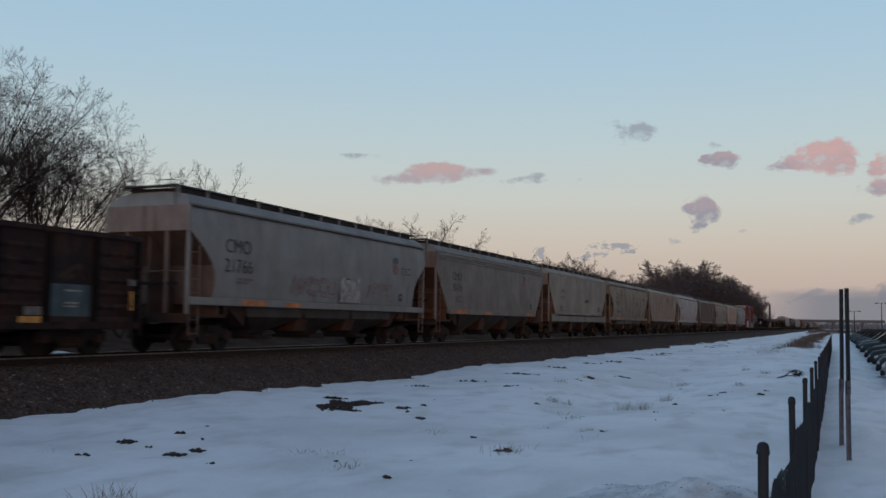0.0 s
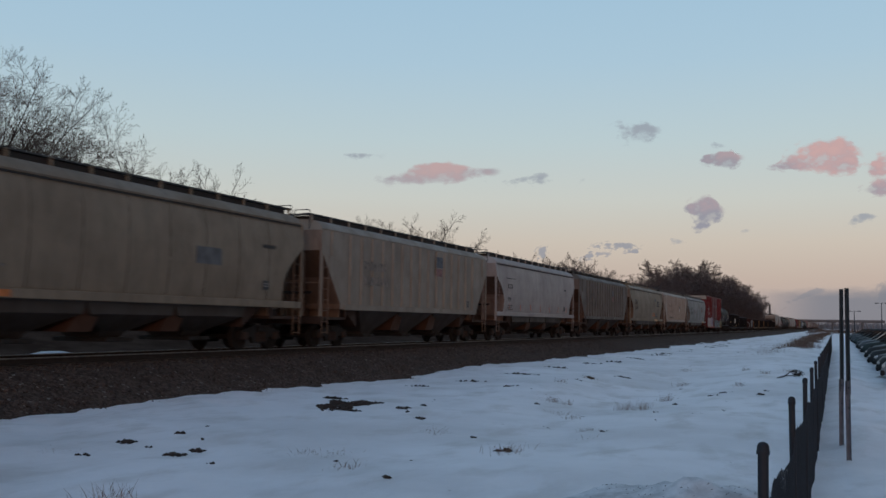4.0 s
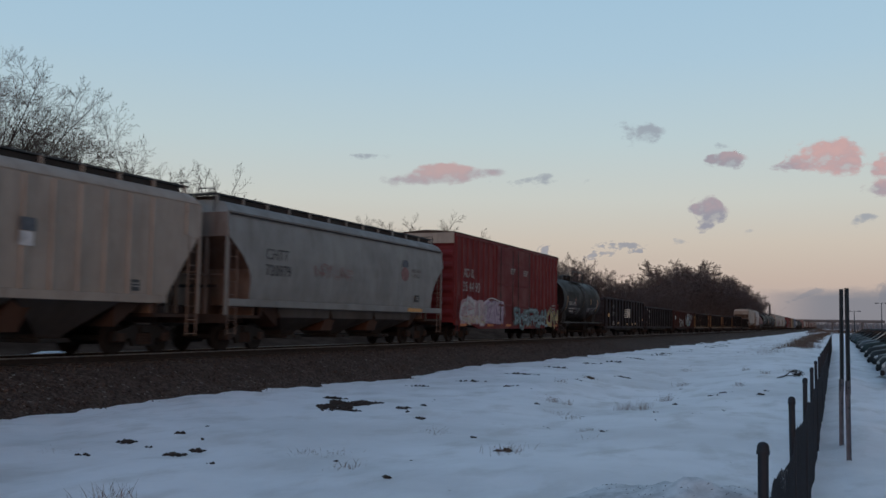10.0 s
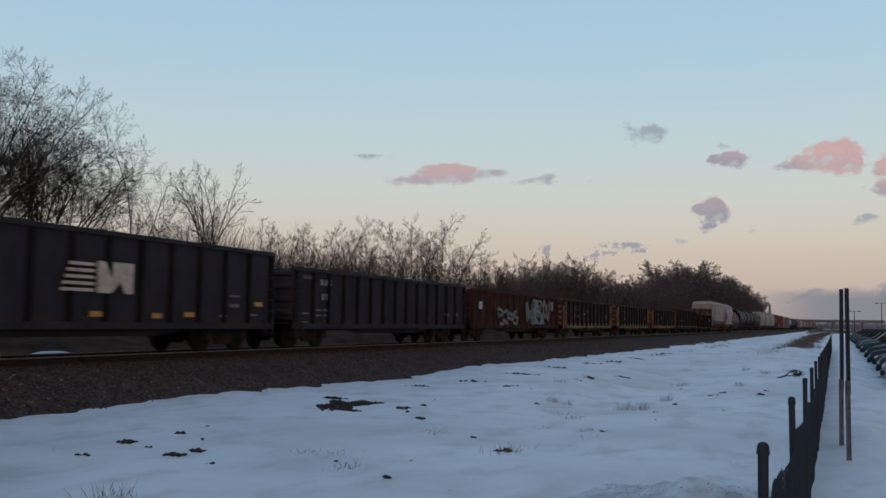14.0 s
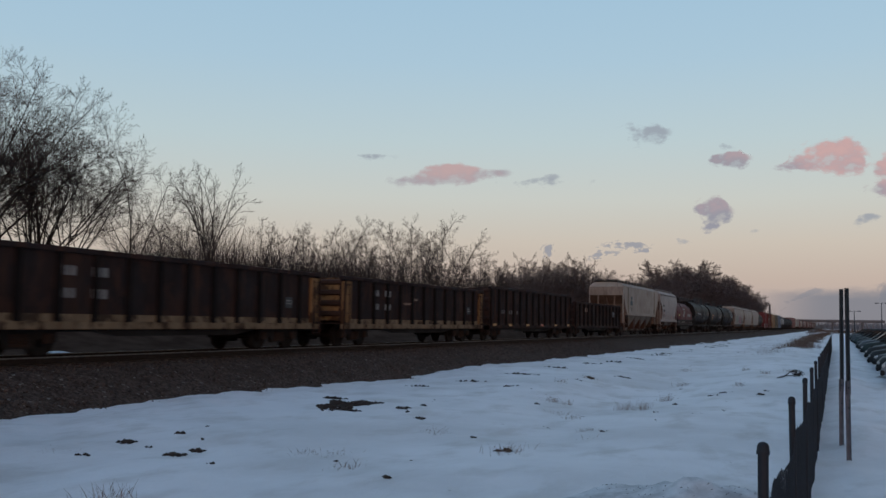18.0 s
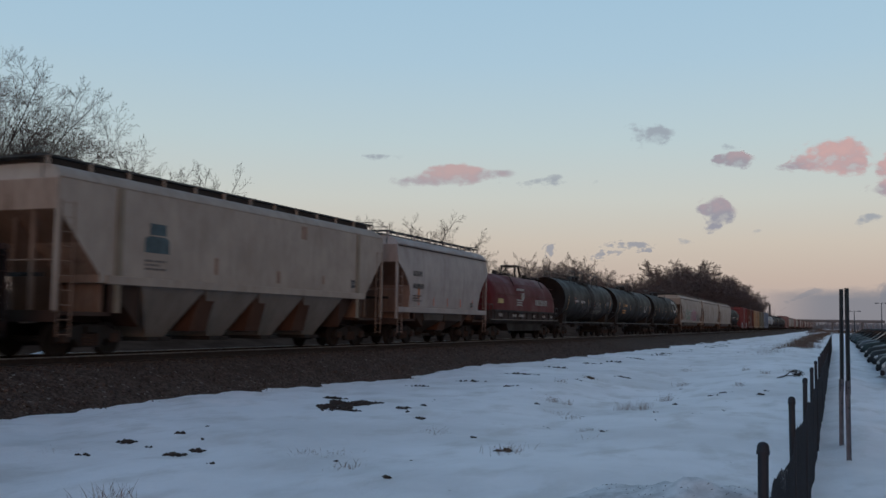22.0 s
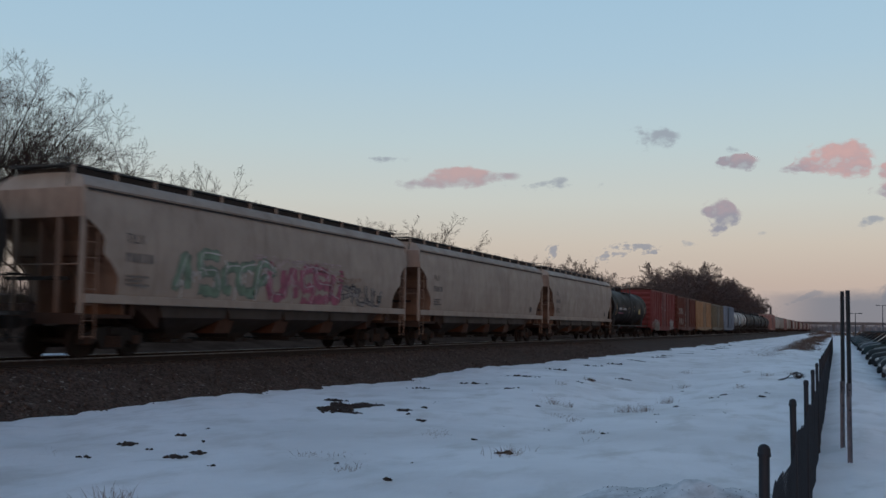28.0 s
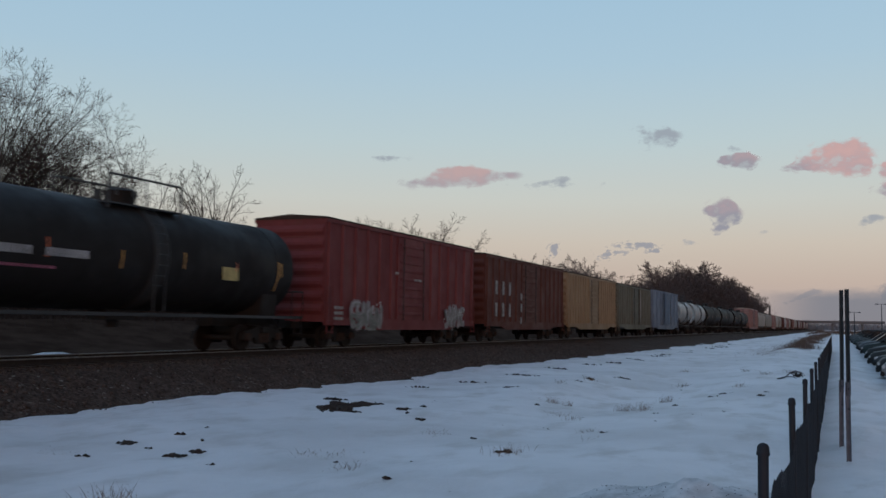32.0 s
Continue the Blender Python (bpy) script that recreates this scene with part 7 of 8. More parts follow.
def snow_heap(x, y, radius, hgt):
    """A shovelled heap of dirty snow in front of the fence."""
    g = Geo()
    nr, na = 34, 72
    for i in range(nr + 1):
        q = i / nr
        for k in range(na):
            a = 2 * math.pi * k / na
            px, py = x + radius * q * math.cos(a), y + radius * 1.15 * q * math.sin(a)
            top = hgt * 1.12 * max(0, 1.007 - math.sqrt(q * q + 0.015)) * (1 + 0.2 * ridge(px, py, 2.1, 5)) + (1 - q) ** 0.5 * (0.07 * ridge(px, py, 3.7, 6) + 0.03 * ridge(px, py, 9.0, 7))
            g.v.append((px, py, ground_z(px, py) - 0.03 + top))
    for i in range(nr):
        for k in range(na):
            g.f.append((i * na + k, i * na + (k + 1) % na, (i + 1) * na + (k + 1) % na, (i + 1) * na + k))
    me = bpy.data.meshes.new("snowbank")
    me.from_pydata(g.v, [], g.f)
    me.materials.append(HEAP)
    me.shade_smooth()
    tagged(new("snowbank", me), "rough heap of dirty shovelled snow by the fence", "snow heap")
    r = random.Random(4)
    g = Geo()
    for _ in range(420):
        v = Vector(me.vertices[r.randrange(na * 4, len(me.vertices) - na * 4)].co)
        s = r.uniform(0.003, 0.009)
        o = len(g.v)
        for d in ((1, 0, 0), (-1, 0, 0), (0, 1, 0), (0, -1, 0), (0, 0, 0.6), (0, 0, -1)):
            g.v.append(tuple(v + Vector(d) * s * r.uniform(0.5, 2.0)))
        for i, j in ((0, 2), (2, 1), (1, 3), (3, 0)):
            g.face(o + i, o + j, o + 4)
            g.face(o + j, o + i, o + 5)
    gm = bpy.data.meshes.new("grit")
    gm.from_pydata(g.v, [], g.f)
    gm.materials.append(DIRT)
    tagged(new("grit", gm), "dark grit scattered on the dirty snow heap", "grit", kind="stuff")


snow_heap(-1.3, 9.3, 2.0, 0.58)

# ---- the chain-link fence and the two sign posts ----
FX = -0.30
fence = thing("chain_link_fence", pose(0, 0, 0), "black vinyl-coated chain-link fence sagging between its posts", "fence")
g = Geo()
g.tube((0, 0, -1.3), (0, 0, 0.46), 0.0235, 14)
g.loft([[(q * math.cos(k * 0.4488), q * math.sin(k * 0.4488), z) for k in range(14)] for z, q in ((0.45, 0.0285), (0.464, 0.029), (0.467, 0.0265), (0.486, 0.026), (0.499, 0.018), (0.504, 0.006))])
POST = g.mesh("post", FENCE, 40)
FENCE_POSTS = [1.25 + 3.1 * k for k in range(30)]
for k, y in enumerate(FENCE_POSTS):
    part("post", POST, parent=fence, at=pose(FX, y, -0.012 * max(0, k - 1) * (k < 12) - 0.13 * (k >= 12), 0.4 * math.sin(k * 5.1), 0.5 * math.sin(k * 2.3), 0))


def fabric_top(y):
    k = (y - 1.25) / 3.1
    return 0.25 - 0.05 * math.sin(math.pi * (k % 1)) - 0.02 * math.sin(y * 2.1) - 0.02 * min(12, k)


def fabric(y0, y1, cell=0.06):
    g = Geo()
    z0, r = -1.08, 0.0038 if cell < 0.08 else 0.012
    rows = int(1.5 / (cell / 2))
    n = int(round((y1 - y0) / cell))

    def p(i, j):
        y = y0 + (y1 - y0) * i / n
        z = z0 + j * cell / 2
        return (FX + 0.006 + 0.006 * math.sin(y * 3 + z * 2) + 0.03 * math.sin(y * 2.03) * max(0, z + 0.3), y, z)
    for i in range(n):
        for j in range(rows):
            a, b = (p(i, j), p(i + 1, j + 1)) if (i + j) % 2 == 0 else (p(i + 1, j), p(i, j + 1))
            if max(a[2], b[2]) <= fabric_top((a[1] + b[1]) / 2):
                a, b = Vector(a), Vector(b)
                d = (b - a).normalized()
                u = Vector((1, 0, 0))
                w = d.cross(u)
                o = len(g.v)
                for q in (a, b):
                    for t in (0, 2.094, 4.189):
                        g.v.append(tuple(q + u * (r * math.cos(t)) + w * (r * math.sin(t))))
                for t in range(3):
                    g.f.append((o + t, o + (t + 1) % 3, o + 3 + (t + 1) % 3, o + 3 + t))
    me = bpy.data.meshes.new("mesh_fabric")
    me.from_pydata(g.v, [], g.f)
    me.materials.append(FENCE)
    part("mesh_fabric", me, parent=fence)


for k in range(13):
    fabric(FENCE_POSTS[k], FENCE_POSTS[k + 1], 0.05 if k < 5 else 0.1)
for k in range(13, 29):
    g = Geo()
    for j in range(12):
        z = -1.0 + 0.1 * j
        g.box(FX - 0.004, FX + 0.004, FENCE_POSTS[k], FENCE_POSTS[k + 1], z, z + 0.055)
    part("mesh_fabric", g, FENCE, fence)


def channel_post(x, y, top, low, lean):
    t = thing("sign_post", pose(x, y, 0, 0, lean, 0), "bare steel channel sign post in a pinkish rusty sleeve", "sign post", "sign posts behind the fence")
    g = Geo()
    prof = [(0.78 * a, b) for a, b in ((-0.04, -0.02), (-0.03, -0.02), (-0.02, 0.02), (0.02, 0.02), (0.03, -0.02), (0.04, -0.02), (0.04, -0.014), (0.034, -0.012), (0.024, 0.028), (-0.024, 0.028), (-0.034, -0.012), (-0.04, -0.014))]
    g.loft([[(a, b, z) for a, b in prof] for z in (low - 0.2, top)])
    part("upper_channel", g, POST_STEEL, t)
    g = Geo()
    g.loft([[(a * 1.15 - 0.012, b * 1.1 - 0.02, z) for a, b in prof] for z in (-1.4, low)])
    part("lower_sleeve", g, POST_LOW, t)
    for z in (low - 0.1, low - 0.4):
        g = Geo()
        g.tube((0, -0.06, z), (0, 0.05, z), 0.012, 6)
        part("bolt", g, POST_STEEL, t)


channel_post(0.09, 17.0, 1.65, 0.16, 0.5)
channel_post(0.175, 15.6, 1.61, 0.2, -0.1)


# ---- parked cars beyond the fence ----
def make_car(name, x, y, turn, body, label, tall=False, near=True):
    """A parked car, nose along its own +y: shaped body with arches, glazed cabin, painted roof and pillars."""
    car = thing(name, pose(x, y, ground_z(x, y) + 0.01, 0, 0, turn), label, "car", "parked cars")
    hb, top = (1.05, 1.74) if tall else (0.92, 1.45)
    rows = [(-2.28, 0.42, 0.66, 0.70), (-2.2, 0.30, hb - 0.12, 0.82), (-1.9, 0.26, hb, 0.88), (-1.0, 0.22, hb + 0.02, 0.91), (0.0, 0.22, hb + 0.01, 0.91), (0.95, 0.22, hb - 0.01, 0.90), (1.5, 0.24, hb - 0.1, 0.88), (2.0, 0.28, hb - 0.2, 0.80), (2.22, 0.38, 0.62, 0.66)]
    g = Geo()
    g.loft([[(-w + 0.08, yy, lo), (w - 0.08, yy, lo), (w, yy, lo + 0.14), (w, yy, lo + 0.62 * (hi - lo)), (w - 0.06, yy, hi - 0.04), (w - 0.2, yy, hi), (-w + 0.2, yy, hi), (-w + 0.06, yy, hi - 0.04), (-w, yy, lo + 0.62 * (hi - lo)), (-w, yy, lo + 0.14)] for yy, lo, hi, w in rows])
    part("body", g, body, car, smooth=40)
    back, screen = (-2.1, -1.85) if tall else (-1.85, -1.2)
    cab = [(back, hb - 0.02, 0.80), (screen, top - 0.06, 0.62), (-0.6, top, 0.62), (0.15, top - 0.02, 0.62), (1.1, hb - 0.03, 0.78)]
    g = Geo()
    g.loft([[(-w - 0.06 * (z < hb + 0.1), yy, hb - 0.06), (w + 0.06 * (z < hb + 0.1), yy, hb - 0.06), (w, yy, z), (-w, yy, z)] for yy, z, w in cab])
    part("cabin_glass", g, GLASS_DARK, car)
    g = Geo()
    g.loft([[(-0.64, yy, z), (0.64, yy, z), (0.6, yy, z + 0.045), (-0.6, yy, z + 0.045)] for yy, z in ((screen - 0.04, top - 0.075), (-0.6, top - 0.012), (0.18, top - 0.035))])
    part("roof", g, body, car, smooth=40)
    for s in (-1, 1):
        for a, b in () if not near else (((s * 0.81, 1.12, hb - 0.02), (s * 0.635, 0.16, top - 0.02)), ((s * 0.80, -0.45, hb), (s * 0.64, -0.45, top - 0.01)), ((s * 0.82, back, hb - 0.02), (s * 0.635, screen, top - 0.05))):
            g = Geo()
            g.tube(a, b, 0.04, 6)
            part("pillar", g, body, car)
        for yy in (-1.36, 1.38):
            g = Geo()
            g.tube((s * 0.6, yy, 0.36), (s * 0.915, yy, 0.36), 0.40, 20)
            part("wheel_arch", g, TYRE, car, smooth=40)
            g = Geo()
            g.tube((s * 0.70, yy, 0.32), (s * 0.93, yy, 0.32), 0.32, 20)
            wh = part("wheel", g, TYRE, car, smooth=40)
            g = Geo()
            g.tube((s * 0.925, yy, 0.32), (s * 0.942, yy, 0.32), 0.2, 14)
            part("rim", g, CHROME, wh)
        if not near:
            continue
        g = Geo()
        g.box(*sorted((s * 0.42, s * 0.72)), 2.0, 2.19, 0.56, 0.68, 0.03)
        part("headlight", g, LAMP_CLEAR, car)
        g = Geo()
        g.box(*sorted((s * 0.46, s * 0.78)), -2.26, -2.1, 0.66, 0.8, 0.03)
        part("tail_light", g, LAMP_RED, car)
        g = Geo()
        g.box(*sorted((s * 0.9, s * 1.06)), 0.72, 0.84, hb, hb + 0.13, 0.03)
        part("side_mirror", g, body, car)
    g = Geo()
    g.box(-0.7, 0.7, 2.12, 2.26, 0.3, 0.48, 0.03)
    part("bumper", g, TYRE, car)


CAR_PAINTS = [plain("car_" + n, c0, 0.5, 0.0, 0.1, 2) for n, c0 in (("charcoal", (0.016, 0.020, 0.023)), ("silver", (0.06, 0.072, 0.084)), ("green", (0.010, 0.024, 0.026)), ("black", (0.008, 0.010, 0.012)), ("grey", (0.03, 0.037, 0.044)), ("white", (0.18, 0.195, 0.21)))]
CAR_WORDS = ["charcoal", "silver", "dark green", "black", "grey", "white"]
rc = random.Random(21)
for k in range(48):
    y, p, tall = 36.5 + 2.75 * k + 0.2 * math.sin(k * 5), (5, 1, 3, 0, 4, 3, 2, 0, 3, 4, 0, 2, 3)[k % 13], k % 3 != 1
    x = 1.55 + 2.28 + 0.0035 * (y - 44) + rc.uniform(-0.15, 0.2)
    make_car("parked_car", x, y, 86 + rc.uniform(-3, 3), CAR_PAINTS[p], "%s parked %s beyond the fence" % (CAR_WORDS[p], "utility car" if tall else "saloon car"), tall, k < 14)

# a dead branch half buried in the snow
limb = thing("fallen_branch", pose(-1.68, 39.4, -0.95) @ Matrix.Scale(0.68, 4), "forked dead branch lying half buried in snow", "branch")
r = random.Random(9)
for name, pts, q in (("stem", ((-0.55, -1.6, 0.0), (-0.2, -0.5, 0.09), (0.05, 0.2, 0.3), (0.3, 0.5, 0.42)), 0.05), ("side_limb", ((0.05, 0.2, 0.3), (0.35, 0.1, 0.36), (0.6, 0.0, 0.0)), 0.035),
                     ("side_limb", ((0.3, 0.5, 0.42), (0.55, 0.5, 0.3), (0.75, 0.5, 0.0)), 0.03), ("twig", ((-0.2, -0.5, 0.09), (0.2, -0.5, 0.12), (0.45, -0.6, 0.0)), 0.025), ("twig", ((0.1, 0.1, 0.28), (0.2, -0.2, 0.2), (0.35, -0.4, 0.0)), 0.02)):
    g = Geo()
    for i in range(len(pts) - 1):
        g.tube(pts[i], pts[i + 1], q * (1 - 0.25 * i), 6, q * (0.75 - 0.25 * i))
    part(name, g, BARK, limb, smooth=50)
for k in range(16):
    a, e = r.uniform(0, 6.28), r.uniform(0.1, 1.2)
    tip = Vector((0.45 + 0.34 * math.cos(a) * math.cos(e), 0.35 + 0.4 * math.sin(a) * math.cos(e), 0.12 + 0.34 * math.sin(e)))
    g = Geo()
    g.tube((0.42, 0.3, 0.05), tip, 0.03, 5, 0.012)
    g.tube(tip, tip + Vector((r.uniform(-0.12, 0.12), r.uniform(-0.12, 0.12), r.uniform(-0.1, 0.06))), 0.012, 4, 0.006)
    part("root", g, BARK, limb)

# ---- the distance ----
bridge = thing("road_bridge", pose(0, 900, 0), "low concrete road bridge over the railway in the haze", "bridge")
g = Geo()
g.box(-60, 40, -5, 5, 5.6, 6.9)
part("deck", g, CONCRETE, bridge)
g = Geo()
g.box(-60, 40, -5.3, -5.0, 6.2, 8.0)
part("parapet", g, CONCRETE, bridge)
for x in (-46, -30, -2, 22):
    g = Geo()
    g.box(x - 1, x + 1, -3, 3, -3, 5.6, 0.2)
    part("pier", g, CONCRETE, bridge)
stack = thing("chimney_stack", pose(-58, 960, -1), "slim dark industrial chimney on the horizon", "chimney")
g = Geo()
g.tube((0, 0, 0), (0, 0, 23), 1.3, 14, 0.9)
part("shaft", g, CONCRETE, stack)
g = Geo()
g.tube((0, 0, 22.4), (0, 0, 23.2), 1.15, 14)
part("cap", g, CONCRETE, stack)


def light_pole(x, y, hgt):
    t = thing("street_lamp", pose(x, y, ground_z(x, y)), "tall lamp standard over the car park", "street lamp", "car park lamps")
    g = Geo()
    g.tube((0, 0, -0.2), (0, 0, hgt), 0.14, 8, 0.08)
    part("mast", g, POST_STEEL, t)
    g = Geo()
    g.tube((-1.1, 0, hgt), (1.1, 0, hgt), 0.05, 6)
    part("arm", g, POST_STEEL, t)
    for s in (-1, 1):
        g = Geo()
        g.box(s * 1.2 - 0.4, s * 1.2 + 0.4, -0.2, 0.2, hgt - 0.1, hgt + 0.12, 0.04)
        part("lamp_head", g, POST_STEEL, t)


light_pole(4.6, 262, 6.2)
light_pole(11.2, 268, 8.4)
light_pole(24, 330, 9.5)
shed = thing("warehouse", pose(70, 620, -1), "long low brown warehouse beyond the car park", "building")
g = Geo()
g.box(-30, 260, 0, 40, 0, 6.0)
part("wall", g, CONCRETE, shed)
g = Geo()
g.box(-31, 261, -1, 41, 6.0, 6.6)
part("roof", g, PAINT["dark_primer"], shed)
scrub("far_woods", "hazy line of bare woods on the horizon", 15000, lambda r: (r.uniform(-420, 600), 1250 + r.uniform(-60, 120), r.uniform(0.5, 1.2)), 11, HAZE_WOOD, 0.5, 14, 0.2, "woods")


# ---- clouds, far behind everything ----
def sky_ray(px, py):
    """A way into the sky by its turn and rise from the camera, given as steps of the view's own grid."""
    return (view().to_3x3() @ Vector(((px - 784) / 1660, (441 - py) / 1660, -1))).normalized()


def sky_point(px, py, dist):
    return Vector(EYE) + sky_ray(px, py) * dist


CLOUDS = []


def cloud(puffs, mat, label, drift=(40, 3), dist=3000, step=4.0):
    """A veil of cloud that thickens where its puffs lie: (px, py, half width, half height, weight, warmth)."""
    x0, x1 = min(p[0] - 2.9 * p[2] for p in puffs), max(p[0] + 2.9 * p[2] for p in puffs)
    y0, y1 = min(p[1] - 2.9 * p[3] for p in puffs), max(p[1] + 2.9 * p[3] for p in puffs)
    nx, ny = int((x1 - x0) / step) + 3, int((y1 - y0) / step) + 3
    mid = ((x0 + x1) / 2, (y0 + y1) / 2)
    p0, p1 = sky_point(*mid, dist), sky_point(mid[0] + drift[0], mid[1] + drift[1], dist)
    turn = math.degrees(math.atan2(p0.y, p0.x)) - 90
    m = pose(*p0, 0, 0, turn)
    inv, face = m.inverted(), m.to_3x3() @ Vector((0, 1, 0))
    g, thick, warm = Geo(), [], []
    for j in range(ny + 1):
        for i in range(nx + 1):
            px, py = x0 + (x1 - x0) * i / nx, y0 + (y1 - y0) * j / ny
            total, tint = 0.0, 0.0
            for a, b, rx, ry, w, hue in puffs:
                e = w * math.exp(-((px - a) / rx / 1.2) ** 2 - ((py - b) / ry / 1.2) ** 2)
                total += e
                tint += e * hue
            rim = min(1, 6 * min(i / nx, 1 - i / nx), 6 * min(j / ny, 1 - j / ny))
            d = sky_ray(px, py)
            hit = Vector(EYE) + d * ((p0 - Vector(EYE)).dot(face) / d.dot(face))
            v = inv @ hit
            v.y -= 30 * min(1, total)
            g.v.append(tuple(v))
            thick.append(min(1.35, total) * rim)
            warm.append(tint / max(total, 1e-6))
    for j in range(ny):
        for i in range(nx):
            a = j * (nx + 1) + i
            g.f.append((a, a + 1, a + nx + 2, a + nx + 1))
    me = bpy.data.meshes.new("cloud")
    me.from_pydata(g.v, [], g.f)
    me.materials.append(mat)
    me.attributes.new("thickness", "FLOAT", "POINT").data.foreach_set("value", thick)
    me.attributes.new("warmth", "FLOAT", "POINT").data.foreach_set("value", warm)
    me.shade_smooth()
    CLOUDS.append((thing("cloud", m, label, "cloud", "evening clouds", me), p0, p1, turn))


cloud([(752, 298, 30, 12, 0.9, 1.0), (795, 303, 34, 12, 0.8, 0.9), (735, 312, 40, 12, 0.8, 0.7), (790, 319, 46, 9, 0.8, 0.35), (725, 322, 38, 8, 0.5, 0.1), (672, 319, 28, 9, 0.6, 0.0), (838, 307, 28, 7, 0.65, 0.2), (866, 304, 18, 6, 0.55, 0.0), (768, 309, 46, 13, 0.7, 0.9)],
      CLOUD_PINK, "small flat cloud lit pink from above, with mauve wings", (46, 5))
cloud([(920, 321, 26, 6, 0.5, 0), (950, 317, 22, 8, 0.5, 0.1), (965, 323, 16, 6, 0.4, 0), (955, 307, 12, 5, 0.35, 0.2), (878, 322, 20, 6, 0.5, 0)], CLOUD_WISP, "thin blue-grey wisp of cloud", (44, 5))
cloud([(1115, 222, 32, 8, 0.6, 0), (1092, 232, 14, 9, 0.55, 0), (1132, 240, 22, 10, 0.7, 0), (1120, 250, 30, 7, 0.6, 0), (1142, 232, 14, 9, 0.5, 0)], CLOUD_WISP, "thin blue-grey ragged cloud", (44, 8))
cloud([(1280, 279, 22, 12, 1.0, 0.8), (1262, 288, 26, 11, 0.9, 0.4), (1287, 293, 17, 11, 0.9, 0.2), (1246, 285, 13, 8, 0.7, 0.2)], CLOUD_MAUVE, "small mauve evening cloud fragment", (34, 0))
cloud([(1254, 254, 13, 5, 0.6, 0), (1274, 261, 18, 4, 0.4, 0)], CLOUD_WISP, "grey cap above a small cloud", (34, 5), 3010)
cloud([(1462, 262, 34, 15, 1.0, 1.0), (1432, 268, 26, 13, 0.9, 0.95), (1485, 268, 22, 18, 0.9, 0.8), (1430, 290, 36, 11, 0.9, 0.95), (1478, 290, 30, 15, 0.9, 0.6), (1475, 307, 34, 9, 0.7, 0.75), (1398, 292, 30, 9, 0.8, 0.3), (1385, 299, 32, 5, 0.7, 0.0), (1392, 276, 12, 8, 0.6, 0.7), (1506, 292, 16, 16, 0.6, 0.7), (1352, 299, 16, 4, 0.4, 0.1), (1512, 250, 14, 8, 0.3, 0.0)],
      CLOUD_ROSE, "large billowing cloud lit rose pink with a mauve foot", (28, 0))
cloud([(1556, 296, 24, 17, 1.1, 0.9), (1590, 290, 34, 18, 1.0, 0.9), (1546, 306, 16, 8, 0.7, 0.4), (1568, 334, 28, 12, 1.0, 0.45), (1543, 340, 28, 9, 0.85, 0.15), (1600, 330, 34, 14, 0.8, 0.5), (1515, 340, 22, 6, 0.2, 0.1)], CLOUD_ROSE, "rose cloud in two layers with mauve bases", (22, 0))
cloud([(1246, 358, 17, 13, 1.0, 0.8), (1230, 368, 20, 12, 1.0, 0.6), (1253, 374, 17, 15, 1.0, 0.25), (1211, 372, 13, 6, 0.8, 0.3), (1240, 388, 20, 9, 0.85, 0.0), (1266, 386, 8, 8, 0.7, 0.0), (1240, 400, 14, 7, 0.95, 0.0), (1228, 412, 9, 7, 1.0, 0.0)], CLOUD_MAUVE, "puffy mauve cloud with trailing wisps", (38, 2))
cloud([(1185, 424, 10, 4, 0.5, 0.2), (1200, 430, 12, 4, 0.5, 0.0)], CLOUD_WISP, "tiny slanting grey wisp of cloud", (25, 0), step=2.5)
cloud([(1314, 409, 11, 4, 0.4, 0.1)], CLOUD_WISP, "tiny grey wisp of cloud", (38, 0), step=2.5)
cloud([(1525, 382, 16, 6, 0.6, 0.15), (1512, 391, 12, 7, 0.5, 0.0), (1540, 387, 14, 5, 0.4, 0.0), (1520, 396, 22, 5, 0.3, 0.0)], CLOUD_WISP, "thin grey-mauve cloud near the horizon", (20, 0))
cloud([(632, 277, 26, 5, 0.6, 0), (604, 275, 18, 4, 0.55, 0)], CLOUD_WISP, "faint grey streak of cloud", (56, 3))
cloud([(1026, 318, 8, 7, 0.26, 0)], CLOUD_WISP, "faint grey wisp of cloud", (42, 5), step=2.5)
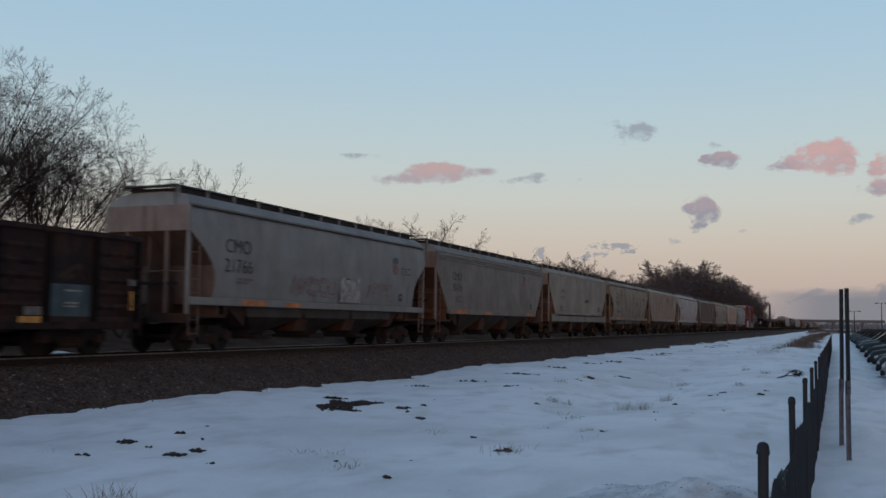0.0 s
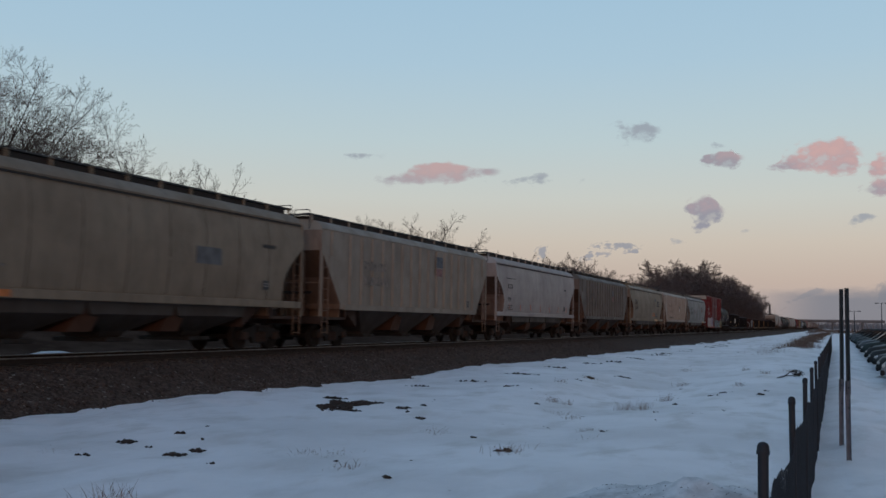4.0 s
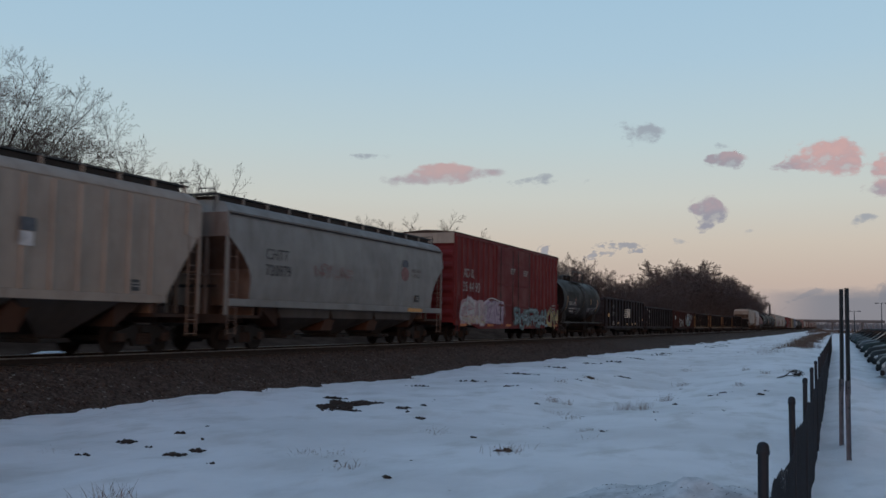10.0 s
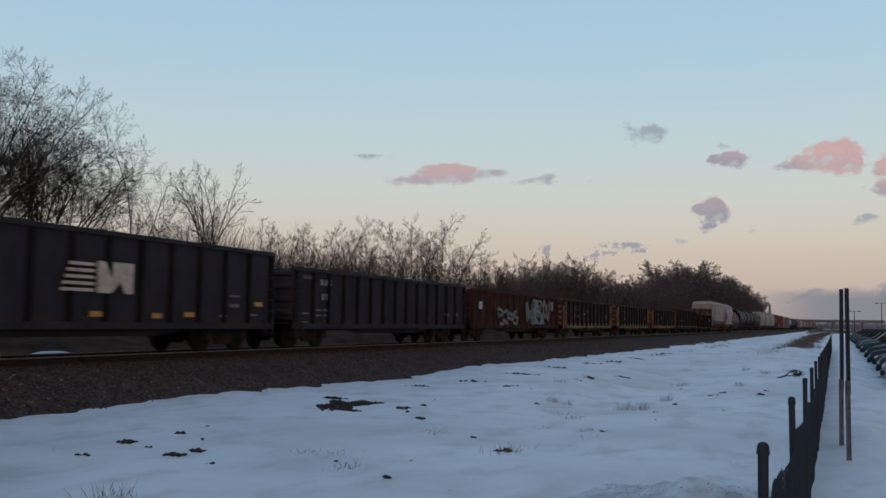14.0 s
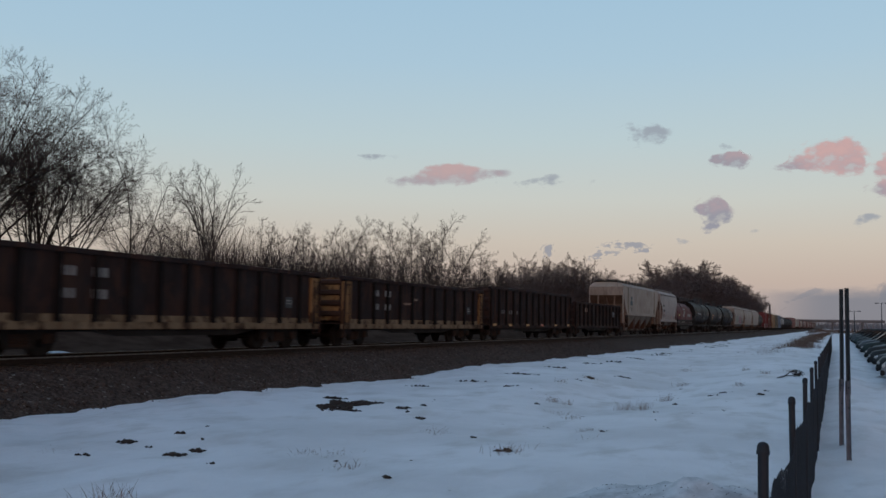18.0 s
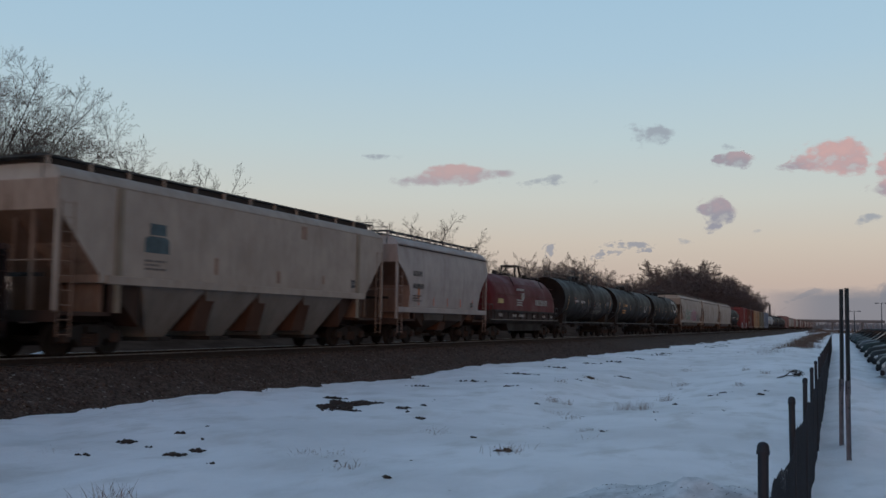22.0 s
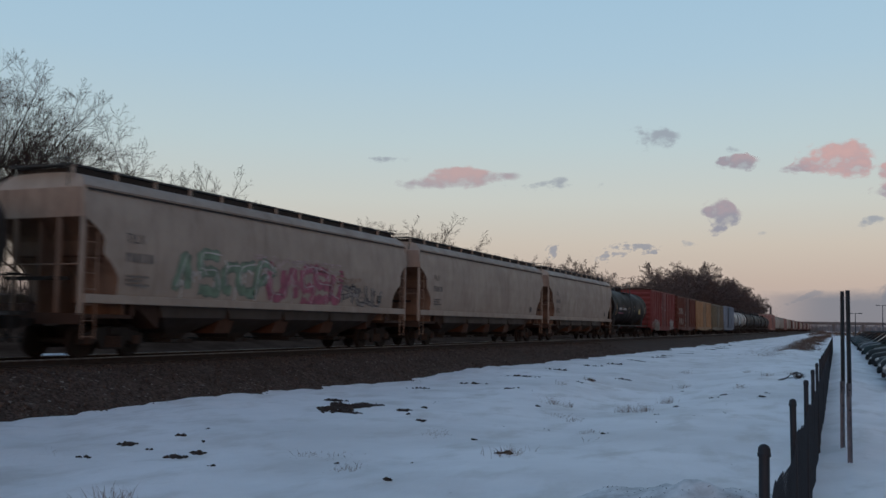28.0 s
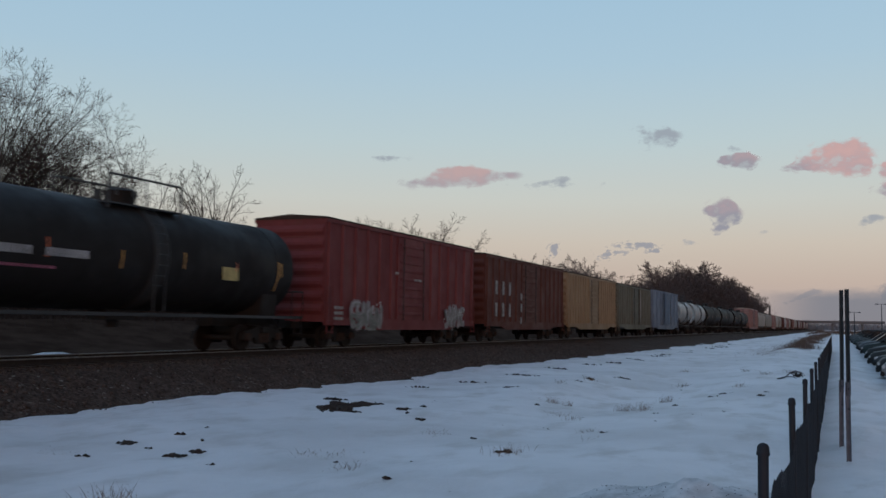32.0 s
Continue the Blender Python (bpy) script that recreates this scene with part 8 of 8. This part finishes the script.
for pf, ln in (([(1042, 452, 10, 8, 0.7, 0.2), (1030, 458, 10, 5, 0.5, 0.0), (1066, 452, 12, 5, 0.4, 0.1)], (36, -5)), ([(1064, 438, 16, 6, 0.6, 0.2), (1088, 434, 18, 5, 0.5, 0.2), (1106, 440, 14, 7, 0.6, 0.0), (1120, 447, 10, 4, 0.45, 0.0), (1092, 448, 18, 4, 0.35, 0.0)], (42, -3))):
    cloud(pf, CLOUD_STEAM, "ragged grey steam puff over the trees", ln, step=2.5)
cloud([(956, 446, 8, 6, 0.8, 0.2), (954, 458, 6, 10, 0.7, 0.0), (962, 440, 5, 4, 0.5, 0.3)], CLOUD_STEAM, "narrow steam plume rising behind the trees", (24, -8), step=2.5)
cloud([(1398 + 9 * k, 536 - 4.0 * k, 9 + 0.6 * k, 1.8 + 0.35 * k, 0.5, 0.1 * k) for k in range(7)], CLOUD_SMOKE, "dark smoke trail before the cloud bank", (-6, 0), 3900, 2.5)
cloud([(1566, 512, 12, 12, 0.7, 0.3), (1560, 530, 8, 16, 0.6, 0.0)], CLOUD_SMOKE, "grey steam column on the horizon", (6, 0), 3900, 2.5)


def cloud_bank():
    """A low wall of cloud along the whole right-hand horizon."""
    g, uv, nx, nz = Geo(), [], 40, 10
    for j in range(nz + 1):
        for i in range(nx + 1):
            u, v = i / nx, j / nz
            g.v.append(tuple(sky_point(1290 + 1130 * u, 686 - 189 * v, 4200) - sky_point(1850, 592, 4200)))
            uv.append((u, v))
    for j in range(nz):
        for i in range(nx):
            a = j * (nx + 1) + i
            g.f.append((a, a + 1, a + nx + 2, a + nx + 1))
    me = bpy.data.meshes.new("cloud")
    me.from_pydata(g.v, [], g.f)
    me.materials.append(CLOUD_BANK)
    flat = me.uv_layers.new(name="flat")
    for lp in me.loops:
        flat.data[lp.index].uv = uv[lp.vertex_index]
    thing("cloud", pose(*sky_point(1850, 592, 4200)), "low blue-grey cloud bank along the horizon", "cloud", "evening clouds", me)


cloud_bank()


def motions():
    key_train()
    key_wheels()
    for ob, p0, p1, turn in CLOUDS:
        walk(ob, [(0, pose(*p0, 0, 0, turn)), (16, pose(*((p0 + p1) / 2), 0, 0, turn)), (32, pose(*p1, 0, 0, turn))])


motions()
